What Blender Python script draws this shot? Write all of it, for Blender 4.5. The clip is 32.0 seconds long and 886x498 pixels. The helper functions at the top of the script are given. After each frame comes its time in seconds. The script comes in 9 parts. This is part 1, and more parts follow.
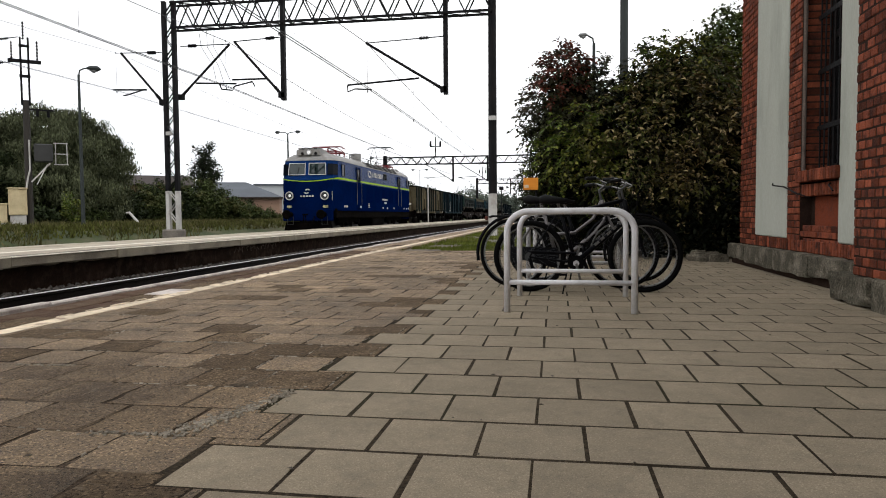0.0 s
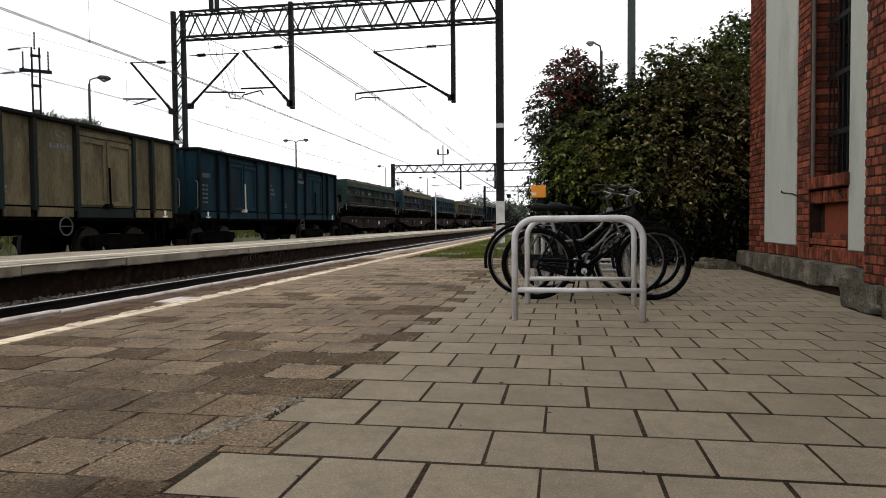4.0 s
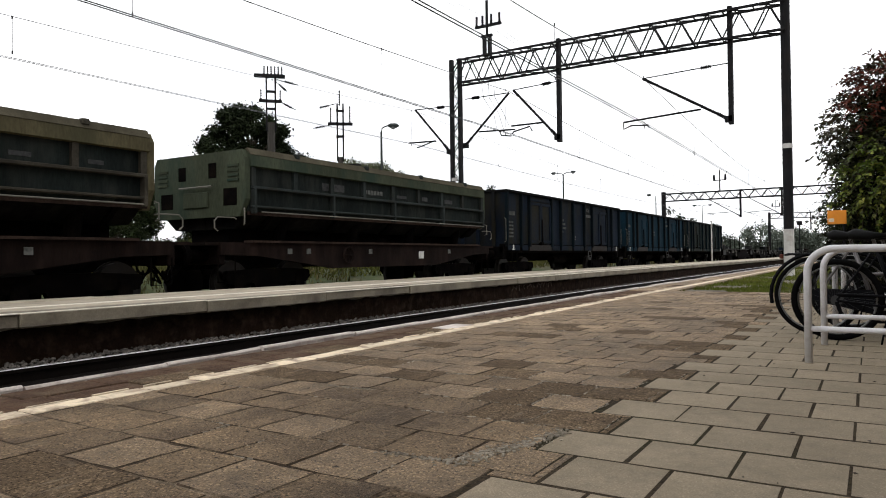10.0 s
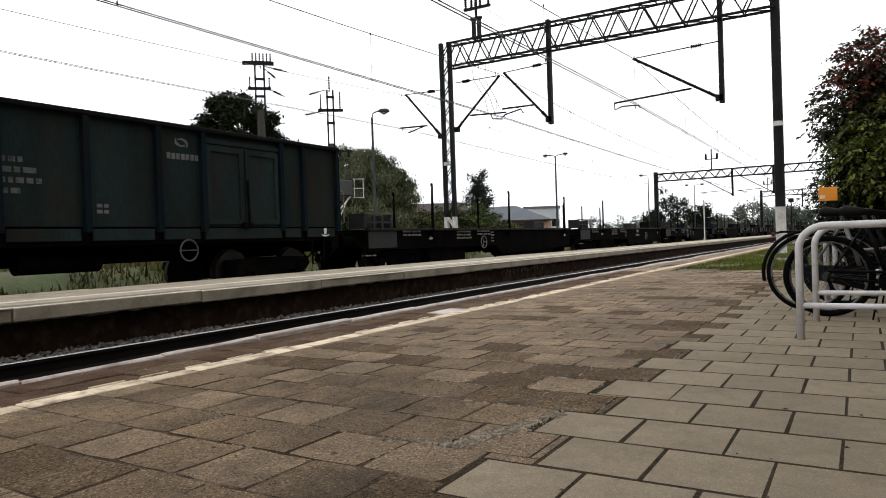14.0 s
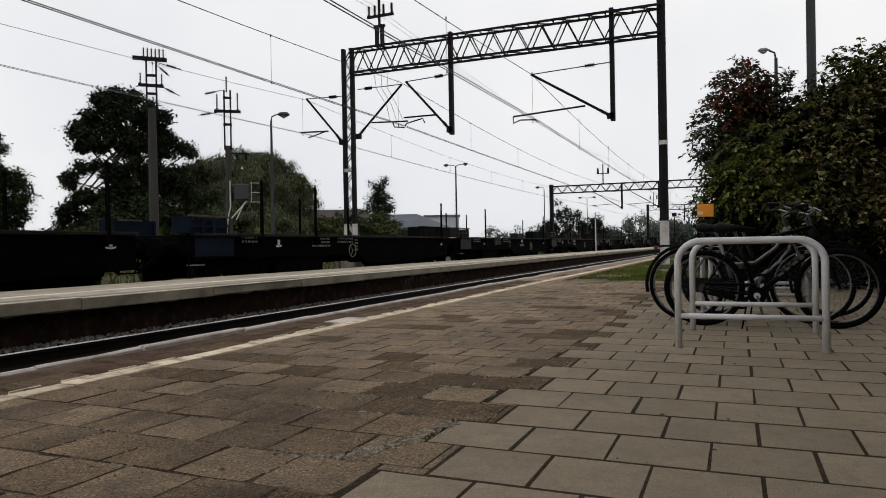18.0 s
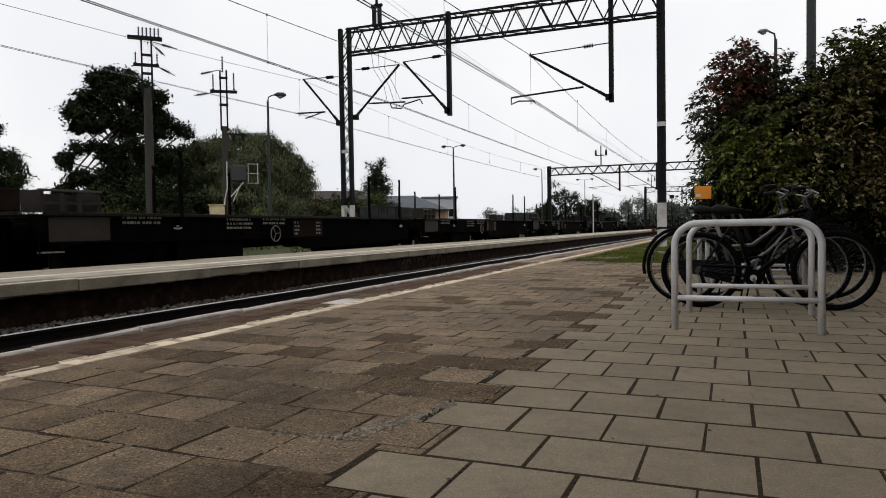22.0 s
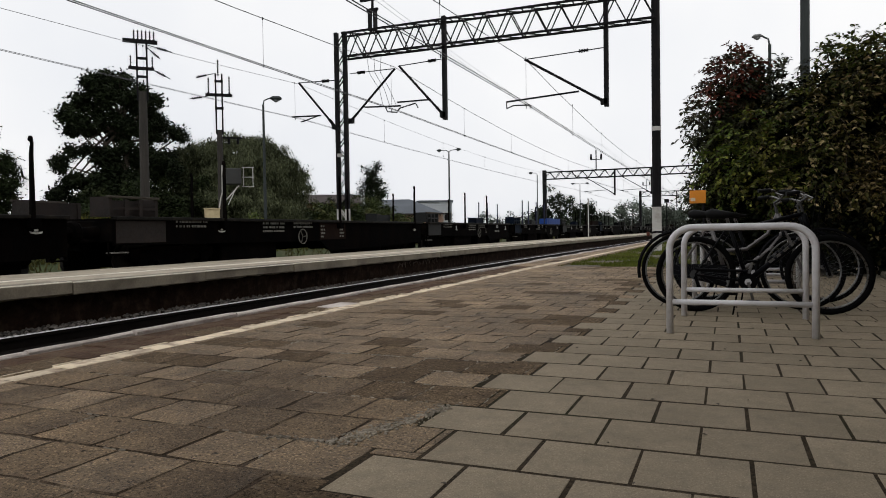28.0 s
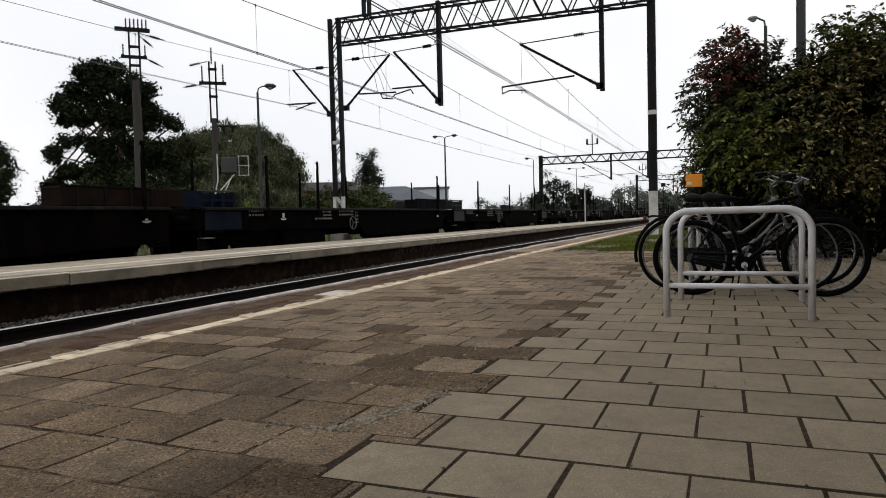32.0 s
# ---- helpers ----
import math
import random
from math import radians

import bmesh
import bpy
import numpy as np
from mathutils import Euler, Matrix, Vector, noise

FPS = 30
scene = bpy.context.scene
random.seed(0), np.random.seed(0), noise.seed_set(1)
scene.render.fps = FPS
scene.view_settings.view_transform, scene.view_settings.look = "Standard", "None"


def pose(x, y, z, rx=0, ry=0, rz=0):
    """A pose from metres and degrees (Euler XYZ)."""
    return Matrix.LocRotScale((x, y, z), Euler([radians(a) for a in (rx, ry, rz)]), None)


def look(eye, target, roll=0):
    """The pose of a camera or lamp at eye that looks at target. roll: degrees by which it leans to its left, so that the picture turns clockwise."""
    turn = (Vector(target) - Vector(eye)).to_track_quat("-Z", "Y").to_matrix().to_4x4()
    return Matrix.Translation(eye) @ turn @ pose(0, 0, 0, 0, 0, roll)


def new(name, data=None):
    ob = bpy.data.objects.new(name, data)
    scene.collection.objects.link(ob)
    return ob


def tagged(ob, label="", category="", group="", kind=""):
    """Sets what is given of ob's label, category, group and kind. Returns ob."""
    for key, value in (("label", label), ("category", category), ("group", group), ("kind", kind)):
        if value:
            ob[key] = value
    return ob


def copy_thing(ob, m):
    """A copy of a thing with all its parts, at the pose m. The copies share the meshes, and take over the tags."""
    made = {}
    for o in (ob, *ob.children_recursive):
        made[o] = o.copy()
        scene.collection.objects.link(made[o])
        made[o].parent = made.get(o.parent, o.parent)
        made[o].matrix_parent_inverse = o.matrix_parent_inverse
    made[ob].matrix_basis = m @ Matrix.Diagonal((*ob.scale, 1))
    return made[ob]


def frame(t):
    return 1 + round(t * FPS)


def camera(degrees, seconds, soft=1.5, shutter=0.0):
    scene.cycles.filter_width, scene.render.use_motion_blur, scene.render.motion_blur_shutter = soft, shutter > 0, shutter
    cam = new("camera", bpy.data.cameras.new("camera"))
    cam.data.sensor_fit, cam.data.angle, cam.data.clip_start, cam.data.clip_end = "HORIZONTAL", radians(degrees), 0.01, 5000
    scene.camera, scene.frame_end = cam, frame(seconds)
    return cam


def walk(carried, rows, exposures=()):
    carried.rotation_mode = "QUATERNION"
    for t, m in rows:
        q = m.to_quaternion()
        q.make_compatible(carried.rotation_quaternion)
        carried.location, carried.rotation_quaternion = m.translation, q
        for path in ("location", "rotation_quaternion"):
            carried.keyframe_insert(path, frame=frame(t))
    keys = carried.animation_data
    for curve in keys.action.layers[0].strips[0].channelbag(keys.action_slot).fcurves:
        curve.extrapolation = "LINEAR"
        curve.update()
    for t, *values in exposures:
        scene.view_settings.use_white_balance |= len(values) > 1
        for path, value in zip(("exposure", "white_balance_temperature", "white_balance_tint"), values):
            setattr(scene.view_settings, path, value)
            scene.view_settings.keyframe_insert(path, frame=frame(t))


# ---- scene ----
# Station platform seen from a low, fixed spot; tracks run along +y, metres, z up.
cam = camera(65.21, 32.0, soft=1.0)
EYE = (0.0, 0.0, 0.75)
EYE_FIRST = (-0.027, 0.012, 0.73)          # held a little lower before the turn back to the stands
# seconds, yaw, pitch, roll of the hand-held camera that turns on its spot
TURNS = [
    (0, 9.31, -2.78, 0.42),
    (0.5, 9.31, -2.56, 0.43),
    (1, 9.31, -2.42, 0.34),
    (1.5, 9.30, -2.58, 0.41),
    (2, 9.31, -2.87, 0.37),
    (2.5, 9.30, -2.46, 0.43),
    (4.5, 10.80, -2.00, 0.57),
    (5, 13.33, -1.64, 0.40),
    (5.5, 14.10, -1.05, 0.53),
    (6, 17.96, -0.89, 0.54),
    (6.5, 26.37, -0.99, 0.79),
    (7, 31.34, -0.17, 0.72),
    (7.5, 31.90, 0.28, 0.70),
    (8, 32.08, 0.65, 0.70),
    (8.5, 31.90, 0.70, 0.67),
    (9, 31.87, 0.69, 0.69),
    (9.5, 31.74, 1.19, 0.69),
    (10, 31.76, 0.67, 0.70),
    (10.5, 31.63, 0.37, 0.77),
    (11, 31.69, 0.42, 0.82),
    (11.5, 31.63, 0.51, 0.80),
    (12, 31.09, 0.41, 1.03),
    (12.5, 31.41, -0.25, 1.62),
    (13, 31.22, -0.84, 1.92),
    (13.5, 31.25, -0.42, 1.88),
    (15.5, 30.35, -2.07, 2.08),
    (16, 25.72, -1.71, 0.59),
    (16.5, 23.44, -0.14, 4.23),
    (17, 23.41, 0.92, 1.73),
    (17.5, 23.31, 0.28, 1.30),
    (18, 23.01, -0.21, 1.03),
    (18.5, 22.88, -1.13, 0.64),
    (19, 23.05, -1.36, 0.43),
    (19.5, 23.10, -1.12, 0.49),
    (20, 23.00, -1.22, 0.61),
    (20.5, 23.02, -1.61, 0.93),
    (21, 23.11, -1.46, 0.69),
    (21.5, 22.84, -1.84, 0.60),
    (22, 22.80, -1.73, 0.92),
    (22.5, 22.80, -1.27, 0.97),
    (23, 22.71, -1.05, 1.22),
    (23.5, 22.37, -0.81, 0.40),
    (24, 22.30, -1.18, 0.96),
    (24.5, 22.34, -1.13, 0.73),
    (25, 22.46, -1.10, 0.84),
    (25.5, 22.45, -1.16, 0.88),
    (27.5, 22.66, -1.33, 0.82),
    (28, 22.42, -1.42, 0.85),
    (28.5, 22.47, -1.80, 1.01),
    (29, 22.44, -1.74, 0.88),
    (29.5, 22.54, -1.54, 0.70),
    (30, 22.49, -1.64, 0.75),
    (30.5, 22.33, -1.70, 0.76),
    (31, 22.11, -1.99, 0.77),
    (31.5, 21.72, -2.33, 1.15),
    (32, 22.15, -2.54, 1.49),
]
PATH = [(t, pose(*(EYE if t > 15 else EYE_FIRST), 90 + pitch, roll, yaw)) for t, yaw, pitch, roll in TURNS]
EXPOSURES = [(0, -0.41), (4.5, -0.36), (7, -0.33), (13.5, -0.35), (15.9, -0.4), (16.5, -0.76), (17.0, -1.04), (18, -1.03), (20, -0.92), (29, -0.94), (31, -0.95), (32, -0.82)]
walk(cam, PATH, EXPOSURES)

# ---- overcast daylight ----
world = bpy.data.worlds.new("overcast_sky")
scene.world = world
world.use_nodes = True
wn, wl = world.node_tree.nodes, world.node_tree.links
wn.clear()
w_out = wn.new("ShaderNodeOutputWorld")
w_bg = wn.new("ShaderNodeBackground")
w_sky = wn.new("ShaderNodeTexSky")
w_sky.sky_type = "NISHITA"
w_sky.sun_disc = False
w_sky.sun_elevation, w_sky.sun_rotation = radians(48), radians(215)
w_sky.air_density, w_sky.dust_density, w_sky.ozone_density = 1.0, 6.0, 1.0
w_hsv = wn.new("ShaderNodeHueSaturation")
w_hsv.inputs["Saturation"].default_value = 0.12
w_hsv.inputs["Value"].default_value = 0.05
w_noise = wn.new("ShaderNodeTexNoise")
w_noise.inputs["Scale"].default_value = 1.6
w_noise.inputs["Detail"].default_value = 5.0
w_ramp = wn.new("ShaderNodeValToRGB")
w_ramp.color_ramp.elements[0].position, w_ramp.color_ramp.elements[1].position = 0.34, 0.66
w_ramp.color_ramp.elements[0].color = (0.83, 0.86, 0.915, 1)
w_ramp.color_ramp.elements[1].color = (1.045, 1.04, 1.04, 1)
w_mix = wn.new("ShaderNodeMix")
w_mix.data_type = "RGBA"
w_mix.inputs[0].default_value = 0.8
wl.new(w_sky.outputs[0], w_hsv.inputs["Color"])
wl.new(w_noise.outputs[0], w_ramp.inputs[0])
wl.new(w_hsv.outputs[0], w_mix.inputs[6])
wl.new(w_ramp.outputs[0], w_mix.inputs[7])
wl.new(w_mix.outputs[2], w_bg.inputs["Color"])
w_bg.inputs["Strength"].default_value = 2.2
wl.new(w_bg.outputs[0], w_out.inputs["Surface"])

sun_data = bpy.data.lights.new("sun", "SUN")
sun_data.energy, sun_data.angle, sun_data.color = 0.9, radians(25), (1.0, 0.96, 0.9)
sun = new("sun", sun_data)
sun.matrix_world = look((8, -14, 20), (0, 0, 0))

# ---- mesh and material tools ----
class Mesh:
    """Collects vertices and faces of one part."""

    def __init__(self):
        self.v, self.f = [], []

    def add(self, verts, faces):
        n = len(self.v)
        self.v += [tuple(p) for p in verts]
        self.f += [tuple(n + i for i in face) for face in faces]
        return self

    def box(self, x0, x1, y0, y1, z0, z1, c=0.0):
        """An upright box; c: width of its chamfered edges."""
        if c <= 0:
            vs = [(x, y, z) for z in (z0, z1) for y in (y0, y1) for x in (x0, x1)]
            return self.add(vs, [(0, 2, 3, 1), (4, 5, 7, 6), (0, 1, 5, 4), (2, 6, 7, 3), (0, 4, 6, 2), (1, 3, 7, 5)])
        m = ((x0 + x1) / 2, (y0 + y1) / 2, (z0 + z1) / 2)
        h = ((x1 - x0) / 2, (y1 - y0) / 2, (z1 - z0) / 2)
        c = min(c, min(h) * 0.9)
        vs, ix = [], {}
        for sx in (-1, 1):
            for sy in (-1, 1):
                for sz in (-1, 1):
                    s = (sx, sy, sz)
                    for a in range(3):
                        ix[s, a] = len(vs)
                        vs.append(tuple(m[k] + s[k] * (h[k] if k == a else h[k] - c) for k in range(3)))
        fs = []
        for a in range(3):
            b, d = (a + 1) % 3, (a + 2) % 3
            for sa in (-1, 1):
                quad = []
                for sb, sd in ((-1, -1), (1, -1), (1, 1), (-1, 1)):
                    s = [0, 0, 0]
                    s[a], s[b], s[d] = sa, sb, sd
                    quad.append(ix[tuple(s), a])
                fs.append(tuple(quad if sa > 0 else quad[::-1]))
            for sb in (-1, 1):
                for sd in (-1, 1):
                    lo, hi = [0, 0, 0], [0, 0, 0]
                    lo[a], lo[b], lo[d] = -1, sb, sd
                    hi[a], hi[b], hi[d] = 1, sb, sd
                    lo, hi = tuple(lo), tuple(hi)
                    q = (ix[lo, b], ix[hi, b], ix[hi, d], ix[lo, d])
                    fs.append(q if sb * sd < 0 else q[::-1])
        for s in {k[0] for k in ix}:
            t = (ix[s, 0], ix[s, 1], ix[s, 2])
            fs.append(t if s[0] * s[1] * s[2] > 0 else t[::-1])
        return self.add(vs, fs)

    def beam(self, a, b, w, h, up=(0, 0, 1)):
        """A rectangular bar from a to b."""
        a, b = Vector(a), Vector(b)
        d = (b - a).normalized()
        u = Vector(up)
        if abs(d.dot(u)) > 0.95:
            u = Vector((1, 0, 0))
        s = d.cross(u).normalized() * (w / 2)
        t = s.cross(d).normalized() * (h / 2)
        vs = [p + i * s + j * t for p in (a, b) for i, j in ((-1, -1), (1, -1), (1, 1), (-1, 1))]
        return self.add(vs, [(3, 2, 1, 0), (4, 5, 6, 7), (0, 1, 5, 4), (1, 2, 6, 5), (2, 3, 7, 6), (3, 0, 4, 7)])

    def cyl(self, a, b, r0, r1=None, n=10, caps=True):
        a, b = Vector(a), Vector(b)
        r1 = r0 if r1 is None else r1
        d = (b - a).normalized()
        u = Vector((0, 0, 1)) if abs(d.z) < 0.9 else Vector((1, 0, 0))
        s = d.cross(u).normalized()
        t = s.cross(d)
        ring = [math.cos(2 * math.pi * i / n) * s + math.sin(2 * math.pi * i / n) * t for i in range(n)]
        vs = [a + r0 * q for q in ring] + [b + r1 * q for q in ring]
        fs = [(i + n, (i + 1) % n + n, (i + 1) % n, i) for i in range(n)]
        if caps:
            fs += [tuple(range(n)), tuple(range(2 * n - 1, n - 1, -1))]
        return self.add(vs, fs)

    def tube(self, pts, r, n=8, closed=False):
        """A round tube along points; r may be a list."""
        pts = [Vector(p) for p in pts]
        m = len(pts)
        rs = r if isinstance(r, (list, tuple)) else [r] * m
        base = len(self.v)
        ref = None
        for i, p in enumerate(pts):
            q0 = pts[(i - 1) % m] if (closed or i > 0) else p
            q1 = pts[(i + 1) % m] if (closed or i < m - 1) else p
            d = (q1 - q0).normalized()
            if ref is None:
                u = Vector((0, 0, 1)) if abs(d.z) < 0.9 else Vector((1, 0, 0))
                ref = d.cross(u).normalized()
            ref = (ref - d * ref.dot(d)).normalized()
            t = ref.cross(d)
            for k in range(n):
                a = 2 * math.pi * k / n
                self.v.append(tuple(p + rs[i] * (math.cos(a) * ref + math.sin(a) * t)))
        for i in range(m if closed else m - 1):
            j = (i + 1) % m
            for k in range(n):
                l = (k + 1) % n
                self.f.append((base + j * n + k, base + j * n + l, base + i * n + l, base + i * n + k))
        if not closed:
            self.f.append(tuple(base + k for k in range(n)))
            self.f.append(tuple(base + (m - 1) * n + k for k in range(n - 1, -1, -1)))
        return self

    def prism(self, poly, axis, lo, hi):
        """A polygon in the plane across axis ('x': (y, z), 'y': (x, z), 'z': (x, y)), drawn out from lo to hi."""
        def put(p, e):
            return (e, p[0], p[1]) if axis == "x" else (p[0], e, p[1]) if axis == "y" else (p[0], p[1], e)
        n = len(poly)
        vs = [put(p, lo) for p in poly] + [put(p, hi) for p in poly]
        fs = [(i, (i + 1) % n, (i + 1) % n + n, i + n) for i in range(n)] + [tuple(range(n - 1, -1, -1)), tuple(range(n, 2 * n))]
        area = sum(poly[i][0] * poly[(i + 1) % n][1] - poly[(i + 1) % n][0] * poly[i][1] for i in range(n))
        if (area < 0) != (axis == "y"):
            fs = [f[::-1] for f in fs]
        return self.add(vs, fs)

    def ring(self, c, axis, r, w, n=32, k=8):
        """A torus round c."""
        c = Vector(c)
        s, t = {"x": ((0, 1, 0), (0, 0, 1)), "y": ((1, 0, 0), (0, 0, 1)), "z": ((1, 0, 0), (0, 1, 0))}[axis]
        s, t = Vector(s), Vector(t)
        return self.tube([c + r * (math.cos(2 * math.pi * i / n) * s + math.sin(2 * math.pi * i / n) * t) for i in range(n)], w, k, closed=True)

    def data(self, name, material, smooth=False):
        me = bpy.data.meshes.new(name)
        me.from_pydata(self.v, [], self.f)
        me.materials.append(material)
        if smooth:
            me.polygons.foreach_set("use_smooth", [True] * len(me.polygons))
        me.update()
        return me


def part(name, mesh, material, parent=None, label="", smooth=False, at=None):
    """Links a Mesh (or ready mesh data) as one object under its parent."""
    ob = new(name, mesh.data(name, material, smooth) if isinstance(mesh, Mesh) else mesh)
    if parent is not None:
        ob.parent = parent
    if at is not None:
        ob.matrix_basis = at
    if label:
        ob["label"] = label
    return ob


def thing(name, label, category, group="", kind="", at=None):
    ob = new(name)
    ob.empty_display_size = 0.1
    if at is not None:
        ob.matrix_basis = at
    return tagged(ob, label, category, group, kind)


def solid(name, mesh, material, label, category="", group="", kind="", smooth=False, at=None):
    ob = part(name, mesh, material, smooth=smooth, at=at)
    return tagged(ob, label, category, group, kind)


def mat(name, col, rough=0.75, metal=0.0, var=0.25, big=1.5, fine=30.0, bump=0.15, stain=None, amount=0.4, stain_scale=2.5,
        rnd=0.0, spec=0.3, streak=1.0, grit=0.0, grit_scale=190.0, island=0.0, pale=None, scrape=None, dust=0.0, wide=0.0):
    """A worn surface: two scales of tone, stains of another colour, fine relief. rnd: difference from piece to piece."""
    m = bpy.data.materials.new(name)
    m.use_nodes = True
    nt = m.node_tree
    nd, ln = nt.nodes, nt.links
    bsdf = nd["Principled BSDF"]
    co = nd.new("ShaderNodeTexCoord")
    mp = nd.new("ShaderNodeMapping")
    mp.inputs["Scale"].default_value = (1, 1, streak)
    ln.new(co.outputs["Object"], mp.inputs["Vector"])
    oi = nd.new("ShaderNodeObjectInfo")
    shift = nd.new("ShaderNodeVectorMath")
    shift.operation = "ADD"
    sc = nd.new("ShaderNodeMath")
    sc.operation = "MULTIPLY"
    sc.inputs[1].default_value = 37.0
    ln.new(oi.outputs["Random"], sc.inputs[0])
    ln.new(mp.outputs[0], shift.inputs[0])
    ln.new(sc.outputs[0], shift.inputs[1])

    def noise_at(scale, detail):
        n = nd.new("ShaderNodeTexNoise")
        n.inputs["Scale"].default_value = scale
        n.inputs["Detail"].default_value = detail
        n.inputs["Roughness"].default_value = 0.6
        ln.new(shift.outputs[0], n.inputs["Vector"])
        return n

    def mix(kind, fac, a, b):
        x = nd.new("ShaderNodeMix")
        x.data_type, x.blend_type = "RGBA", kind
        for sock, val in ((x.inputs[0], fac), (x.inputs[6], a), (x.inputs[7], b)):
            if hasattr(val, "is_linked"):
                ln.new(val, sock)
            else:
                sock.default_value = val
        return x.outputs[2]

    def span(src, lo, hi, f0=0.3, f1=0.7):
        r = nd.new("ShaderNodeMapRange")
        r.inputs["From Min"].default_value, r.inputs["From Max"].default_value = f0, f1
        r.inputs["To Min"].default_value, r.inputs["To Max"].default_value = lo, hi
        ln.new(src, r.inputs["Value"])
        return r.outputs[0]

    def grey(val):
        c = nd.new("ShaderNodeCombineColor")
        for k in range(3):
            ln.new(val, c.inputs[k])
        return c.outputs[0]

    n1, n2 = noise_at(big, 4.0), noise_at(fine, 6.0)
    base = (*col, 1.0)
    tone = mix("MULTIPLY", 1.0, base, grey(span(n1.outputs[0], 1 - var, 1 + var)))
    tone = mix("MULTIPLY", 1.0, tone, grey(span(n2.outputs[0], 1 - var * 0.8, 1 + var * 0.8)))
    if rnd:
        tone = mix("MULTIPLY", 1.0, tone, grey(span(oi.outputs["Random"], 1 - rnd, 1 + rnd, 0.0, 1.0)))
    if stain:
        n3 = noise_at(stain_scale, 8.0)
        tone = mix("MIX", span(n3.outputs[0], 0.0, amount * 1.6, 0.48, 0.68), tone, (*stain, 1.0))
    if dust:
        bsdf.inputs["Sheen Weight"].default_value = dust
        bsdf.inputs["Sheen Roughness"].default_value = 0.45
        bsdf.inputs["Sheen Tint"].default_value = (0.95, 0.66, 0.42, 1)
    if wide:
        ge = nd.new("ShaderNodeNewGeometry")
        n5 = nd.new("ShaderNodeTexNoise")
        n5.inputs["Scale"].default_value = 0.9
        n5.inputs["Detail"].default_value = 5.0
        ln.new(ge.outputs["Position"], n5.inputs["Vector"])
        tone = mix("MULTIPLY", 1.0, tone, grey(span(n5.outputs[0], 1 - wide, 1 + wide)))
    if island:
        gi = nd.new("ShaderNodeNewGeometry")
        isl = gi.outputs["Random Per Island"]
        tone = mix("MULTIPLY", 1.0, tone, grey(span(isl, 1 - island, 1 + island, 0.0, 1.0)))
        if pale:
            tone = mix("MIX", span(isl, 0.0, pale[1], pale[2], 1.0), tone, (*pale[0], 1.0))
    if grit:
        vo = nd.new("ShaderNodeTexVoronoi")
        vo.inputs["Scale"].default_value = grit_scale
        ln.new(shift.outputs[0], vo.inputs["Vector"])
        sp = nd.new("ShaderNodeSeparateColor")
        ln.new(vo.outputs["Color"], sp.inputs[0])
        tone = mix("MULTIPLY", 1.0, tone, grey(span(sp.outputs[0], 1 - grit, 1.0, 0.05, 0.35)))
        tone = mix("MULTIPLY", 1.0, tone, grey(span(sp.outputs[1], 1.0, 1 + 1.6 * grit, 0.72, 0.98)))
    if scrape:
        mp2 = nd.new("ShaderNodeMapping")
        mp2.inputs["Rotation"].default_value = (0, 0, 0.6)
        mp2.inputs["Scale"].default_value = (1.0, 7.0, 1.0)
        ln.new(shift.outputs[0], mp2.inputs["Vector"])
        n4 = nd.new("ShaderNodeTexNoise")
        n4.inputs["Scale"].default_value = 2.6
        n4.inputs["Detail"].default_value = 9.0
        n4.inputs["Roughness"].default_value = 0.7
        ln.new(mp2.outputs[0], n4.inputs["Vector"])
        tone = mix("MIX", span(n4.outputs[0], 0.0, 0.85, 0.59, 0.72), tone, (*scrape, 1.0))
    ln.new(tone, bsdf.inputs["Base Color"])
    ln.new(span(n2.outputs[0], max(0.02, rough - 0.12), min(1.0, rough + 0.12)), bsdf.inputs["Roughness"])
    bsdf.inputs["Metallic"].default_value = metal
    bsdf.inputs["Specular IOR Level"].default_value = spec
    if bump:
        bp = nd.new("ShaderNodeBump")
        bp.inputs["Strength"].default_value = bump
        bp.inputs["Distance"].default_value = 0.02
        ln.new(n2.outputs[0], bp.inputs["Height"])
        ln.new(bp.outputs[0], bsdf.inputs["Normal"])
    return m


def glass_mat(name, tint, rough=0.05, spec=0.5):
    m = bpy.data.materials.new(name)
    m.use_nodes = True
    b = m.node_tree.nodes["Principled BSDF"]
    b.inputs["Base Color"].default_value = (*tint, 1)
    b.inputs["Roughness"].default_value = rough
    b.inputs["Specular IOR Level"].default_value = spec
    return m


# ---- materials ----
M_TILE = mat("light_paver", (0.224, 0.182, 0.127), 0.85, var=0.12, big=3, fine=160, bump=0.25, rnd=0.10, stain=(0.12, 0.10, 0.078), amount=0.20, stain_scale=14, spec=0.1, grit=0.20, grit_scale=260)
M_OLD = mat("old_paver", (0.204, 0.140, 0.079), 0.72, var=0.24, big=4, fine=140, bump=1.0, rnd=0.15, stain=(0.084, 0.058, 0.033), amount=0.6, stain_scale=3, spec=0.3, grit=0.75, grit_scale=150, scrape=(0.31, 0.25, 0.165), dust=0.13, wide=0.48)
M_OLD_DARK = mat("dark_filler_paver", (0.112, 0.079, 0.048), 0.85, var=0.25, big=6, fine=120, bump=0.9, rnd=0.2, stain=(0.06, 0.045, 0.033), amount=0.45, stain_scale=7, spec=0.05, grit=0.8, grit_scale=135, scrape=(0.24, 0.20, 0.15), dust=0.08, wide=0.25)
M_OLD_MID = mat("mid_tone_old_paver", (0.158, 0.108, 0.061), 0.78, var=0.26, big=4, fine=140, bump=1.0, rnd=0.15, stain=(0.070, 0.048, 0.028), amount=0.6, stain_scale=3, spec=0.2, grit=0.75, grit_scale=150, scrape=(0.28, 0.225, 0.15), dust=0.10, wide=0.4)
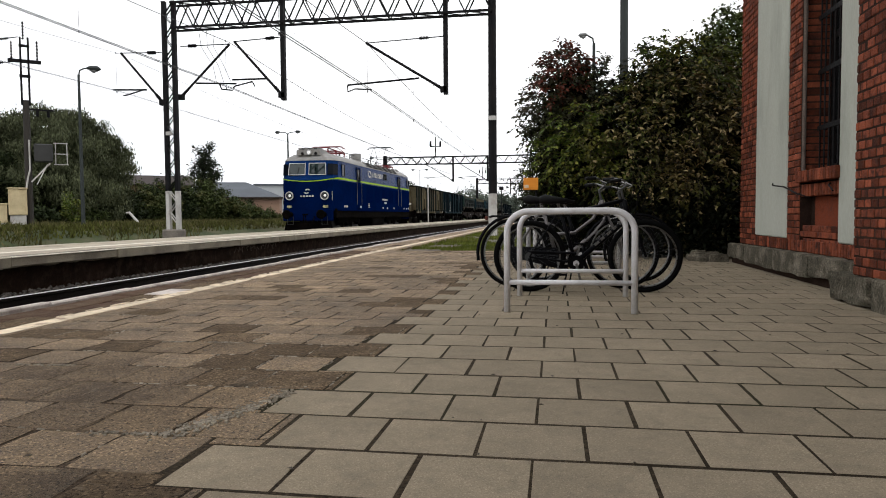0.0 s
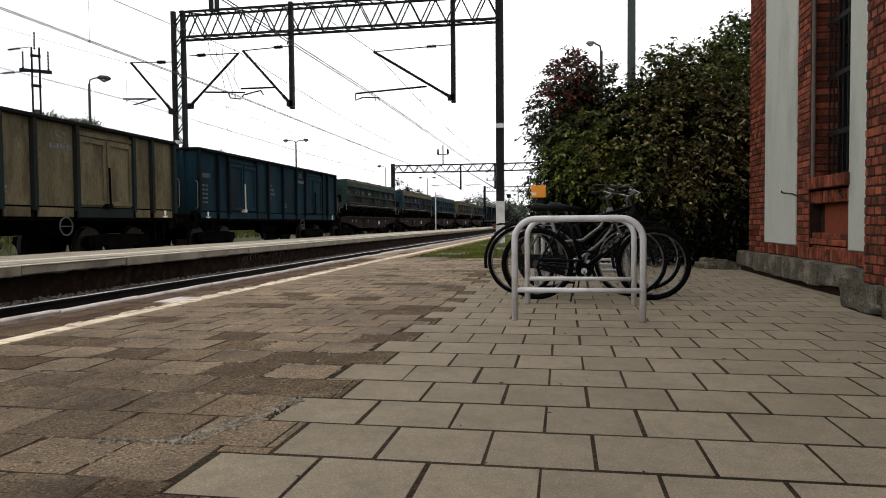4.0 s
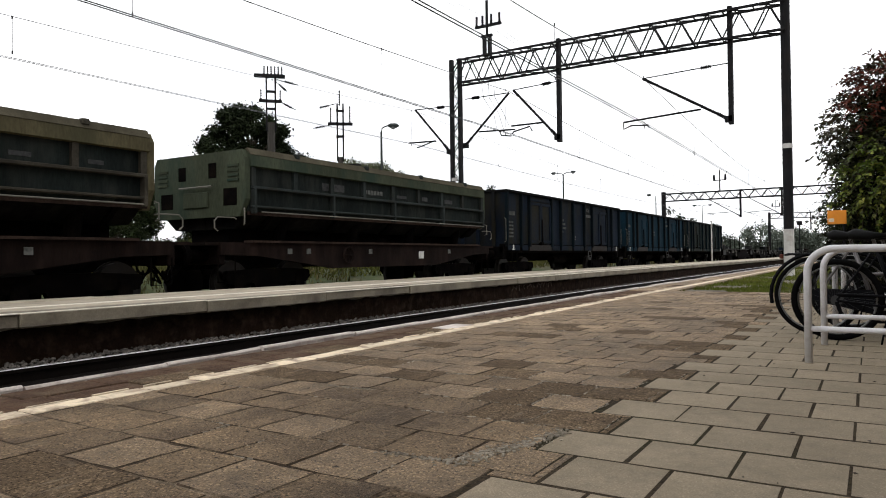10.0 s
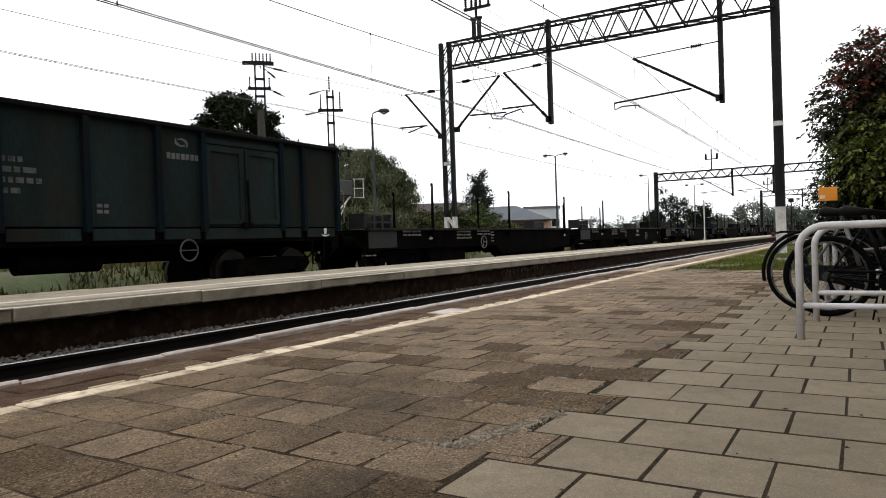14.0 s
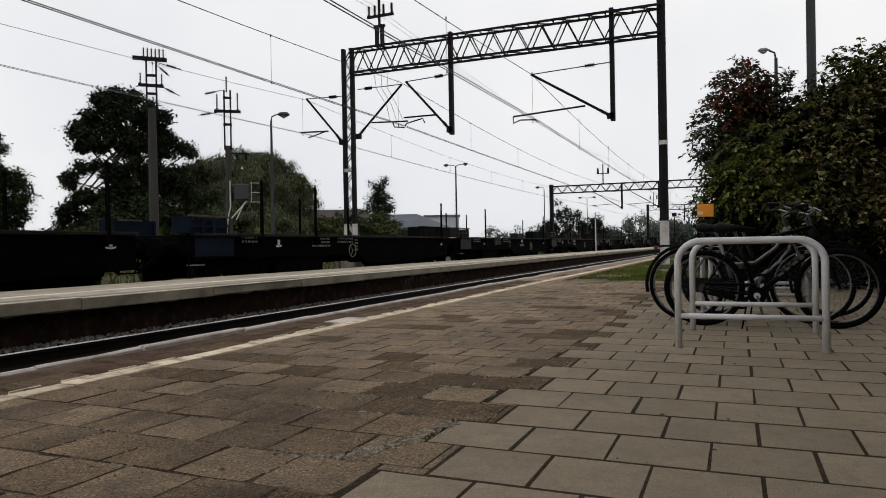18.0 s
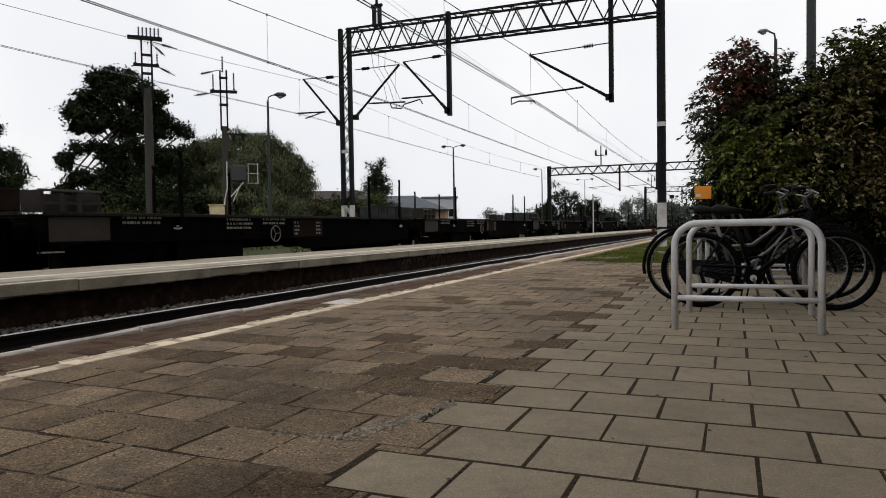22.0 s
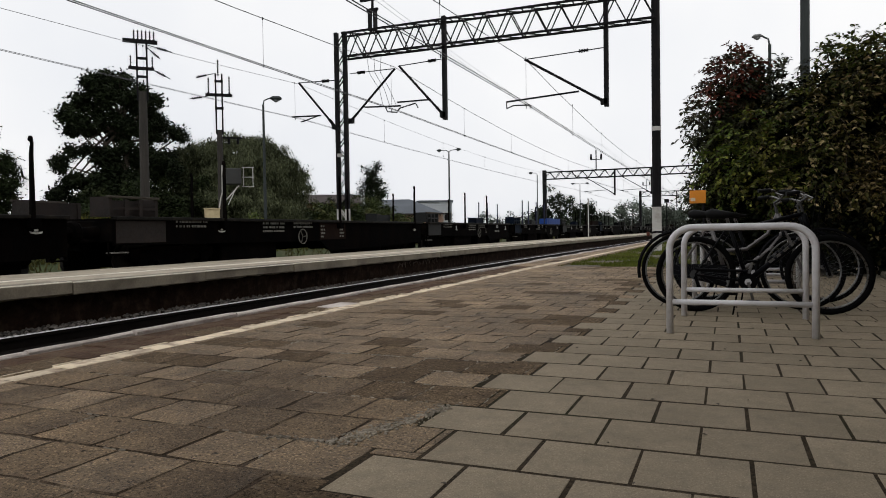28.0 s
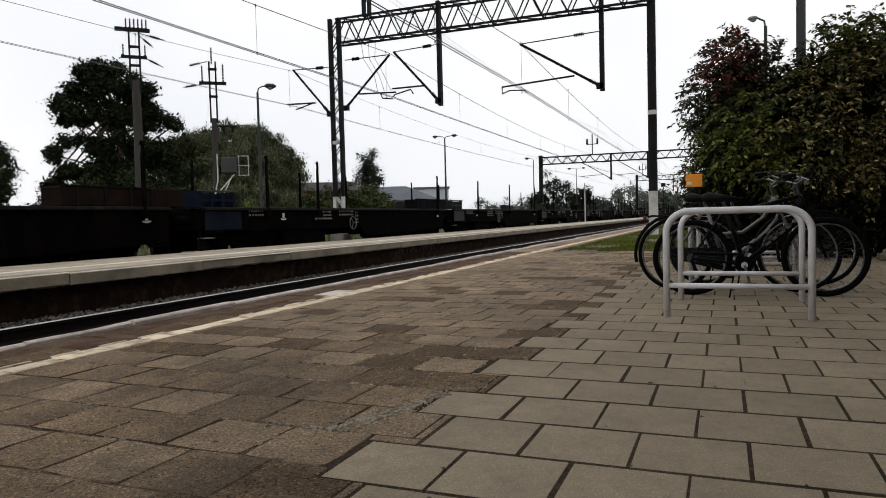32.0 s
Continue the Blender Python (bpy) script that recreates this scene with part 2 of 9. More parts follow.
M_JOINT = mat("joint_sand", (0.034, 0.025, 0.016), 0.95, var=0.35, big=2, fine=90, bump=0.4, stain=(0.02, 0.024, 0.009), amount=0.35, stain_scale=1.2, spec=0.05, grit=0.5, grit_scale=120)
M_JOINT_OLD = mat("old_joint_earth", (0.052, 0.037, 0.025), 0.95, var=0.4, big=3, fine=90, bump=0.4, stain=(0.19, 0.145, 0.10), amount=0.65, stain_scale=2.2, spec=0.05, grit=0.5, grit_scale=120)
M_CEMENT = mat("pale_cement_crumb", (0.27, 0.235, 0.185), 0.95, var=0.3, big=6, fine=80, bump=0.4, stain=(0.15, 0.125, 0.095), amount=0.5, stain_scale=9, spec=0.05, island=0.35)
M_YELLOW = mat("worn_yellow_line", (0.66, 0.54, 0.385), 0.8, var=0.15, big=3, fine=80, bump=0.3, stain=(0.22, 0.155, 0.11), amount=0.6, stain_scale=7, rnd=0.16, scrape=(0.15, 0.11, 0.08))
M_LINE_PALE = mat("pale_platform_line", (0.68, 0.62, 0.52), 0.8, var=0.12, big=2, fine=60, bump=0.1, stain=(0.34, 0.30, 0.24), amount=0.3, stain_scale=3)
M_STRIP = mat("edge_concrete", (0.50, 0.44, 0.40), 0.85, var=0.22, big=2, fine=60, bump=0.4, stain=(0.15, 0.105, 0.085), amount=0.45, stain_scale=3)
M_RUST_PAVE = mat("rusty_edge_concrete", (0.066, 0.038, 0.024), 0.92, var=0.35, big=2, fine=50, bump=0.7, stain=(0.105, 0.078, 0.052), amount=0.45, stain_scale=4, dust=0.03, grit=0.3, grit_scale=110, spec=0.08)
M_CONC = mat("platform_concrete", (0.37, 0.32, 0.245), 0.88, var=0.12, big=1.2, fine=60, bump=0.25, stain=(0.148, 0.1332, 0.1036), amount=0.35, stain_scale=1.5)
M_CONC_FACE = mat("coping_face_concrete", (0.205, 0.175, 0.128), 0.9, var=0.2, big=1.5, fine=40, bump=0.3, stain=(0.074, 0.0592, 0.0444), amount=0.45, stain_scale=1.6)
M_WALL_DARK = mat("dark_brown_platform_wall", (0.0125, 0.0066, 0.0040), 0.95, var=0.45, big=2, fine=30, bump=0.6, stain=(0.046, 0.030, 0.021), amount=0.35, stain_scale=6, spec=0.05)
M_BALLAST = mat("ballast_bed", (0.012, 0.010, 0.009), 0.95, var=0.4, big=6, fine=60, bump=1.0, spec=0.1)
M_STONE = mat("ballast_stone", (0.060, 0.052, 0.045), 0.95, var=0.3, big=8, fine=60, bump=0.3, rnd=0.3, island=0.7)
# rust colour taken near black for the shaded flank of the rails
M_RAIL = mat("shaded_rusty_rail", (0.008, 0.006, 0.005), 0.7, metal=0.3, var=0.3, big=3, fine=50, bump=0.3, spec=0.1)
M_RAILTOP = mat("polished_rail_head", (0.45, 0.43, 0.42), 0.3, metal=0.9, var=0.1, bump=0.05)
M_SLEEPER = mat("concrete_sleeper", (0.16, 0.14, 0.12), 0.9, var=0.3, big=3, fine=40, bump=0.4)
M_GRASS_BED = mat("grass_ground", (0.040, 0.052, 0.017), 0.95, var=0.45, big=0.6, fine=12, bump=0.6, stain=(0.1184, 0.0999, 0.0555), amount=0.5, stain_scale=0.5)
M_EARTH = mat("trodden_earth", (0.1036, 0.0851, 0.0629), 0.95, var=0.3, big=0.7, fine=30, bump=0.5, stain=(0.0592, 0.074, 0.0259), amount=0.5, stain_scale=0.8)
M_GRASS = mat("grass_blades", (0.084, 0.102, 0.017), 0.85, var=0.4, big=0.8, fine=8, bump=0.0, spec=0.05, stain=(0.115, 0.100, 0.030), amount=0.4, stain_scale=0.7)
M_GRASS_MID = mat("meadow_grass_blades", (0.058, 0.062, 0.016), 0.85, var=0.4, big=0.5, fine=8, bump=0.0, stain=(0.10, 0.092, 0.04), amount=0.45, stain_scale=0.35, spec=0.05, island=0.5)
M_GRASS_DRY = mat("dry_grass_blades", (0.074, 0.070, 0.024), 0.8, var=0.4, big=0.5, fine=8, bump=0.0, stain=(0.17, 0.14, 0.075), amount=0.45, stain_scale=0.5, spec=0.1, island=0.4)
M_WEED = mat("yellow_green_weed", (0.105, 0.098, 0.018), 0.85, var=0.4, big=0.8, fine=8, bump=0.0, stain=(0.055, 0.066, 0.014), amount=0.5, stain_scale=1.2, spec=0.05, island=0.5)
M_BRICK = mat("red_brick", (0.170, 0.046, 0.023), 0.85, var=0.32, big=6, fine=90, bump=0.7, rnd=0.62, stain=(0.040, 0.017, 0.013), amount=0.6, stain_scale=8, spec=0.1)
M_BRICK_WALL = mat("red_brick_field", (0.160, 0.038, 0.017), 0.85, var=0.3, big=5, fine=70, bump=0.4, stain=(0.055, 0.020, 0.014), amount=0.45, stain_scale=5, spec=0.1, island=0.45)
M_MORTAR = mat("dark_old_mortar", (0.030, 0.018, 0.013), 0.95, var=0.35, big=3, fine=80, bump=0.4, spec=0.05)
M_CHALK = mat("chalky_scrawl", (0.12, 0.095, 0.08), 0.95, var=0.35, big=3, fine=80, bump=0.2, spec=0.05)
M_PLASTER = mat("pale_plaster", (0.38, 0.385, 0.33), 0.9, var=0.10, big=0.9, fine=60, bump=0.2, stain=(0.20, 0.215, 0.175), amount=0.45, stain_scale=1.0, streak=0.35, spec=0.1)
M_PLINTH = mat("stone_plinth", (0.090, 0.080, 0.060), 0.95, var=0.35, big=4, fine=40, bump=0.9, stain=(0.24, 0.205, 0.16), amount=0.4, stain_scale=4, spec=0.05, grit=0.4, grit_scale=90)
M_IRON = mat("black_iron", (0.009, 0.0085, 0.009), 0.6, var=0.3, bump=0.2, stain=(0.025, 0.0125, 0.0075), amount=0.2, spec=0.1)
M_MAST = mat("dark_mast_steel", (0.008, 0.008, 0.009), 0.7, var=0.3, bump=0.15, stain=(0.025, 0.0175, 0.015), amount=0.2, spec=0.1)
M_WHITE = mat("white_mast_paint", (0.4588, 0.444, 0.4218), 0.8, var=0.12, bump=0.1, stain=(0.185, 0.148, 0.1184), amount=0.3)
M_WIRE = mat("dark_wire", (0.03, 0.03, 0.032), 0.6, var=0.1, bump=0)
M_WIRE_THIN = mat("grey_thin_wire", (0.10, 0.10, 0.105), 0.6, var=0.1, bump=0)
M_POLE = mat("weathered_pole", (0.034, 0.030, 0.026), 0.9, var=0.3, big=1.5, fine=30, bump=0.3, streak=0.2)
M_LAMP = mat("lamp_pole_grey", (0.028, 0.034, 0.033), 0.7, var=0.15, bump=0.1)
M_LAMP_GLASS = mat("lamp_head", (0.16, 0.165, 0.165), 0.4, var=0.1, bump=0)
M_BARK = mat("bark", (0.06, 0.047, 0.036), 0.95, var=0.4, big=4, fine=30, bump=0.8, streak=0.3)
M_LEAF = mat("bush_leaf", (0.058, 0.088, 0.010), 0.55, var=0.4, big=1.1, fine=5, bump=0, stain=(0.090, 0.076, 0.012), amount=0.5, stain_scale=0.9, spec=0.2, island=0.6, pale=((0.26, 0.25, 0.05), 0.8, 0.76))
M_LEAF_PALE = mat("yellowing_leaf", (0.046, 0.052, 0.010), 0.6, var=0.4, big=1.4, fine=6, bump=0, stain=(0.074, 0.050, 0.013), amount=0.5, stain_scale=1.1, spec=0.15, island=0.7, pale=((0.46, 0.35, 0.18), 0.9, 0.71))
# leaf colour near black, standing in for the shade inside the shrubs
M_LEAF_SHADE = mat("shaded_inner_leaf", (0.0045, 0.0062, 0.0022), 0.7, var=0.4, big=1.2, fine=5, bump=0, spec=0.08, island=0.7, pale=((0.07, 0.055, 0.025), 0.8, 0.88))
M_LEAF_BUSH = mat("dark_bush_leaf", (0.018, 0.026, 0.009), 0.7, var=0.4, big=0.6, fine=5, bump=0, stain=(0.034, 0.038, 0.014), amount=0.5, stain_scale=0.5, spec=0.1, island=0.5)
M_LEAF_LOW = mat("scrub_leaf", (0.042, 0.056, 0.017), 0.7, var=0.4, big=0.8, fine=5, bump=0, stain=(0.10, 0.085, 0.03), amount=0.4, stain_scale=0.7, spec=0.1, island=0.5)
M_LEAF_RED = mat("reddish_leaf", (0.10, 0.026, 0.014), 0.55, var=0.4, big=1.2, fine=6, bump=0, stain=(0.19, 0.034, 0.016), amount=0.55, stain_scale=0.8, spec=0.2, island=0.6)
M_LEAF_BROWN = mat("red_brown_leaf", (0.032, 0.036, 0.012), 0.5, var=0.4, big=1.2, fine=6, bump=0, stain=(0.050, 0.022, 0.012), amount=0.5, stain_scale=1.2, spec=0.25, island=0.6)
M_LEAF_DARK = mat("dark_tree_leaf", (0.015, 0.021, 0.009), 0.7, var=0.4, big=0.5, fine=3, bump=0, spec=0.1, island=0.5)
M_LEAF_WILLOW = mat("willow_leaf", (0.074, 0.083, 0.043), 0.75, var=0.35, big=0.5, fine=3, bump=0, spec=0.1, island=0.5)
# the haze of distance is mixed into this leaf colour
M_LEAF_FAR = mat("hazed_far_leaf", (0.095, 0.112, 0.088), 0.8, var=0.35, big=0.3, fine=2, bump=0)
M_RACK = mat("grey_painted_tube", (0.56, 0.545, 0.55), 0.42, var=0.06, big=4, fine=70, bump=0.05, stain=(0.30, 0.27, 0.24), amount=0.25, stain_scale=9, spec=0.5)
M_TYRE = mat("tyre_rubber", (0.004, 0.004, 0.004), 0.85, var=0.2, bump=0.2, fine=90, spec=0.03)
M_CHROME = mat("dull_chrome", (0.17, 0.167, 0.163), 0.32, metal=1.0, var=0.1, bump=0)
M_SPOKE = mat("dark_spoke_steel", (0.06, 0.06, 0.06), 0.5, metal=0.6, var=0.1, bump=0)
M_BIKE_BLACK = mat("black_bike_paint", (0.003, 0.003, 0.004), 0.45, var=0.1, bump=0, spec=0.06)
M_BIKE_SILVER = mat("silver_bike_paint", (0.12, 0.11, 0.108), 0.35, metal=0.3, var=0.08, bump=0)
M_SADDLE = mat("black_saddle", (0.006, 0.006, 0.006), 0.55, var=0.1, bump=0.1, spec=0.1)
M_ORANGE = mat("orange_sign", (0.75, 0.27, 0.025), 0.6, var=0.06, bump=0)
M_CREAM = mat("cream_cabinet", (0.55, 0.45, 0.27), 0.7, var=0.12, bump=0.1, stain=(0.3, 0.22, 0.12), amount=0.3)
M_BOXGREY = mat("grey_equipment", (0.035, 0.035, 0.034), 0.6, var=0.15, bump=0.1)
M_WINDOW_DARK = glass_mat("dark_window_glass", (0.012, 0.012, 0.013))
M_FARWALL = mat("far_wall_pink", (0.30, 0.19, 0.14), 0.9, var=0.08, big=0.4, bump=0)
M_OCHRE = mat("far_wall_ochre_brick", (0.20, 0.105, 0.055), 0.9, var=0.2, big=0.6, bump=0, stain=(0.09, 0.05, 0.035), amount=0.5)
M_FARWALL_G = mat("far_wall_grey", (0.36, 0.38, 0.40), 0.9, var=0.08, big=0.4, bump=0)
M_FARROOF = mat("far_roof_slate", (0.10, 0.11, 0.125), 0.85, var=0.12, big=0.5, bump=0)
M_FARROOF_R = mat("far_roof_tile", (0.040, 0.030, 0.027), 0.85, var=0.15, big=0.5, bump=0)

# ---- the place: levels and lines ----
RAIL = -0.22                     # rail heads
EDGE = -4.30                     # near platform edge
TRACKS = (-5.80, -12.35)         # centres of the two tracks
P2_NEAR, P2_FAR, P2_Z = -7.95, -10.72, 0.165
WALL_X = 2.617                    # station building face


def structure(name, mesh, material, label, category, smooth=False):
    return solid(name, mesh, material, label, category, kind="structure", smooth=smooth)


# ground: one sheet, low in the track cutting, rising to the meadow behind
def ground_z(x):
    if x > -11:
        return -0.52
    if x > -14.2:
        return -0.5
    k = min(1.0, (-14.2 - x) / 3.0)
    return -0.5 + 0.82 * k * k * (3 - 2 * k)


xs = [-2600, -1200, -500, -200, -100, -60, -40, -30, -25, -22, -20, -18.6, -17.6, -17.0, -16.5, -16, -15.5, -15, -14.6, -14.2, -11, -4.4, 3.2, 40, 300, 2600]
ys = [-600, -100, -30, -10, 0, 6, 12, 18, 24, 30, 36, 42, 48, 56, 66, 80, 110, 160, 260, 500, 1200, 3000]
gm = Mesh()
gm.v = [(x, y, ground_z(x) + (0.10 * noise.noise((x * 0.15, y * 0.15, 0)) if -60 < x < -17 else 0)) for y in ys for x in xs]
nx = len(xs)
gm.f = [(j * nx + i, j * nx + i + 1, (j + 1) * nx + i + 1, (j + 1) * nx + i) for j in range(len(ys) - 1) for i in range(nx - 1)]
structure("ground", gm, M_GRASS_BED, "grassy open ground with bare patches behind the tracks", "ground", smooth=True)

# ballast beds
for n, cx in enumerate(TRACKS):
    half = 1.86 if n == 0 else 1.55
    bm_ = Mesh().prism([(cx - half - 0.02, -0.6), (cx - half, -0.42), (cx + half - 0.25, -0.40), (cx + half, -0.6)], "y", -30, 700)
    structure("track_bed_%d" % (n + 1), bm_, M_BALLAST, "near-black ballast bed under the rails", "track bed")
    for side in (-1, 1):
        rx = cx + side * 0.755
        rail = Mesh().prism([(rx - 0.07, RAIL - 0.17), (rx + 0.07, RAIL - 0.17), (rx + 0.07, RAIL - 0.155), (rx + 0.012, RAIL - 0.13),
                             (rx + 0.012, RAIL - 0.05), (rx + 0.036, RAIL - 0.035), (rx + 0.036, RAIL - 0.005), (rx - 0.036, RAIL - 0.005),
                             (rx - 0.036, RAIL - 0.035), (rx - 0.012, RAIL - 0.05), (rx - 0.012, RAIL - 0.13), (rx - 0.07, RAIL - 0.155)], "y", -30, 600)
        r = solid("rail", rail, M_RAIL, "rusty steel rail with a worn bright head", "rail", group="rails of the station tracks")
        part("rail_head", Mesh().prism([(rx - 0.034, RAIL - 0.005), (rx + 0.034, RAIL - 0.005), (rx + 0.026, RAIL), (rx - 0.026, RAIL)], "y", -30, 600), M_RAILTOP, r, "bright worn running surface")

# near platform: base slab under the pavers
base = Mesh().box(EDGE + 0.02, 8.0, -14, 14.2, -0.6, -0.055)
base.box(EDGE + 0.02, -3.38, 14.2, 130, -0.6, -0.055)
structure("platform_base", base, M_JOINT, "sandy bed of the paved platform", "platform")
# edge kerb stones, each a little out of line
rng = random.Random(4)
kerb = thing("platform_edge", "row of pale worn concrete kerb stones along the platform edge", "platform edge", kind="structure")


def drift(y):
    """The platform edge bears a little away from the straight line."""
    return -0.011 * (max(-4.0, min(y, 14.0)) - 3.0)


def stone_strip(x0, x1, ya, yb, z0, z1, seed, wob=0.008, n=7):
    """A long worn stone: its upper edges waver, its arrises are rubbed off."""
    m = Mesh()
    c = 0.014
    prof = ((x0, z0), (x0, z1 - c), (x0 + c, z1), (x1 - c, z1), (x1, z1 - c), (x1, z0))
    for i in range(n + 1):
        y = ya + (yb - ya) * i / n
        for k, (x, z) in enumerate(prof):
            q = noise.noise_vector(Vector((x * 3, y * 2.3, seed + k * 0.2)))
            m.v.append((x + q.x * wob + drift(y), y, z + (q.z * wob * 0.8 if 0 < k < 5 else 0)))
    for i in range(n):
        for k in range(5):
            a, b = i * 6 + k, (i + 1) * 6 + k
            m.f.append((a, b, b + 1, a + 1))
    m.f += [tuple(range(6)), tuple(range(n * 6 + 5, n * 6 - 1, -1))]
    return m


y = -13.0
while y < 128:
    ln = rng.uniform(0.95, 1.55) if y < 30 else 8.0
    dx, dz = rng.uniform(-0.015, 0.015), rng.uniform(-0.008, 0.006)
    if y < 4.03 < y + ln:
        ln = 4.03 - y
    sunk = y < 4.0
    if sunk:
        dz -= 0.015
    part("kerb_stone", stone_strip(EDGE + dx, EDGE + (0.055 if sunk else 0.08) + dx, y + 0.004, y + ln - rng.uniform(0.006, 0.02), -0.55, 0.021 + dz, y), M_STRIP, kerb)
    y += ln

# far platform
p2 = Mesh().box(P2_FAR + 0.42, P2_NEAR - 0.32, -30, 140, -0.5, P2_Z - 0.012)
structure("far_platform", p2, M_CONC, "flat pale concrete surface of the island platform", "platform")
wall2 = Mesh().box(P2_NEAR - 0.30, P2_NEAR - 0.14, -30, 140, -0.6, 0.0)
structure("far_platform_wall", wall2, M_WALL_DARK, "dark brown retaining wall of the island platform", "platform wall")
cop = thing("far_platform_coping", "pale concrete coping slabs of the island platform", "platform edge", kind="structure")
y = -6.0
while y < 138:
    ln = 2.5 if y < 50 else 11.0
    dz = rng.uniform(-0.006, 0.006)
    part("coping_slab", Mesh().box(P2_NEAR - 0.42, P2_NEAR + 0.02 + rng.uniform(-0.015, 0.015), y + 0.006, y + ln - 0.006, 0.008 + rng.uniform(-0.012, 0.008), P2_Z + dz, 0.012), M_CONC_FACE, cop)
    part("coping_slab", Mesh().box(P2_FAR, P2_FAR + 0.42, y + 0.006, y + ln - 0.006, -0.1, P2_Z + dz, 0.012), M_CONC, cop)
    # pale strip paints the sky light that the coping edge catches
    part("worn_edge", Mesh().box(P2_NEAR - 0.015, P2_NEAR + 0.028, y + 0.006, y + ln - 0.006, P2_Z + dz - 0.012, P2_Z + dz + 0.006, 0.005), M_LINE_PALE, cop, "pale strip painting the sky light on the coping edge")
    if y < 50:
        bead = Mesh()
        n = 16
        bead.tube([(P2_NEAR - 0.125 + rng.uniform(-0.012, 0.012), y + ln * i / n, 0.0 + rng.uniform(-0.012, 0.008)) for i in range(n + 1)], [rng.uniform(0.006, 0.022) for i in range(n + 1)], 5)
        part("mortar_bead", bead, M_CEMENT, cop, "crumbling pale mortar under the coping")
    y += ln
structure("far_platform_line", Mesh().box(-9.28, -9.10, -30, 138, P2_Z - 0.02, P2_Z - 0.006), M_LINE_PALE, "faded pale safety line on the island platform", "painted line")

# beyond the paving: grass beside the platform path
structure("platform_verge", Mesh().box(-3.33, 30, 14.2, 130, -0.6, -0.03), M_EARTH, "earth and grass verge beyond the paving", "ground")
structure("platform_path", Mesh().box(-4.33, -3.40, 14.2, 128, -0.045, -0.004), M_OLD, "narrow old paved path along the platform edge", "path")

# yellow line of painted slabs
line = thing("safety_line", "worn cream-yellow painted slabs along the platform edge", "painted line", kind="structure")
y = -12.0 + 0.03
while y < 126:
    ln = 0.336 if y < 16 else 6.0
    j = rng.uniform(-0.006, 0.006)
    part("painted_slab", Mesh().box(-3.625 + j + drift(y), -3.468 + j + drift(y) + rng.uniform(-0.012, 0.004), y + rng.uniform(0.002, 0.010), y + ln - rng.uniform(0.002, 0.006), -0.05, 0.003 + rng.uniform(-0.005, 0.003), 0.005), M_YELLOW, line)
    if y < 16 and rng.random() < 0.75:
        part("paint_remnant", Mesh().box(-3.672 + drift(y), -3.652 + rng.uniform(-0.006, 0.004) + drift(y), y + rng.uniform(0.01, 0.1), y + ln - rng.uniform(0.01, 0.12), -0.02, 0.002), M_YELLOW, line)
    y += ln

# ---- station building, seen at its far corner ----
X0 = WALL_X
bld = thing("wall_west", "red brick station wall with pale plaster panels and a barred window", "wall", kind="structure")
# core walls with the window opening y 7.05..8.19 and the panel niche under it
core = Mesh().box(X0 + 0.004, X0 + 0.5, -14, 7.05, 0, 7.5)
core.box(X0 + 0.004, X0 + 0.5, 8.19, 10.62, 0, 7.5)
core.box(X0 + 0.012, X0 + 0.5, 7.05, 8.19, 4.6, 7.5)
core.box(X0 + 0.12, X0 + 0.5, 7.05, 8.19, 0, 1.06)
part("wall_core", core, M_MORTAR, bld)
part("end_wall", Mesh().box(X0 + 0.07, 12, 10.62, 10.9, 0, 7.5), M_BRICK_WALL, bld)
part("rear_wall", Mesh().box(11.6, 12, -14, 10.6, 0, 7.5), M_BRICK_WALL, bld)
part("roof", Mesh().prism([(1.9, 7.5), (12.6, 7.5), (7.2, 10.2)], "y", -14.5, 11.3), M_FARROOF_R, bld)
# plaster panels
part("plaster_panel", Mesh().box(X0 - 0.012, X0 + 0.07, 8.62, 9.885, 0.437, 6.5, 0.012), M_PLASTER, bld, "pale grey plaster panel")
part("plaster_panel", Mesh().box(X0 - 0.012, X0 + 0.07, 6.30, 7.11, 0.437, 6.5, 0.012), M_PLASTER, bld, "pale grey plaster panel")
# stone plinth, block by block
def rough_block(x0, x1, y0, y1, z0, z1, seed, rough=0.016, n=(4, 9, 4)):
    """A hewn block: a fine grid over a box, pushed in and out, with broken edges."""
    m = Mesh()
    index = {}

    def corner(i, j, k):
        if (i, j, k) not in index:
            u = [i / n[0], j / n[1], k / n[2]]
            p = Vector((x0 + (x1 - x0) * u[0], y0 + (y1 - y0) * u[1], z0 + (z1 - z0) * u[2]))
            edge = sum(1 for a in u if a in (0.0, 1.0))
            c = Vector(((x0 + x1) / 2, (y0 + y1) / 2, (z0 + z1) / 2))
            q = noise.noise_vector(p * 7 + Vector((seed, seed * 2, 0))) * rough
            p = p + q + (c - p).normalized() * (0.007 * (edge - 1) + max(0.0, noise.noise(p * 5 + Vector((0, seed, 7)))) * rough * 1.6 * (edge - 1))
            index[(i, j, k)] = len(m.v)
            m.v.append(tuple(p))
        return index[(i, j, k)]
    for ax in range(3):
        b, c = (ax + 1) % 3, (ax + 2) % 3
        for side in (0, n[ax]):
            for j in range(n[b]):
                for k in range(n[c]):
                    q = []
                    for dj, dk in ((0, 0), (1, 0), (1, 1), (0, 1)):
                        w = [0, 0, 0]
                        w[ax], w[b], w[c] = side, j + dj, k + dk
                        q.append(corner(*w))
                    m.f.append(tuple(q if side else q[::-1]))
    return m


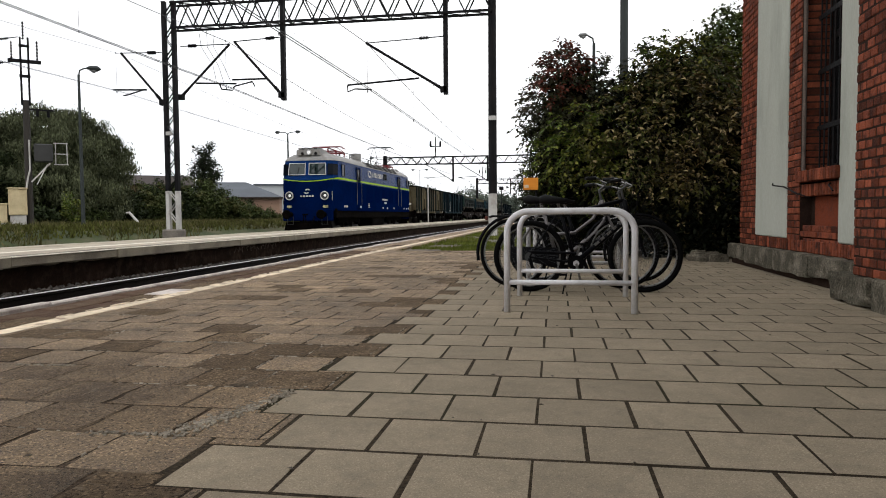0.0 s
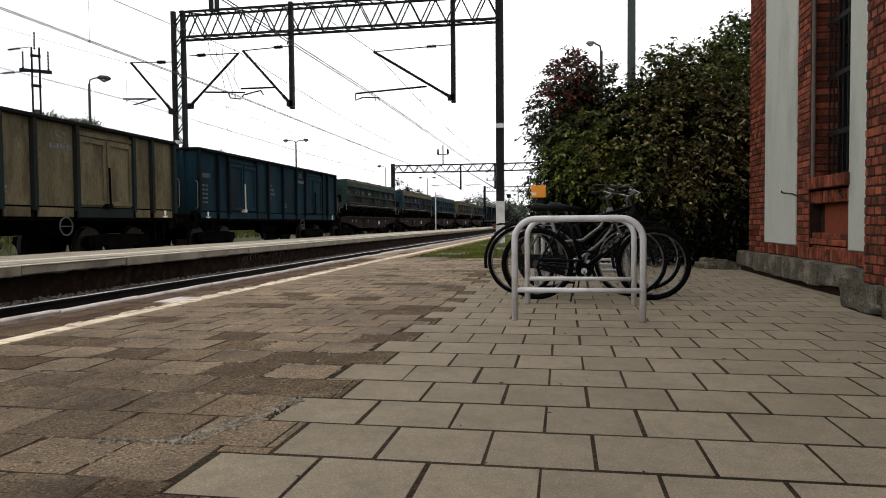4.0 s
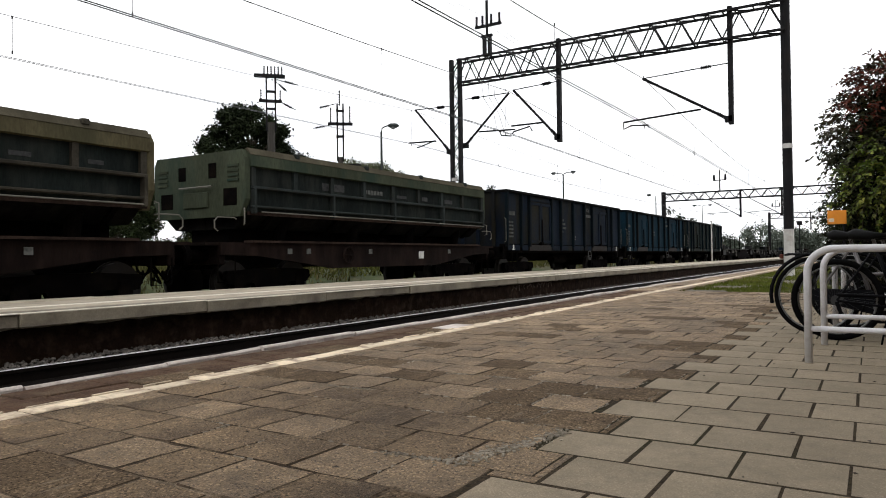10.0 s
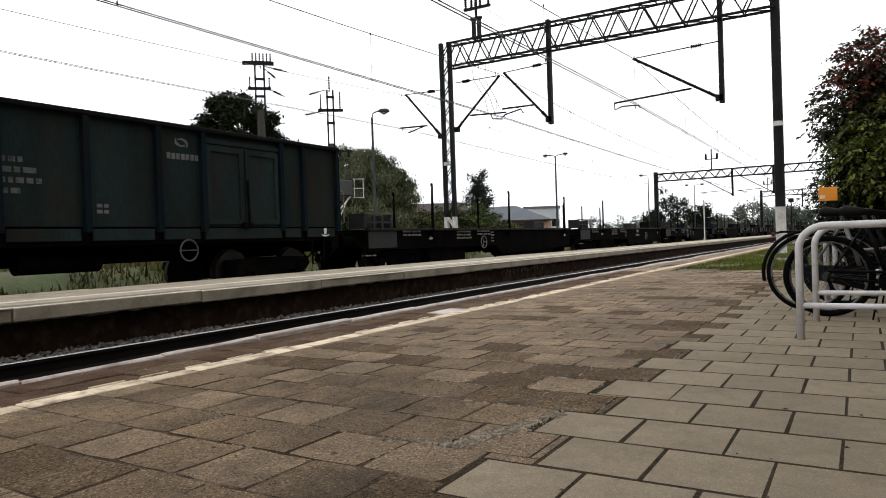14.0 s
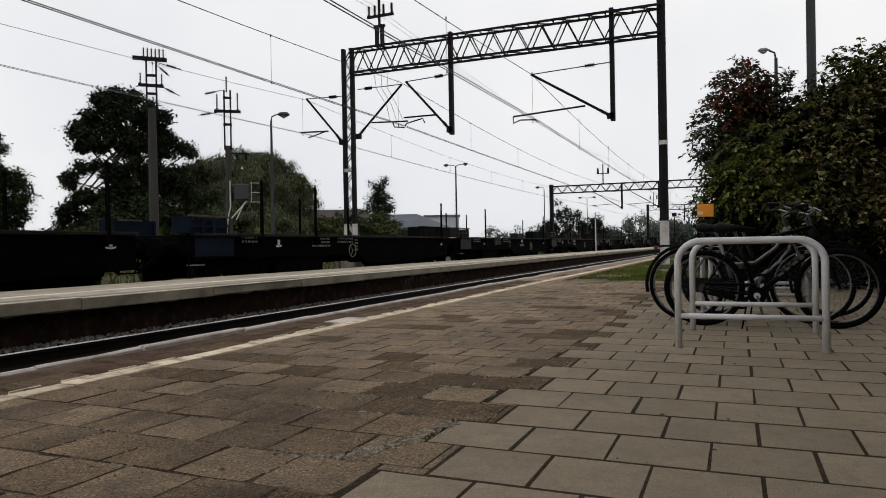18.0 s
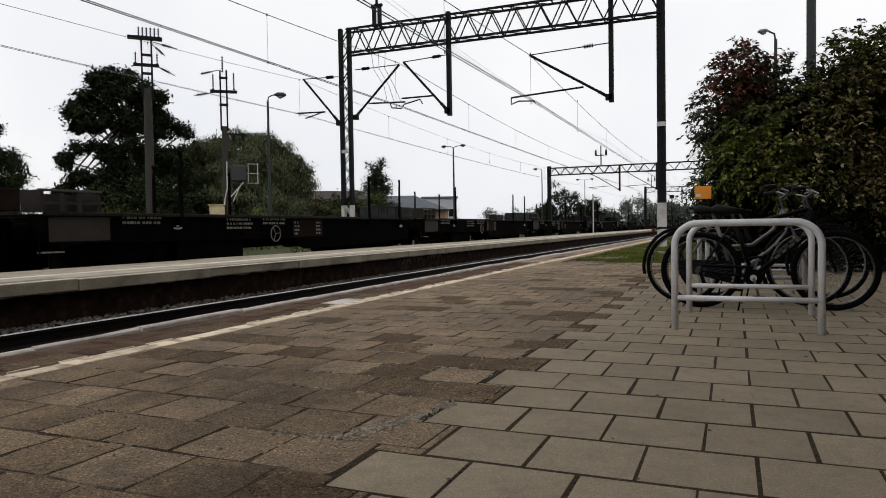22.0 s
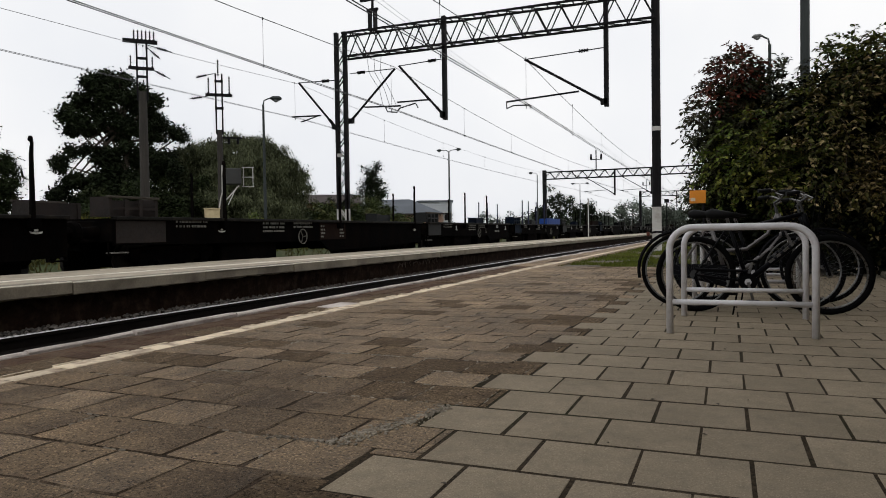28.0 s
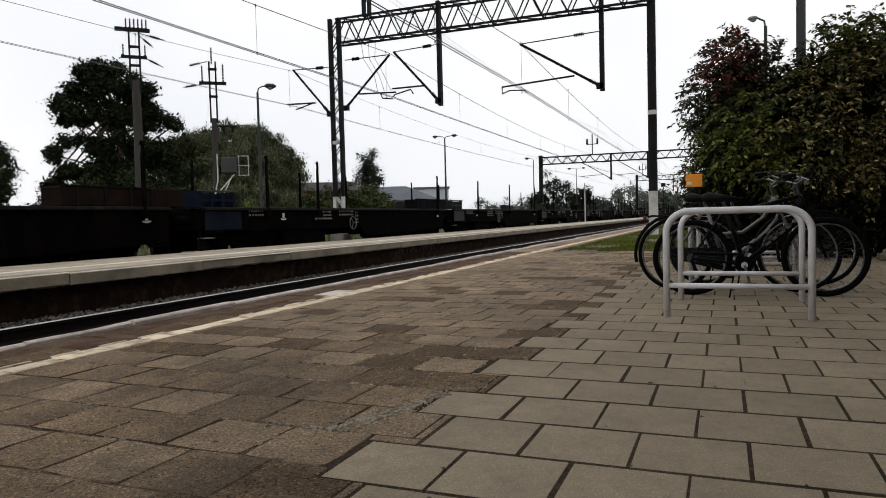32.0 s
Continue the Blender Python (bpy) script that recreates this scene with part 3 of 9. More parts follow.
rng = random.Random(11)
part("plinth_footing", Mesh().box(X0 - 0.06, X0 + 0.1, 6.3, 10.9, -0.05, 0.12), M_MORTAR, bld)
y = 6.37
while y < 10.9:
    ln = rng.uniform(0.9, 1.5)
    part("plinth_stone", rough_block(X0 - 0.13 + rng.uniform(-0.025, 0.02), X0 + 0.1, y + 0.004, min(y + ln, 10.95), 0.075 + rng.uniform(-0.02, 0.02), 0.30 + rng.uniform(-0.012, 0.008), y, 0.014, (5, 16, 5)), M_PLINTH, bld)
    y += ln
part("plinth_stone", rough_block(2.255, X0 + 0.1, 5.60, 6.36, 0.012, 0.235, 3.3, 0.022, (8, 12, 6)), M_PLINTH, bld, "large chipped corner stone")
part("plinth_stone", Mesh().box(2.27, X0 + 0.1, -13, 5.59, -0.05, 0.25, 0.03), M_PLINTH, bld)
for k in range(9):
    part("rubble", rough_block(1.9 + rng.uniform(0, 0.35), 2.2 + rng.uniform(0, 0.35), 10.9 + 0.07 * k, 11.07 + 0.07 * k, -0.05, rng.uniform(0.05, 0.16), k * 1.7, 0.03, (3, 3, 2)), M_PLINTH, bld)
# window: frame, panes, grille, sill
win = part("window_frame", Mesh().box(X0 + 0.30, X0 + 0.36, 7.05, 7.13, 1.18, 4.6).box(X0 + 0.30, X0 + 0.36, 8.11, 8.19, 1.18, 4.6).box(X0 + 0.30, X0 + 0.36, 7.13, 8.11, 1.18, 1.26)
           .box(X0 + 0.30, X0 + 0.36, 7.58, 7.66, 1.26, 4.6).box(X0 + 0.30, X0 + 0.36, 7.13, 7.58, 2.6, 2.68).box(X0 + 0.30, X0 + 0.36, 7.66, 8.11, 2.6, 2.68), M_IRON, bld, "dark wooden window frame")
for a, b in ((7.13, 7.58), (7.66, 8.11)):
    for c, d in ((1.26, 2.6), (2.68, 4.6)):
        part("pane", Mesh().box(X0 + 0.325, X0 + 0.335, a, b, c, d), M_WINDOW_DARK, win)
part("window_back", Mesh().box(X0 + 0.44, X0 + 0.48, 7.05, 8.19, 1.0, 4.6), M_IRON, bld)
grille = part("grille", Mesh().box(X0 + 0.16, X0 + 0.175, 7.06, 8.18, 1.62, 1.67).box(X0 + 0.16, X0 + 0.175, 7.06, 8.18, 2.22, 2.27).box(X0 + 0.16, X0 + 0.175, 7.06, 8.18, 2.80, 2.85).box(X0 + 0.16, X0 + 0.175, 7.06, 8.18, 3.4, 3.45), M_IRON, bld, "black iron window grille")
for k in range(9):
    part("grille_bar", Mesh().cyl((X0 + 0.167, 7.12 + 0.125 * k, 1.14), (X0 + 0.167, 7.12 + 0.125 * k, 4.5), 0.009, n=6), M_IRON, grille)
part("sill_board", Mesh().box(X0 + 0.18, X0 + 0.36, 7.06, 8.18, 1.16, 1.20, 0.01), M_IRON, win)
part("jamb_edge", Mesh().box(X0 - 0.004, X0 + 0.035, 8.125, 8.165, 1.18, 4.6, 0.012), M_CHALK, bld, "pale mortared window edge")
part("niche_back", Mesh().box(X0 + 0.10, X0 + 0.125, 7.2, 8.02, 0.585, 0.90), M_BRICK_WALL, bld)
part("wall_hook", Mesh().tube([(X0 + 0.04, 8.00, 0.895), (X0 - 0.03, 8.2, 0.94), (X0 - 0.06, 8.55, 1.03), (X0 - 0.08, 8.84, 1.055), (X0 - 0.08, 8.90, 1.06), (X0 - 0.08, 8.90, 1.085)], 0.009, 6), M_IRON, bld)
part("wall_hook", Mesh().tube([(X0 + 0.04, 7.42, 1.03), (X0 - 0.03, 7.3, 1.00), (X0 - 0.05, 7.14, 0.94)], 0.009, 6), M_IRON, bld)

# bricks: one shape shared by all stretchers, another by the headers and the upright ones
BRICKS = {}


def brick(parent, cx, cy, cz, lx, ly, lz):
    key = (round(lx, 3), round(ly, 3), round(lz, 3))
    if key not in BRICKS:
        BRICKS[key] = Mesh().box(-lx / 2, lx / 2, -ly / 2, ly / 2, -lz / 2, lz / 2, 0.006).data("brick", M_BRICK)
    ob = new("brick", BRICKS[key])
    ob.parent = parent
    ob.matrix_basis = pose(cx + rng.uniform(-0.004, 0.004), cy, cz, 0, 0, rng.uniform(-0.5, 0.5))
    return ob


def brick_field(parent, x, ya, yb, za, zb, limit, headers=False):
    """Cross bond on a face that looks to -x; past the limit height the courses are joined into one part."""
    rest = Mesh()
    z, row = za, 0
    while z < zb:
        y, k = ya, 0
        long = row % 2 == 0
        while y < yb - 0.03:
            ln = min((0.120 if k or long else 0.06) if headers else (0.242 if long else 0.116) if not (k == 0 and row % 4 >= 2) else 0.18, yb - y)
            if z < limit:
                brick(parent, x + 0.04, y + ln / 2, z + 0.033, 0.09, ln - 0.009, 0.064)
            else:
                rest.box(x - 0.004 + rng.uniform(-0.004, 0.004), x + 0.085, y + 0.005, y + ln - 0.005, z, z + 0.065, 0.006)
            y += ln
            k += 1
        z += 0.075
        row += 1
    if rest.v:
        ob = part("upper_bricks", rest, M_BRICK_WALL, parent)
        ob["kind"] = "stuff"


brick_field(bld, X0, 9.895, 10.70, 0.30, 6.0, 2.2)
brick_field(bld, X0, 8.20, 8.61, 0.42, 6.0, 3.0)
brick_field(bld, X0, 7.04, 8.19, 4.62, 6.0, 0)
# upright course over the plinth
y = 6.0
while y < 9.9:
    brick(bld, X0 + 0.04, y + 0.0375, 0.368, 0.09, 0.066, 0.128)
    y += 0.075
# sloping sill bricks and the course under it
y = 7.07
while y < 8.17:
    brick(bld, X0 + 0.02, y + 0.0375, 1.118, 0.16, 0.066, 0.12)
    brick(bld, X0 + 0.06, y + 0.0375, 0.972, 0.10, 0.066, 0.13)
    y += 0.075
# courses under the niche
for row, z in enumerate((0.425, 0.50, 0.563)):
    for yy in (7.20, 7.46, 7.72, 7.98):
        brick(bld, X0 + 0.05, yy + 0.12 * (row % 2), z, 0.09, 0.245, 0.062)
# window reveal that faces the platform's end
z = 1.19
while z < 4.6:
    brick(bld, X0 + 0.165, 8.232, z + 0.033, 0.26, 0.09, 0.066)
    z += 0.075
# pilaster nearest to the camera
pil = thing("pilaster", "red brick pilaster standing on a rough corner stone", "pilaster", kind="structure")
part("pilaster_core", Mesh().box(2.299, X0 + 0.08, 5.012, 5.943, 0.235, 7.4), M_MORTAR, pil)
brick_field(pil, 2.30, 5.00, 5.955, 0.24, 6.5, 2.9, True)
z = 0.24
row = 0
rest = Mesh()
while z < 6.5:
    for a, b in (((2.39, 2.62), (2.63, 2.75)) if row % 2 else ((2.39, 2.50), (2.51, 2.75))):
        for yf in (5.00, 5.875):
            rest.box(a, b, yf, yf + 0.08, z, z + 0.065, 0.006)
    z += 0.075
    row += 1
part("side_bricks", rest, M_BRICK_WALL, pil)["kind"] = "stuff"

# ---- paving, slab by slab ----
structure("joint_filling_old", Mesh().box(-3.55, -1.20, -12.0, 14.15, -0.05, -0.0016), M_JOINT_OLD, "dark grit filling the old paving joints", "joint sand")
structure("joint_filling", Mesh().box(-1.16, 2.62, -12.0, 14.15, -0.05, -0.0002), M_JOINT, "dark sand and moss filling the paving joints", "joint sand")
rng = random.Random(21)
ROW0, ROW = 2.062, 0.3525         # rows of the pale pavers
SLABS = [Mesh().box(-0.1635, 0.1635, -0.1665, 0.1665, -0.05, 0.0, 0.0015).data("paver", M_TILE)]
light = thing("paving_light", "smooth pale grey square concrete pavers laid in running bond", "paving", kind="structure")
far_light = Mesh()
count = 0
for k in range(-38, 34):
    y = ROW0 + ROW * k + ROW / 2
    left = -0.953 if k % 2 == 0 else -1.114
    x = left
    while x < 2.62:
        cx = x + 0.1695
        w = 0.327
        if count < 300 and 1.0 < y < 11.5:
            ob = new("paver", SLABS[0])
            ob.parent = light
            ob.matrix_basis = pose(cx + rng.uniform(-0.003, 0.003), y + rng.uniform(-0.003, 0.003), rng.uniform(0.0003, 0.0012), rng.uniform(-0.06, 0.06), rng.uniform(-0.06, 0.06), rng.uniform(-0.5, 0.5))
            count += 1
        else:
            far_light.box(cx - w / 2, cx + w / 2, y - 0.1665, y + 0.1665, -0.05, rng.uniform(0.0002, 0.0010), 0.0015)
        x += 0.339
part("far_pavers", far_light, M_TILE, light)["kind"] = "stuff"

def dirty_edges(me):
    """Dirt cakes the broken edges of a paver, its top stays bare."""
    me.materials.append(M_JOINT_OLD)
    for p in me.polygons:
        p.material_index = 0 if p.normal.z > 0.95 else 1
    return me


def worn_slab(half, seed, z1=0.0):
    """A square slab with chipped, wavering sides and a slightly hollow top."""
    r2 = random.Random(seed)
    m = Mesh()
    rim = []
    n = 4
    for a in range(4):
        for i in range(n):
            u = -1 + 2 * i / n
            rim.append(((u, -1), (1, u), (-u, 1), (-1, -u))[a])
    chip = r2.randrange(4 * n)
    for ring in range(3):
        for i, (u, v) in enumerate(rim):
            q = random.Random(seed * 97 + i)
            k = half + q.uniform(-0.004, 0.0018) - (0.010 if i == chip else 0.003 if i % n == 0 else 0)
            inset = 0.004 if ring == 2 else 0.0
            m.v.append((u * (k - inset), v * (k - inset), (-0.05, z1 - 0.004, z1 + q.uniform(-0.0012, 0.0012))[ring]))
    N = 4 * n
    for ring in range(2):
        m.f += [(ring * N + i, ring * N + (i + 1) % N, (ring + 1) * N + (i + 1) % N, (ring + 1) * N + i) for i in range(N)]
    m.v.append((0, 0, z1 + r2.uniform(-0.0015, 0.0010)))
    m.f += [(2 * N + i, 2 * N + (i + 1) % N, 3 * N) for i in range(N)]
    return m


OLD, OLD_M, OLD_D = [], [], []
for v in range(8):
    OLD.append(dirty_edges(worn_slab(0.1612, v + 1).data("old_paver", M_OLD)))
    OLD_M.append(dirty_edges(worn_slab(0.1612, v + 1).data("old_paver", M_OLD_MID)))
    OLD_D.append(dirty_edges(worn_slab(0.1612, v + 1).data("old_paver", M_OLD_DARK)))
dark = thing("paving_dark", "worn brown-grey square concrete pavers, uneven and gritty", "paving", kind="structure")
far_dark = Mesh()


def light_edge(yy):
    """Where the pale slabs begin in the row that lies at yy."""
    k = math.floor((yy - ROW0) / ROW)
    return (-0.953 if k % 2 == 0 else -1.114) - 0.004


OROW0, OROW, OCOL = 2.120, 0.3255, 0.327       # rows and columns of the old pavers
count = 0
for k in range(-44, 40):
    y = OROW0 + OROW * k + OROW / 2
    if y > 14.1:
        break
    x0 = -1.323 + (0.0 if k % 2 == 0 else -0.142) + OCOL * 1.5
    # pavers cut to fit against the pale slabs
    yr = ROW0 + ROW * math.ceil((y - 0.157 - ROW0) / ROW)
    bits = [(y - 0.160, y + 0.160)] if yr <= y - 0.15 or yr >= y + 0.15 else [(y - 0.160, yr), (yr, y + 0.160)]
    x = x0
    while x + 0.161 > -1.118:
        cut = Mesh()
        top = rng.uniform(0.0005, 0.002)
        for a, b in bits:
            e = min(x + 0.161, light_edge((a + b) / 2) - 0.004)
            if e - (x - 0.161) > 0.03:
                cut.box(x - 0.161, e, a, b, -0.05, top + rng.uniform(-0.001, 0.001), 0.003)
        if cut.v:
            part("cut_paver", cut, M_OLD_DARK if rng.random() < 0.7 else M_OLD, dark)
        x -= OCOL
    end = -3.47 + drift(y)
    while x - 0.161 > end:
        if count < 300 and y > 1.0:
            # mid-tone pavers get likelier below y = 4, left of x = -1.3
            mid_share = max(0.0, min(0.8, (4.0 - y) / 1.6)) if x < -1.3 else 0.15
            ob = new("old_paver", (OLD_D if rng.random() < (0.25 if x > -1.6 else 0.16 if y < 4.2 else 0.06) else OLD_M if rng.random() < mid_share else OLD)[rng.randrange(8)])
            ob.parent = dark
            ob.matrix_basis = pose(x + rng.uniform(-0.004, 0.004), y + rng.uniform(-0.004, 0.004), rng.uniform(0.0004, 0.0030), rng.uniform(-0.3, 0.3), rng.uniform(-0.3, 0.3), rng.choice((0, 90, 180, 270)) + rng.uniform(-0.7, 0.7))
            count += 1
        else:
            far_dark.box(x - 0.161, x + 0.161, y - 0.1605, y + 0.1605, -0.05, rng.uniform(0.0, 0.0025), 0.002)
        x -= OCOL
    if x + 0.161 - end > 0.03:
        part("cut_paver", Mesh().box(end, x + 0.161, y - 0.160, y + 0.160, -0.05, rng.uniform(0.0, 0.002), 0.003), M_OLD, dark)
far_old = part("far_old_pavers", far_dark, M_OLD, dark)
far_old["kind"] = "stuff"
dirty_edges(far_old.data)

# crumbs of pale cement pressed into some of the old joints
grout = Mesh()
gr = random.Random(77)
for k in range(-1, 14):
    y = OROW0 + OROW * k
    x0 = -1.323 + (0.0 if k % 2 == 0 else -0.142) + OCOL
    for i in range(7):
        xa = x0 - OCOL * i
        dense = 0.6 if i < 3 and 1 <= k <= 7 else 0.25
        for along in (0, 1):
            if gr.random() > dense:
                continue
            s = gr.uniform(0.0, 0.12)
            while s < 0.29:
                ln = gr.uniform(0.006, 0.03)
                wd, off, top = gr.uniform(0.0012, 0.0055), gr.uniform(-0.007, 0.007), gr.uniform(0.0022, 0.0042)
                if along:
                    grout.box(xa - s - ln, xa - s, y + off - wd, y + off + wd, -0.012, top, 0.002)
                else:
                    grout.box(xa + off - wd, xa + off + wd, y + s, y + s + ln, -0.012, top, 0.002)
                s += ln + gr.choice((0.001, 0.004, 0.015, 0.05))
# a dragged smear of dry cement along the seam with the pale slabs
for (xa, ya), (xb, yb), n, spread in (((-1.60, 2.10), (-1.28, 2.13), 90, 0.012), ((-1.30, 2.13), (-1.20, 2.40), 260, 0.030), ((-1.20, 2.40), (-1.12, 2.74), 240, 0.026), ((-2.68, 3.04), (-2.38, 3.065), 60, 0.008), ((-2.31, 3.73), (-1.90, 3.75), 50, 0.008)):
    for i in range(n):
        u = gr.random()
        x, y = xa + (xb - xa) * u + gr.gauss(0, spread), ya + (yb - ya) * u + gr.gauss(0, spread)
        dx, dy = gr.uniform(0.0015, 0.006), gr.uniform(0.0015, 0.006)
        grout.box(x - dx, x + dx, y - dy, y + dy, 0.0, gr.uniform(0.0042, 0.0058))
part("cement_crumbs", grout, M_CEMENT, dark, "pale cement crumbs in the joints")["kind"] = "stuff"
# dry leaf bits and dirt specks lying on the pavers
bits = Mesh()
for i in range(150):
    bx, by = gr.uniform(-3.2, 2.3), 1.6 + 8.5 * gr.random() ** 1.3
    if gr.random() < 0.5:
        by = ROW0 + ROW * math.floor((by - ROW0) / ROW) + gr.uniform(-0.012, 0.012)
    a, s = gr.uniform(0, 6.28), gr.uniform(0.004, 0.016)
    c_, s_ = math.cos(a) * s, math.sin(a) * s
    z = 0.0045
    bits.add([(bx - c_, by - s_, z), (bx + s_ * 0.5, by - c_ * 0.5, z + 0.004), (bx + c_, by + s_, z + 0.001), (bx - s_ * 0.5, by + c_ * 0.5, z + 0.003),
              (bx, by, z - 0.001)], [(0, 1, 2, 3), (1, 0, 4), (2, 1, 4), (3, 2, 4), (0, 3, 4)])
solid("leaf_litter", bits, M_BARK, "dry brown leaf bits scattered on the paving", "litter", kind="stuff")
# rusty strip between the line and the kerb: odd slabs, and beside the line
strip = thing("edge_strip", "rust-stained old slabs between the painted line and the kerb", "paving", kind="structure")
y = -12.0
while y < 60:
    ln = 0.5 if -1 < y < 20 else 5.0 if y > 0 else 1.0
    pale = 5.9 < y < 6.4
    part("edge_slab", Mesh().box(EDGE + 0.10 + drift(y), -3.93 + drift(y), y + 0.005, y + ln - 0.005, -0.05, rng.uniform(-0.014, -0.004), 0.006), M_RUST_PAVE, strip)
    part("edge_slab", Mesh().box(-3.922 + drift(y), -3.632 + drift(y), y + 0.105, y + ln + 0.095, -0.05, rng.uniform(-0.014, -0.002), 0.006), M_STRIP if pale else M_RUST_PAVE if rng.random() < 0.8 else M_OLD_DARK, strip)
    y += ln


# ---- grass, stones ----
def blades(name, n, area, z_of, h0, h1, material, label, seed, wid=0.012, cluster=0.0):
    r = np.random.RandomState(seed)
    x0, x1, y0, y1 = area
    px = r.uniform(x0, x1, n)
    py = y0 + (y1 - y0) * r.uniform(0, 1, n) ** 1.3
    if cluster:
        keep = np.array([noise.noise((a * cluster, b * cluster, seed)) > -0.12 for a, b in zip(px, py)])
        px, py = px[keep], py[keep]
        n = len(px)
    pz = np.array([z_of(a) for a in px])
    h = r.uniform(h0, h1, n) * (0.6 + 0.6 * r.uniform(0, 1, n))
    a = r.uniform(0, 2 * np.pi, n)
    w = wid * r.uniform(0.6, 1.4, n)
    dx, dy = np.cos(a), np.sin(a)
    lean = r.uniform(0.1, 0.6, n) * h
    la = r.uniform(0, 2 * np.pi, n)
    v = np.zeros((n, 3, 3))
    v[:, 0] = np.stack([px - dx * w, py - dy * w, pz], -1)
    v[:, 1] = np.stack([px + dx * w, py + dy * w, pz], -1)
    v[:, 2] = np.stack([px + lean * np.cos(la), py + lean * np.sin(la), pz + h], -1)
    me = bpy.data.meshes.new(name)
    me.from_pydata(v.reshape(-1, 3).tolist(), [], np.arange(3 * n).reshape(n, 3).tolist())
    me.materials.append(material)
    return tagged(new(name, me), label, "grass", kind="stuff")


blades("grass", 46000, (-3.30, 1.2, 14.3, 40), lambda x: -0.04, 0.04, 0.10, M_GRASS, "short green grass beside the platform path", 3, 0.012, 0.9)
blades("grass", 42000, (-30, -14.3, 4, 75), ground_z, 0.10, 0.36, M_GRASS_DRY, "tall unmown grass and weeds behind the tracks", 5, 0.03, 0.3)
blades("grass", 70000, (-34, -16.0, 12, 72), lambda x: ground_z(x) + 0.02, 0.08, 0.24, M_GRASS_MID, "thick green meadow grass behind the tracks", 8, 0.035)
blades("weeds", 2600, (-26.5, -23.5, 20.2, 23.6), lambda x: ground_z(x), 0.9, 1.5, M_WEED, "tall yellow-green weeds at the pole foot", 12, 0.03, 1.1)
blades("grass", 5000, (-15.2, -14.0, 3, 60), ground_z, 0.08, 0.3, M_GRASS, "grass along the far edge of the track", 6, 0.02, 0.7)


def stones(name, n, area, z, size, material, label, seed):
    r = random.Random(seed)
    m = Mesh()
    for i in range(n):
        x, y = r.uniform(area[0], area[1]), area[2] + (area[3] - area[2]) * r.random() ** 1.6
        s = size * r.uniform(0.6, 1.3)
        c = Vector((x, y, z + s * 0.3))
        dirs = [Vector((r.uniform(0.6, 1.1), r.uniform(-0.3, 0.3), r.uniform(-0.2, 0.3))), Vector((-r.uniform(0.6, 1.1), r.uniform(-0.3, 0.3), r.uniform(-0.2, 0.3))),
                Vector((r.uniform(-0.3, 0.3), r.uniform(0.6, 1.1), r.uniform(-0.2, 0.3))), Vector((r.uniform(-0.3, 0.3), -r.uniform(0.6, 1.1), r.uniform(-0.2, 0.3))),
                Vector((r.uniform(-0.3, 0.3), r.uniform(-0.3, 0.3), r.uniform(0.5, 0.9))), Vector((0, 0, -0.6))]
        m.add([c + d * s for d in dirs], [(0, 2, 4), (2, 1, 4), (1, 3, 4), (3, 0, 4), (2, 0, 5), (1, 2, 5), (3, 1, 5), (0, 3, 5)])
    return solid(name, m, material, label, "ballast", kind="stuff")


stones("ballast_stones", 9500, (-8.12, -6.86, 1.5, 45), -0.40, 0.036, M_STONE, "loose grey ballast stones at the foot of the platform wall", 8)
stones("ballast_stones", 2500, (-6.6, -4.75, 1.5, 45), -0.42, 0.04, M_STONE, "loose grey ballast stones between the rails", 9)
stones("ballast_stones", 2200, (-14.4, -10.9, 2, 45), -0.42, 0.045, M_STONE, "loose dark ballast stones under the train", 10)
for n, cx in enumerate(TRACKS):
    sl = Mesh().box(-1.25, 1.25, -0.13, 0.13, -0.2, 0.0, 0.02).data("sleeper", M_SLEEPER)
    tie_set = thing("sleepers", "grey concrete sleepers under the rails", "sleepers", kind="structure")
    for k in range(70):
        ob = new("sleeper", sl)
        ob.parent = tie_set
        ob.matrix_basis = pose(cx, 1.0 + 0.62 * k, RAIL - 0.172)

# faint chalky scrawl on the far platform wall
gr = thing("wall_scrawl", "pale illegible scrawl on the dark platform wall", "graffiti")
gx = P2_NEAR - 0.138
for k in range(11):
    y = 16.4 + 0.27 * k + rng.uniform(-0.05, 0.05)
    h = rng.uniform(0.1, 0.22)
    z = -0.17 + rng.uniform(-0.03, 0.03)
    part("stroke", Mesh().tube([(gx, y, z), (gx, y + rng.uniform(-0.1, 0.1), z + h * 0.5), (gx, y + rng.uniform(0, 0.25), z + h), (gx, y + rng.uniform(0.1, 0.3), z + h * rng.uniform(0.2, 0.8))], 0.010, 5), M_CHALK, gr)

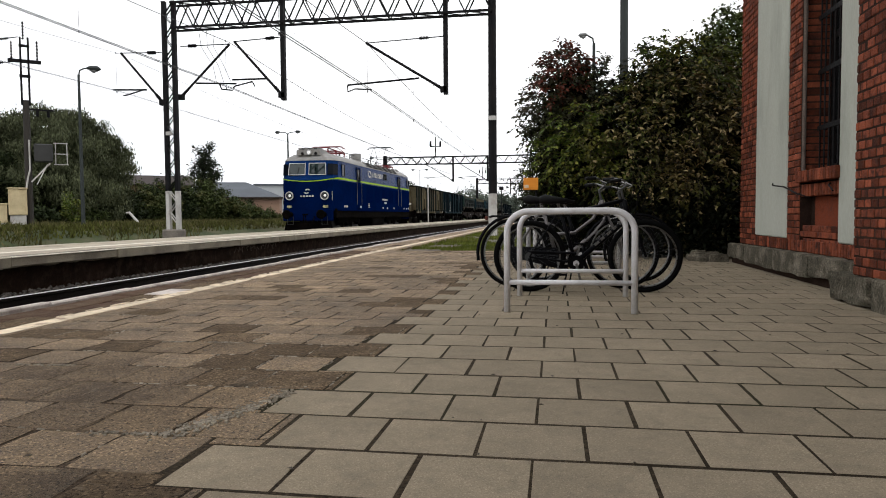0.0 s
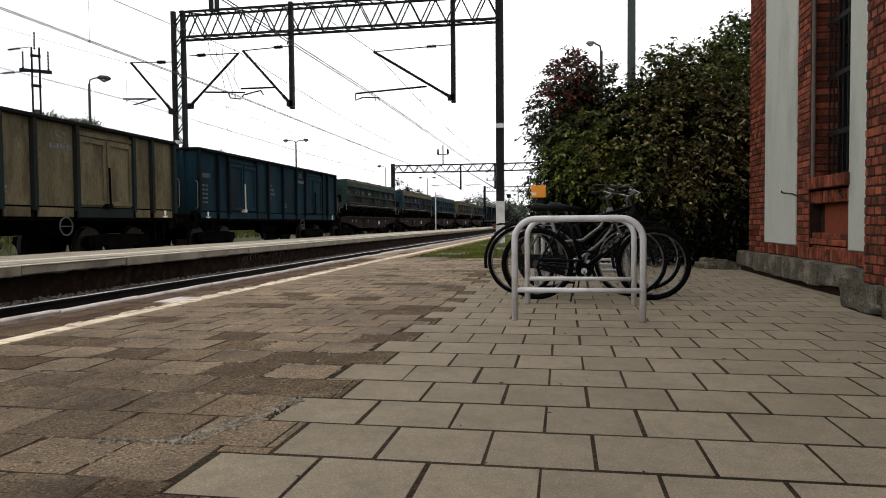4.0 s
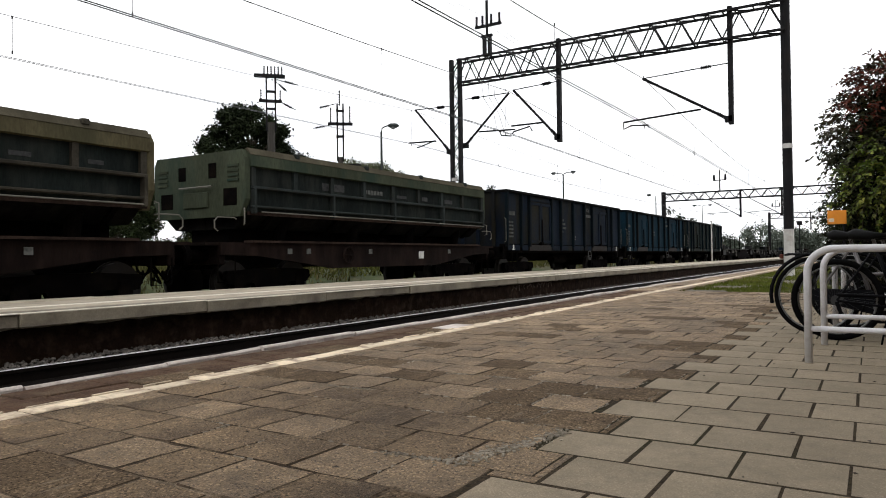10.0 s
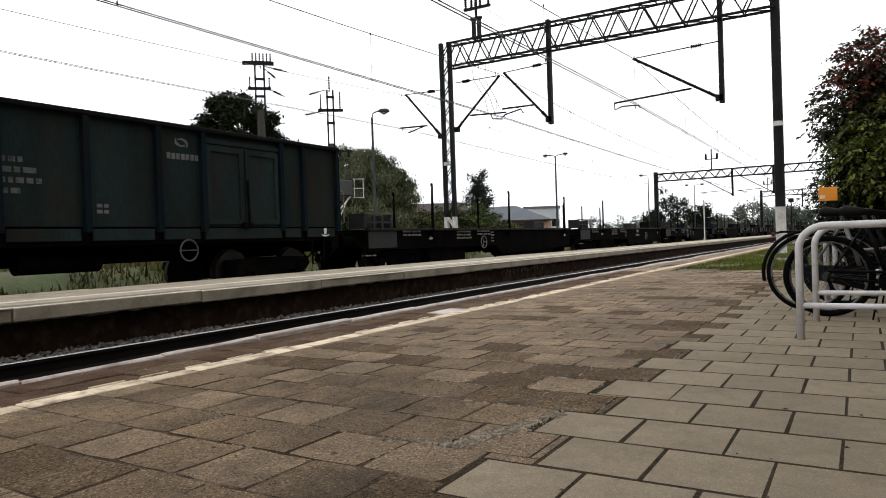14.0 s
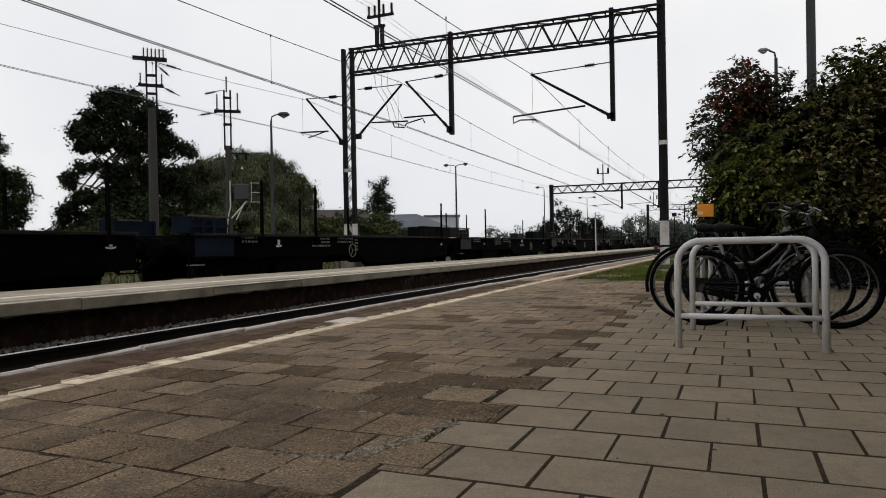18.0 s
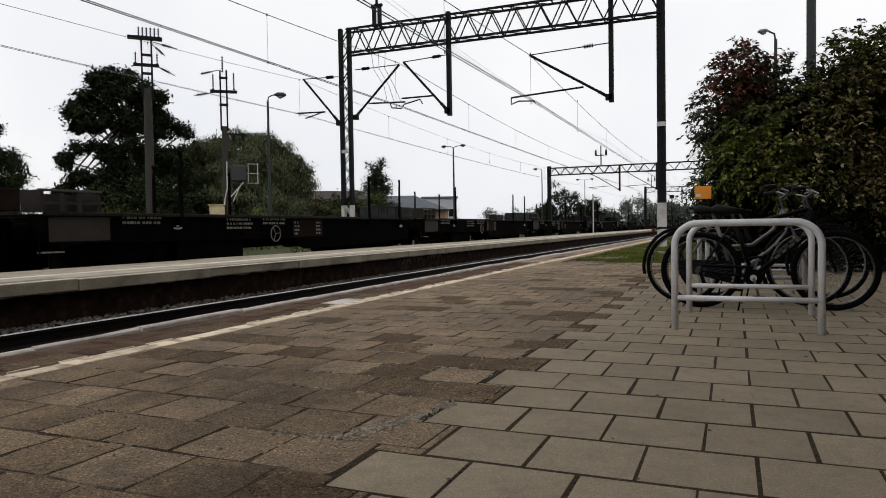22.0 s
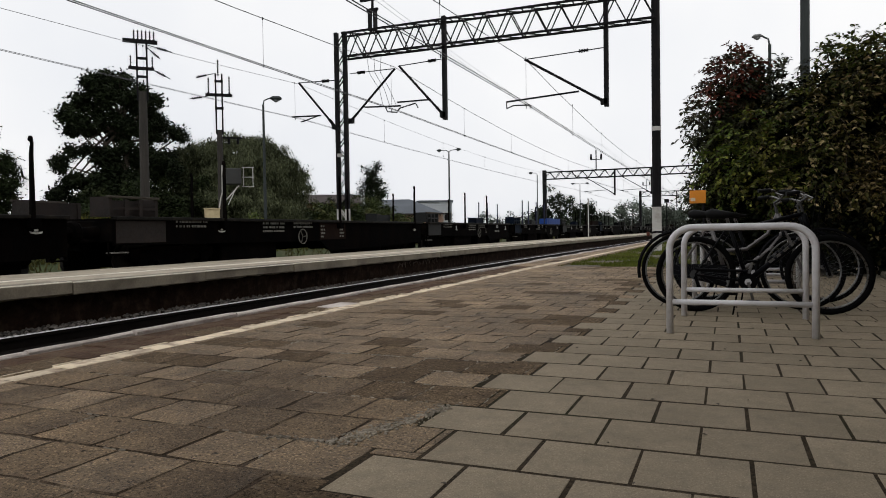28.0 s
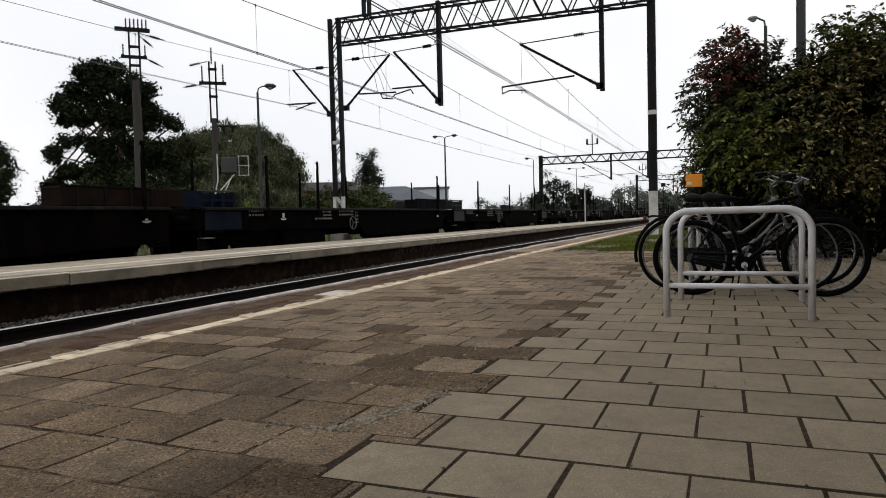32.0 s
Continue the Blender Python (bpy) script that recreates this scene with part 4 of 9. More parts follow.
# ---- leaves and trees ----
def leaf_mesh(name, pos, size, r, material, droop=0.3, long=1.8, hang=0.0):
    """Many small folded leaves, each of two faces."""
    n = len(pos)
    yaw = r.uniform(0, 2 * np.pi, n)
    pitch = r.normal(-droop, 0.55, n) if not hang else np.full(n, -1.1) + r.normal(0, 0.42, n)
    d = np.stack([np.cos(yaw) * np.cos(pitch), np.sin(yaw) * np.cos(pitch), np.sin(pitch)], -1)
    roll = r.uniform(-0.9, 0.9, n)
    s0 = np.stack([-np.sin(yaw), np.cos(yaw), 0 * yaw], -1)
    up = np.cross(d, s0)
    s = s0 * np.cos(roll)[:, None] + up * np.sin(roll)[:, None]
    nrm = np.cross(s, d)
    L = (size * r.uniform(0.6, 1.3, n))[:, None]
    W = L / (long if not hang else 4.2) * 0.5
    v = np.zeros((n, 6, 3))
    v[:, 0] = pos
    v[:, 1] = pos + d * L * 0.45 + s * W + nrm * W * 0.35
    v[:, 2] = pos + d * L
    v[:, 3] = pos + d * L * 0.45 - s * W + nrm * W * 0.35
    v[:, 4] = pos + d * L * 0.5
    v[:, 5] = pos
    f = np.arange(n)[:, None] * 6
    faces = np.concatenate([f + [0, 1, 2, 4], f + [0, 4, 2, 3]]).tolist()
    me = bpy.data.meshes.new(name)
    me.from_pydata(v.reshape(-1, 3).tolist(), [], faces)
    me.materials.append(material)
    return me


def clumps(blobs, n_clump, per, spread, r, shell=0.55):
    """Points in tufts over the outer part of ellipsoids: (x, y, z, rx, ry, rz)."""
    vol = np.array([b[3] * b[4] * b[5] for b in blobs]) ** 0.75
    pick = r.choice(len(blobs), n_clump, p=vol / vol.sum())
    B = np.array(blobs, float)[pick]
    u = r.normal(size=(n_clump, 3))
    u /= np.linalg.norm(u, axis=1)[:, None]
    rad = (shell + (1 - shell) * r.uniform(0, 1, n_clump)) * (1 + 0.16 * r.normal(size=n_clump))
    c = B[:, :3] + u * B[:, 3:] * rad[:, None]
    pts = np.repeat(c, per, axis=0) + r.normal(size=(n_clump * per, 3)) * spread
    return pts


def trunk(points, r0, r1, parent, name="trunk"):
    k = len(points)
    return part(name, Mesh().tube(points, [r0 + (r1 - r0) * i / (k - 1) for i in range(k)], 8), M_BARK, parent)


def tree(label, at, blobs, leaf, size, n_clump, per, spread, seed, stem, hang=0.0, category="tree", name="tree", limbs=7, shell=0.5, lobes=0):
    r = np.random.RandomState(seed)
    t = thing(name, label, category, at=pose(*at))
    h, r0 = stem
    trunk([(0, 0, -0.3), (0.05 * h * 0.1, 0, h * 0.35), (0.02, 0.03 * h, h * 0.7), (0, 0, h)], r0, r0 * 0.35, t)
    for i in range(limbs):
        b = blobs[i % len(blobs)]
        z0 = h * (0.35 + 0.55 * r.uniform())
        e = (b[0] + b[3] * 0.6 * r.uniform(-1, 1), b[1] + b[4] * 0.6 * r.uniform(-1, 1), b[2] + b[5] * 0.5 * r.uniform(-0.6, 1))
        trunk([(0, 0, min(z0, h)), (e[0] * 0.5, e[1] * 0.5, (z0 + e[2]) / 2 + 0.2), e], r0 * 0.4, r0 * 0.08, t, "limb")
    if lobes:
        tips = clumps(blobs, lobes, 1, 0.0, r, shell)
        small = [(*p, spread * r.uniform(0.7, 1.4), spread * r.uniform(0.7, 1.4), spread * r.uniform(0.5, 0.8)) for p in tips]
        pts = clumps(small, n_clump, per, size * 0.7, r, 0.35)
    else:
        pts = clumps(blobs, n_clump, per, spread, r, shell)
    pts = pts[pts[:, 2] > 0.1]
    part("crown", leaf_mesh("crown", pts, size, r, leaf, hang=hang), leaf, t)
    return t


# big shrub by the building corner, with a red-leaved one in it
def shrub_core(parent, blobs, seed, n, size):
    """Inner and low leaves of a shrub, darkened in colour for the shade there."""
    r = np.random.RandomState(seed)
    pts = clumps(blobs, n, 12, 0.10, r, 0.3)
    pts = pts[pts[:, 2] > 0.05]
    part("inner_foliage", leaf_mesh("inner_foliage", pts, size, r, M_LEAF_SHADE), M_LEAF_SHADE, parent, "inner leaves coloured near black for the shade inside")


def sprays(name, roots, out, length, leaves, size, r, material, parent, arch=0.5, label=""):
    """Leafy twigs: each starts at a root, grows outward, bends over and carries leaves on both sides."""
    n = len(roots)
    out = out / np.linalg.norm(out, axis=1)[:, None]
    L = length * r.uniform(0.6, 1.3, n)
    V, F, twig = [], [], Mesh()
    for i in range(n):
        d = out[i]
        side = np.cross(d, (0.0, 0.0, 1.0))
        side = side / (np.linalg.norm(side) + 1e-6)
        pts = []
        for k in range(leaves):
            u = 0.15 + 0.85 * k / (leaves - 1)
            p = roots[i] + d * L[i] * u + np.array((0, 0, -arch * L[i] * u * u)) + r.normal(size=3) * 0.012
            pts.append(p)
            sg = 1 if k % 2 else -1
            ld = d * 0.55 + side * sg * r.uniform(0.4, 1.0) + np.array((0, 0, -r.uniform(0.1, 0.8))) + r.normal(size=3) * 0.25
            ld = ld / np.linalg.norm(ld)
            up = np.array((0, 0, 1.0)) + r.normal(size=3) * 0.45
            w = np.cross(ld, up)
            w = w / (np.linalg.norm(w) + 1e-6)
            nn = np.cross(w, ld)
            a = size * r.uniform(0.65, 1.25)
            b = a * 0.27
            q = p + ld * a * 0.12
            base = len(V)
            V += [q, q + ld * a * 0.3 + w * b + nn * b * 0.3, q + ld * a * 0.68 + w * b * 0.75 + nn * b * 0.2, q + ld * a - nn * a * 0.12,
                  q + ld * a * 0.68 - w * b * 0.75 + nn * b * 0.2, q + ld * a * 0.3 - w * b + nn * b * 0.3]
            F += [(base, base + 1, base + 2, base + 3), (base + 3, base + 4, base + 5, base)]
        twig.tube([roots[i], pts[leaves // 2], pts[-1]], [0.006, 0.004, 0.002], 3)
    me = bpy.data.meshes.new(name)
    me.from_pydata([tuple(map(float, v)) for v in V], [], F)
    me.materials.append(material)
    part(name, me, material, parent, label)
    part("twig_tangle", twig, M_BARK, parent)["kind"] = "stuff"


def shell_roots(blobs, n, r, inner=0.62, up=0.45, face=0.5):
    """Roots inside ellipsoids with directions that point out of them, up and to the open side."""
    vol = np.array([b[3] * b[5] for b in blobs])
    B = np.array(blobs, float)[r.choice(len(blobs), n, p=vol / vol.sum())]
    u = r.normal(size=(n, 3))
    u[:, 1] -= face
    u /= np.linalg.norm(u, axis=1)[:, None]
    return B[:, :3] + u * B[:, 3:] * (inner + 0.3 * r.uniform(0, 1, n))[:, None], u + np.array((0, 0, up)) + r.normal(size=(n, 3)) * 0.25


def stems(parent, foot, tips, r0):
    for i, e in enumerate(tips):
        trunk([(foot[0] + 0.07 * (i % 3 - 1), foot[1] + 0.05 * (i % 2), -0.05), ((foot[0] + e[0]) / 2 + 0.05, (foot[1] + e[1]) / 2, e[2] * 0.55), e], r0, r0 * 0.25, parent, "stem")


# the pale-leaved main shrub, with green sprays lower on one side and arching tips
r = np.random.RandomState(35)
green = thing("shrub", "dense broad shrub with yellowing and pale tan leaves", "shrub")
MAIN = [(1.25, 12.5, 2.35, 0.85, 0.8, 0.6), (2.05, 12.4, 2.35, 0.85, 0.9, 0.75), (2.75, 12.3, 2.25, 0.6, 0.7, 0.55), (1.75, 12.6, 2.95, 0.65, 0.6, 0.4), (1.3, 12.3, 1.55, 0.85, 0.6, 0.6), (2.25, 12.1, 1.4, 0.8, 0.6, 0.7), (2.35, 12.7, 3.1, 0.7, 0.5, 0.4)]
p, d = shell_roots(MAIN, 820, r, up=0.15, face=0.7)
keep = p[:, 2] > 0.75 + 0.35 * r.uniform(0, 1, len(p))
p, d = p[keep], d[keep]
sprays("leaf_sprays", p, d, 0.34, 11, 0.088, r, M_LEAF_PALE, green, 0.7, "pale yellow and tan leaves")
LEFT = [(0.45, 12.5, 2.1, 0.65, 0.6, 0.55), (0.1, 12.6, 1.75, 0.55, 0.6, 0.5), (0.75, 12.3, 1.45, 0.6, 0.5, 0.45), (2.4, 12.6, 3.35, 0.6, 0.5, 0.4), (1.2, 12.6, 2.75, 0.5, 0.5, 0.3)]
p, d = shell_roots(LEFT, 420, r, up=0.25, face=0.7)
sprays("leaf_sprays", p, d, 0.32, 11, 0.080, r, M_LEAF, green, 0.6, "fresh green leaves")
CROWN = [(1.95, 12.8, 3.55, 0.35, 0.35, 0.3), (2.2, 12.8, 3.45, 0.4, 0.35, 0.25), (1.55, 12.8, 3.3, 0.3, 0.35, 0.22)]
p, d = shell_roots(CROWN, 75, r, up=0.9, face=0.0)
sprays("leaf_sprays", p, d, 0.45, 12, 0.088, r, M_LEAF, green, 0.55)
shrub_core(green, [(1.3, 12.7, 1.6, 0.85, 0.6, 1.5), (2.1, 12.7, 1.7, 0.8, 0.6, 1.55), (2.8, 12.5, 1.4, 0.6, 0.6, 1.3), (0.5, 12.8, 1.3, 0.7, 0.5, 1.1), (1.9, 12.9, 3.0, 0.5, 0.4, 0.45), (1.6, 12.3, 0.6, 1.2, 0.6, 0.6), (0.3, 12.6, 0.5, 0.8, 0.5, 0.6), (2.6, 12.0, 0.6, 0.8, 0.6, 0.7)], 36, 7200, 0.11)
stems(green, (1.5, 12.9), [(0.6, 12.7, 2.0), (1.2, 12.7, 2.8), (1.9, 12.9, 3.6), (2.3, 12.8, 3.4), (2.7, 12.6, 2.4), (1.6, 12.6, 3.2)], 0.035)
# slender red-brown shrub behind it
red_shrub = thing("shrub", "red-brown leaved shrub rising above the bushes", "shrub")
RED = [(0.12, 13.2, 3.3, 0.42, 0.5, 0.42), (-0.2, 13.2, 2.85, 0.42, 0.5, 0.4), (0.55, 13.3, 3.05, 0.45, 0.5, 0.4), (0.9, 13.4, 3.3, 0.25, 0.4, 0.3), (-0.15, 13.1, 2.4, 0.4, 0.5, 0.4), (0.4, 13.2, 2.6, 0.5, 0.5, 0.4)]
p, d = shell_roots(RED, 640, r, up=0.35, face=0.2)
sprays("leaf_sprays", p, d, 0.30, 10, 0.078, r, M_LEAF_BROWN, red_shrub, 0.45)
p, d = shell_roots([(0.12, 13.0, 3.5, 0.4, 0.4, 0.32), (0.0, 13.0, 3.1, 0.4, 0.4, 0.3)], 110, r, up=0.35, face=0.5)
sprays("leaf_sprays", p, d, 0.26, 9, 0.078, r, M_LEAF_RED, red_shrub, 0.5, "leaves turned red")
TIP = np.array([(-0.5, 13.2, 2.68), (-0.45, 13.2, 2.6), (-0.5, 13.1, 2.45), (0.05, 13.2, 3.65), (0.1, 13.2, 3.6), (-0.3, 13.2, 3.2), (-0.35, 13.2, 3.0), (0.85, 13.4, 3.5), (0.5, 13.3, 3.4), (-0.4, 13.1, 2.3)])
sprays("leaf_sprays", TIP, np.array([(-1, 0, 0.1), (-1, -0.2, 0.2), (-1, 0, -0.1), (0.0, 0, 1), (0.3, 0, 1), (-0.8, 0, 0.5), (-1, 0, 0.3), (0.3, 0, 1), (0.1, 0, 1), (-1, 0, 0.1)], float), 0.36, 11, 0.08, r, M_LEAF_BROWN, red_shrub, 0.3)
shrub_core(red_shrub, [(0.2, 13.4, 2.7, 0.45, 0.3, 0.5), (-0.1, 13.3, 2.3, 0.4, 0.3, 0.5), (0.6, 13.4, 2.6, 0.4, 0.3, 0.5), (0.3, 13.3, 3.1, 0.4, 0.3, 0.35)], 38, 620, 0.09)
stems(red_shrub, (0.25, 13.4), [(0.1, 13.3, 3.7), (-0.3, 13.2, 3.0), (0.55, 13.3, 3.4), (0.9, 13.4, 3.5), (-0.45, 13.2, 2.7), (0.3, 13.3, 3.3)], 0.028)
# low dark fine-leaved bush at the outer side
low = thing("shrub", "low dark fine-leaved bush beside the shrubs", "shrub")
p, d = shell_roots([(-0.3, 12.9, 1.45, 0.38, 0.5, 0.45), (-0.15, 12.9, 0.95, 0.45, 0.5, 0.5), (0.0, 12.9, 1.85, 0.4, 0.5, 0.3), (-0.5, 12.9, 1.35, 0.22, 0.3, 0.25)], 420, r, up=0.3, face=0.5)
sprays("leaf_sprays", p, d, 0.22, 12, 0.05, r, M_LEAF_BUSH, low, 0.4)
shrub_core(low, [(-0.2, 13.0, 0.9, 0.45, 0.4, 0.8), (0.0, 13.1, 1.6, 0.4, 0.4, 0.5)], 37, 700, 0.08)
stems(low, (-0.1, 13.0), [(-0.3, 12.9, 1.5), (0.0, 12.9, 1.9), (-0.5, 12.9, 1.4)], 0.02)
tree("tall broadleaf tree standing behind the building corner", (5.2, 22.0, -0.03),
     [(0.2, 0, 5.6, 1.2, 1.4, 1.6), (-0.8, 0, 4.4, 1.0, 1.2, 1.2), (0.8, 0, 4.4, 1.4, 1.2, 1.3), (-0.5, 0, 5.2, 0.8, 0.9, 0.7)],
     M_LEAF_LOW, 0.15, 1500, 10, 0.34, 34, (4.5, 0.16), limbs=11, lobes=170)

tree("young bright green sapling in the rough grass", (-25.3, 33, 0.25), [(0, 0, 1.0, 0.5, 0.5, 0.75), (0.3, 0, 0.5, 0.5, 0.4, 0.4)],
     M_LEAF, 0.13, 160, 8, 0.16, 46, (1.2, 0.03), category="sapling", name="sapling", limbs=6, lobes=26)
# trees behind the tracks
def seen_across(blobs, yaw):
    """Crown lobes given as (across, deep, up, radius across, radius up), turned to stand across the line of sight."""
    c, q = math.cos(math.radians(yaw)), math.sin(math.radians(yaw))
    return [(a * c - b * q, a * q + b * c, z, ra, ra, rz) for a, b, z, ra, rz in blobs]


tree("dark leafy maple behind the tracks", (-32.8, 30.6, 0.2),
     seen_across([(-1.5, 0, 9.5, 0.8, 0.7), (0.0, 0.2, 9.8, 0.8, 0.7), (-0.8, 0, 8.8, 1.1, 1.0), (0.9, 0.3, 8.7, 1.0, 1.0), (1.7, -0.2, 8.6, 0.5, 0.4), (1.6, 0.2, 7.8, 0.7, 0.6), (-2.3, 0.2, 8.1, 0.8, 0.6), (-2.9, 0, 7.4, 0.5, 0.4), (-2.5, 0.3, 6.8, 0.7, 0.5), (-1.6, 0, 7.1, 1.1, 0.9),
                  (0.0, 0.3, 7.0, 1.2, 1.2), (1.4, 0, 6.8, 1.0, 1.0), (2.1, 0.2, 7.3, 0.5, 0.4), (2.8, 0, 6.5, 0.8, 0.6), (3.3, 0.1, 6.8, 0.4, 0.4), (-2.9, 0, 5.4, 0.6, 0.45), (-3.3, 0.2, 4.8, 0.45, 0.35), (-2.2, 0.2, 5.6, 0.6, 0.4), (-1.2, 0.3, 4.4, 0.8, 0.6), (0.4, -0.2, 4.0, 1.1, 0.8),
                  (-0.8, 0, 5.2, 1.0, 1.0), (0.7, 0.2, 5.1, 1.2, 1.2), (2.0, 0, 5.0, 1.0, 1.0), (-2.5, 0, 3.8, 0.7, 0.45), (-3.2, 0.2, 3.2, 0.7, 0.5), (-1.3, 0, 3.5, 1.0, 0.8), (0.0, 0, 3.0, 1.2, 1.0), (-3.7, 0, 2.5, 0.6, 0.5), (-2.2, 0.2, 2.4, 1.1, 0.8), (-1.2, 0.4, 1.6, 2.2, 0.9)], 47.6),
     M_LEAF_DARK, 0.21, 6600, 12, 0.34, 41, (8.8, 0.24), limbs=30, shell=0.25, lobes=380)
tree("grey-green weeping willow behind the tracks", (-30.6, 37.4, 0.2),
     seen_across([(0, 0, 5.5, 2.2, 1.8), (-1.8, 0, 4.9, 2.0, 1.7), (2.0, 0, 5.0, 2.0, 1.5), (3.5, 0, 4.0, 1.5, 1.5), (-3.2, 0, 3.8, 1.6, 1.6), (0.4, -0.6, 4.0, 3.2, 2.0), (0, -0.6, 2.2, 4.4, 1.8), (4.0, 0, 2.6, 1.1, 1.6), (-4.0, 0, 2.4, 1.2, 1.5), (-3.0, -0.3, 5.0, 1.3, 1.2), (-4.2, -0.3, 4.0, 1.1, 1.2), (1.4, -0.3, 5.9, 1.4, 1.2), (3.0, -0.3, 4.9, 1.4, 1.2)], 50.7),
     M_LEAF_WILLOW, 0.24, 16000, 13, 0.50, 42, (5.8, 0.32), hang=1.0, limbs=14, shell=0.7, lobes=640)
tree("round-crowned tree at the end of the meadow", (-45.7, 29.6, 0.2),
     [(0, 0, 6.4, 2.3, 2.3, 2.2), (-1.4, -1.2, 4.6, 2.1, 2.1, 2.0), (1.4, 1.3, 4.7, 1.9, 1.9, 1.8), (0, 0, 2.6, 2.6, 2.6, 1.8)],
     M_LEAF_BUSH, 0.22, 3600, 12, 0.5, 43, (6.0, 0.22), limbs=12, shell=0.5, lobes=230)
tree("small dark poplar behind the fence line", (-35.5, 66.0, 0.2),
     [(0, 0, 4.8, 1.6, 1.6, 1.6), (0.2, 0, 6.6, 1.1, 1.1, 1.4), (0, 0, 3.0, 1.6, 1.6, 1.2)],
     M_LEAF_DARK, 0.26, 800, 10, 0.42, 44, (6.0, 0.16), limbs=8, lobes=80)
for i, (x, y, w, h) in enumerate(((-30.4, 42, 2.0, 2.8), (-29.6, 43.5, 1.9, 2.5), (-29.6, 45.5, 2.0, 3.0), (-29.8, 47.5, 2.2, 3.5), (-28.8, 48.5, 2.2, 3.5), (-28.4, 50.5, 2.2, 3.6), (-27.9, 52.5, 2.3, 3.7), (-27.3, 54.5, 2.2, 2.5), (-27.0, 56.5, 2.0, 1.8), (-26.0, 58, 2.0, 1.2),
                                  (-31.5, 40, 2.4, 2.2), (-28.0, 36.0, 1.8, 1.2), (-30.5, 30, 2.6, 2.0), (-34, 26.5, 2.6, 1.7), (-27, 31.5, 1.6, 1.1), (-31.0, 25.4, 1.6, 2.0), (-31.0, 27.2, 1.7, 2.6), (-31.2, 28.7, 2.0, 4.1), (-31.0, 30.5, 2.0, 4.3), (-30.4, 32.4, 2.0, 4.4), (-29.8, 34.2, 2.0, 4.3), (-29.2, 36.0, 2.0, 4.1), (-29.0, 38.0, 1.9, 3.9), (-36.5, 28.5, 2.4, 2.3), (-24.5, 72, 3.0, 1.4), (-22.5, 84, 3.0, 1.3), (-30.5, 64, 3.0, 1.9))):
    tree("low scrubby green bush in the rough grass", (x, y, 0.1), [(0, 0, h * 0.42, w, w, h * 0.55), (w * 0.5, 0.3, h * 0.35, w * 0.6, w * 0.6, h * 0.4)],
         M_LEAF_LOW if i in (2, 3, 5, 6, 7, 8, 9, 11) else M_LEAF_BUSH, 0.20, 900, 9, 0.32, 60 + i, (h * 0.6, 0.06), category="bush", name="bush", limbs=3, shell=0.5, lobes=70)
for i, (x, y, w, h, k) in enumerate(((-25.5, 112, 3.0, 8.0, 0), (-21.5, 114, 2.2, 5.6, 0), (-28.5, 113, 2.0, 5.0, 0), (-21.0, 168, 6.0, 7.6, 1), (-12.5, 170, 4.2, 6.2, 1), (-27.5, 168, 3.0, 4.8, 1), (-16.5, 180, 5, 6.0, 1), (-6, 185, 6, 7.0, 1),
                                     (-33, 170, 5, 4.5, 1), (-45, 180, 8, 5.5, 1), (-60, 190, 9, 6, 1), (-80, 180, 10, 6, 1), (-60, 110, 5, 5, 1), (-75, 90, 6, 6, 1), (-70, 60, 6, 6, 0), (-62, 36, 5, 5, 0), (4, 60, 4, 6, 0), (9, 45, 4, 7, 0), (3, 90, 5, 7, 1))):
    tree("distant tree near the line, leaves paled for haze" if k else "loose-crowned tree further along the line", (x, y, 0.1),
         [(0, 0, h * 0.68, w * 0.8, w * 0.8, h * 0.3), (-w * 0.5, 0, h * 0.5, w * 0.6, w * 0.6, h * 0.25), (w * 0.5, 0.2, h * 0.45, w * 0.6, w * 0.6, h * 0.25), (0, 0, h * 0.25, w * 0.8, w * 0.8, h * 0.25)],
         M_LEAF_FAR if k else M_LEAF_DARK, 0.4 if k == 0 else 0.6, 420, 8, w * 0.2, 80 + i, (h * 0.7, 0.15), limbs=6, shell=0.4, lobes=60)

# ---- overhead line ----
def lattice_mast(x, y, h, parent):
    for s in (-1, 1):
        part("mast_leg", Mesh().box(x + s * 0.2 - 0.07, x + s * 0.2 + 0.07, y - 0.09, y + 0.09, 1.75, h), M_MAST, parent)
        part("mast_leg_base", Mesh().box(x + s * 0.2 - 0.072, x + s * 0.2 + 0.072, y - 0.092, y + 0.092, 0.25, 1.75), M_WHITE, parent, "white-painted foot of the mast leg")
    k, z = 0, 0.5
    while z < h - 0.5:
        for yy in (-0.085, 0.085):
            part("lacing_bar", Mesh().beam((x + (-0.16 if k % 2 else 0.16), y + yy, z), (x + (0.16 if k % 2 else -0.16), y + yy, z + 0.42), 0.012, 0.085, up=(0, 1, 0)), M_MAST if z > 1.6 else M_WHITE, parent)
        z += 0.42
        k += 1


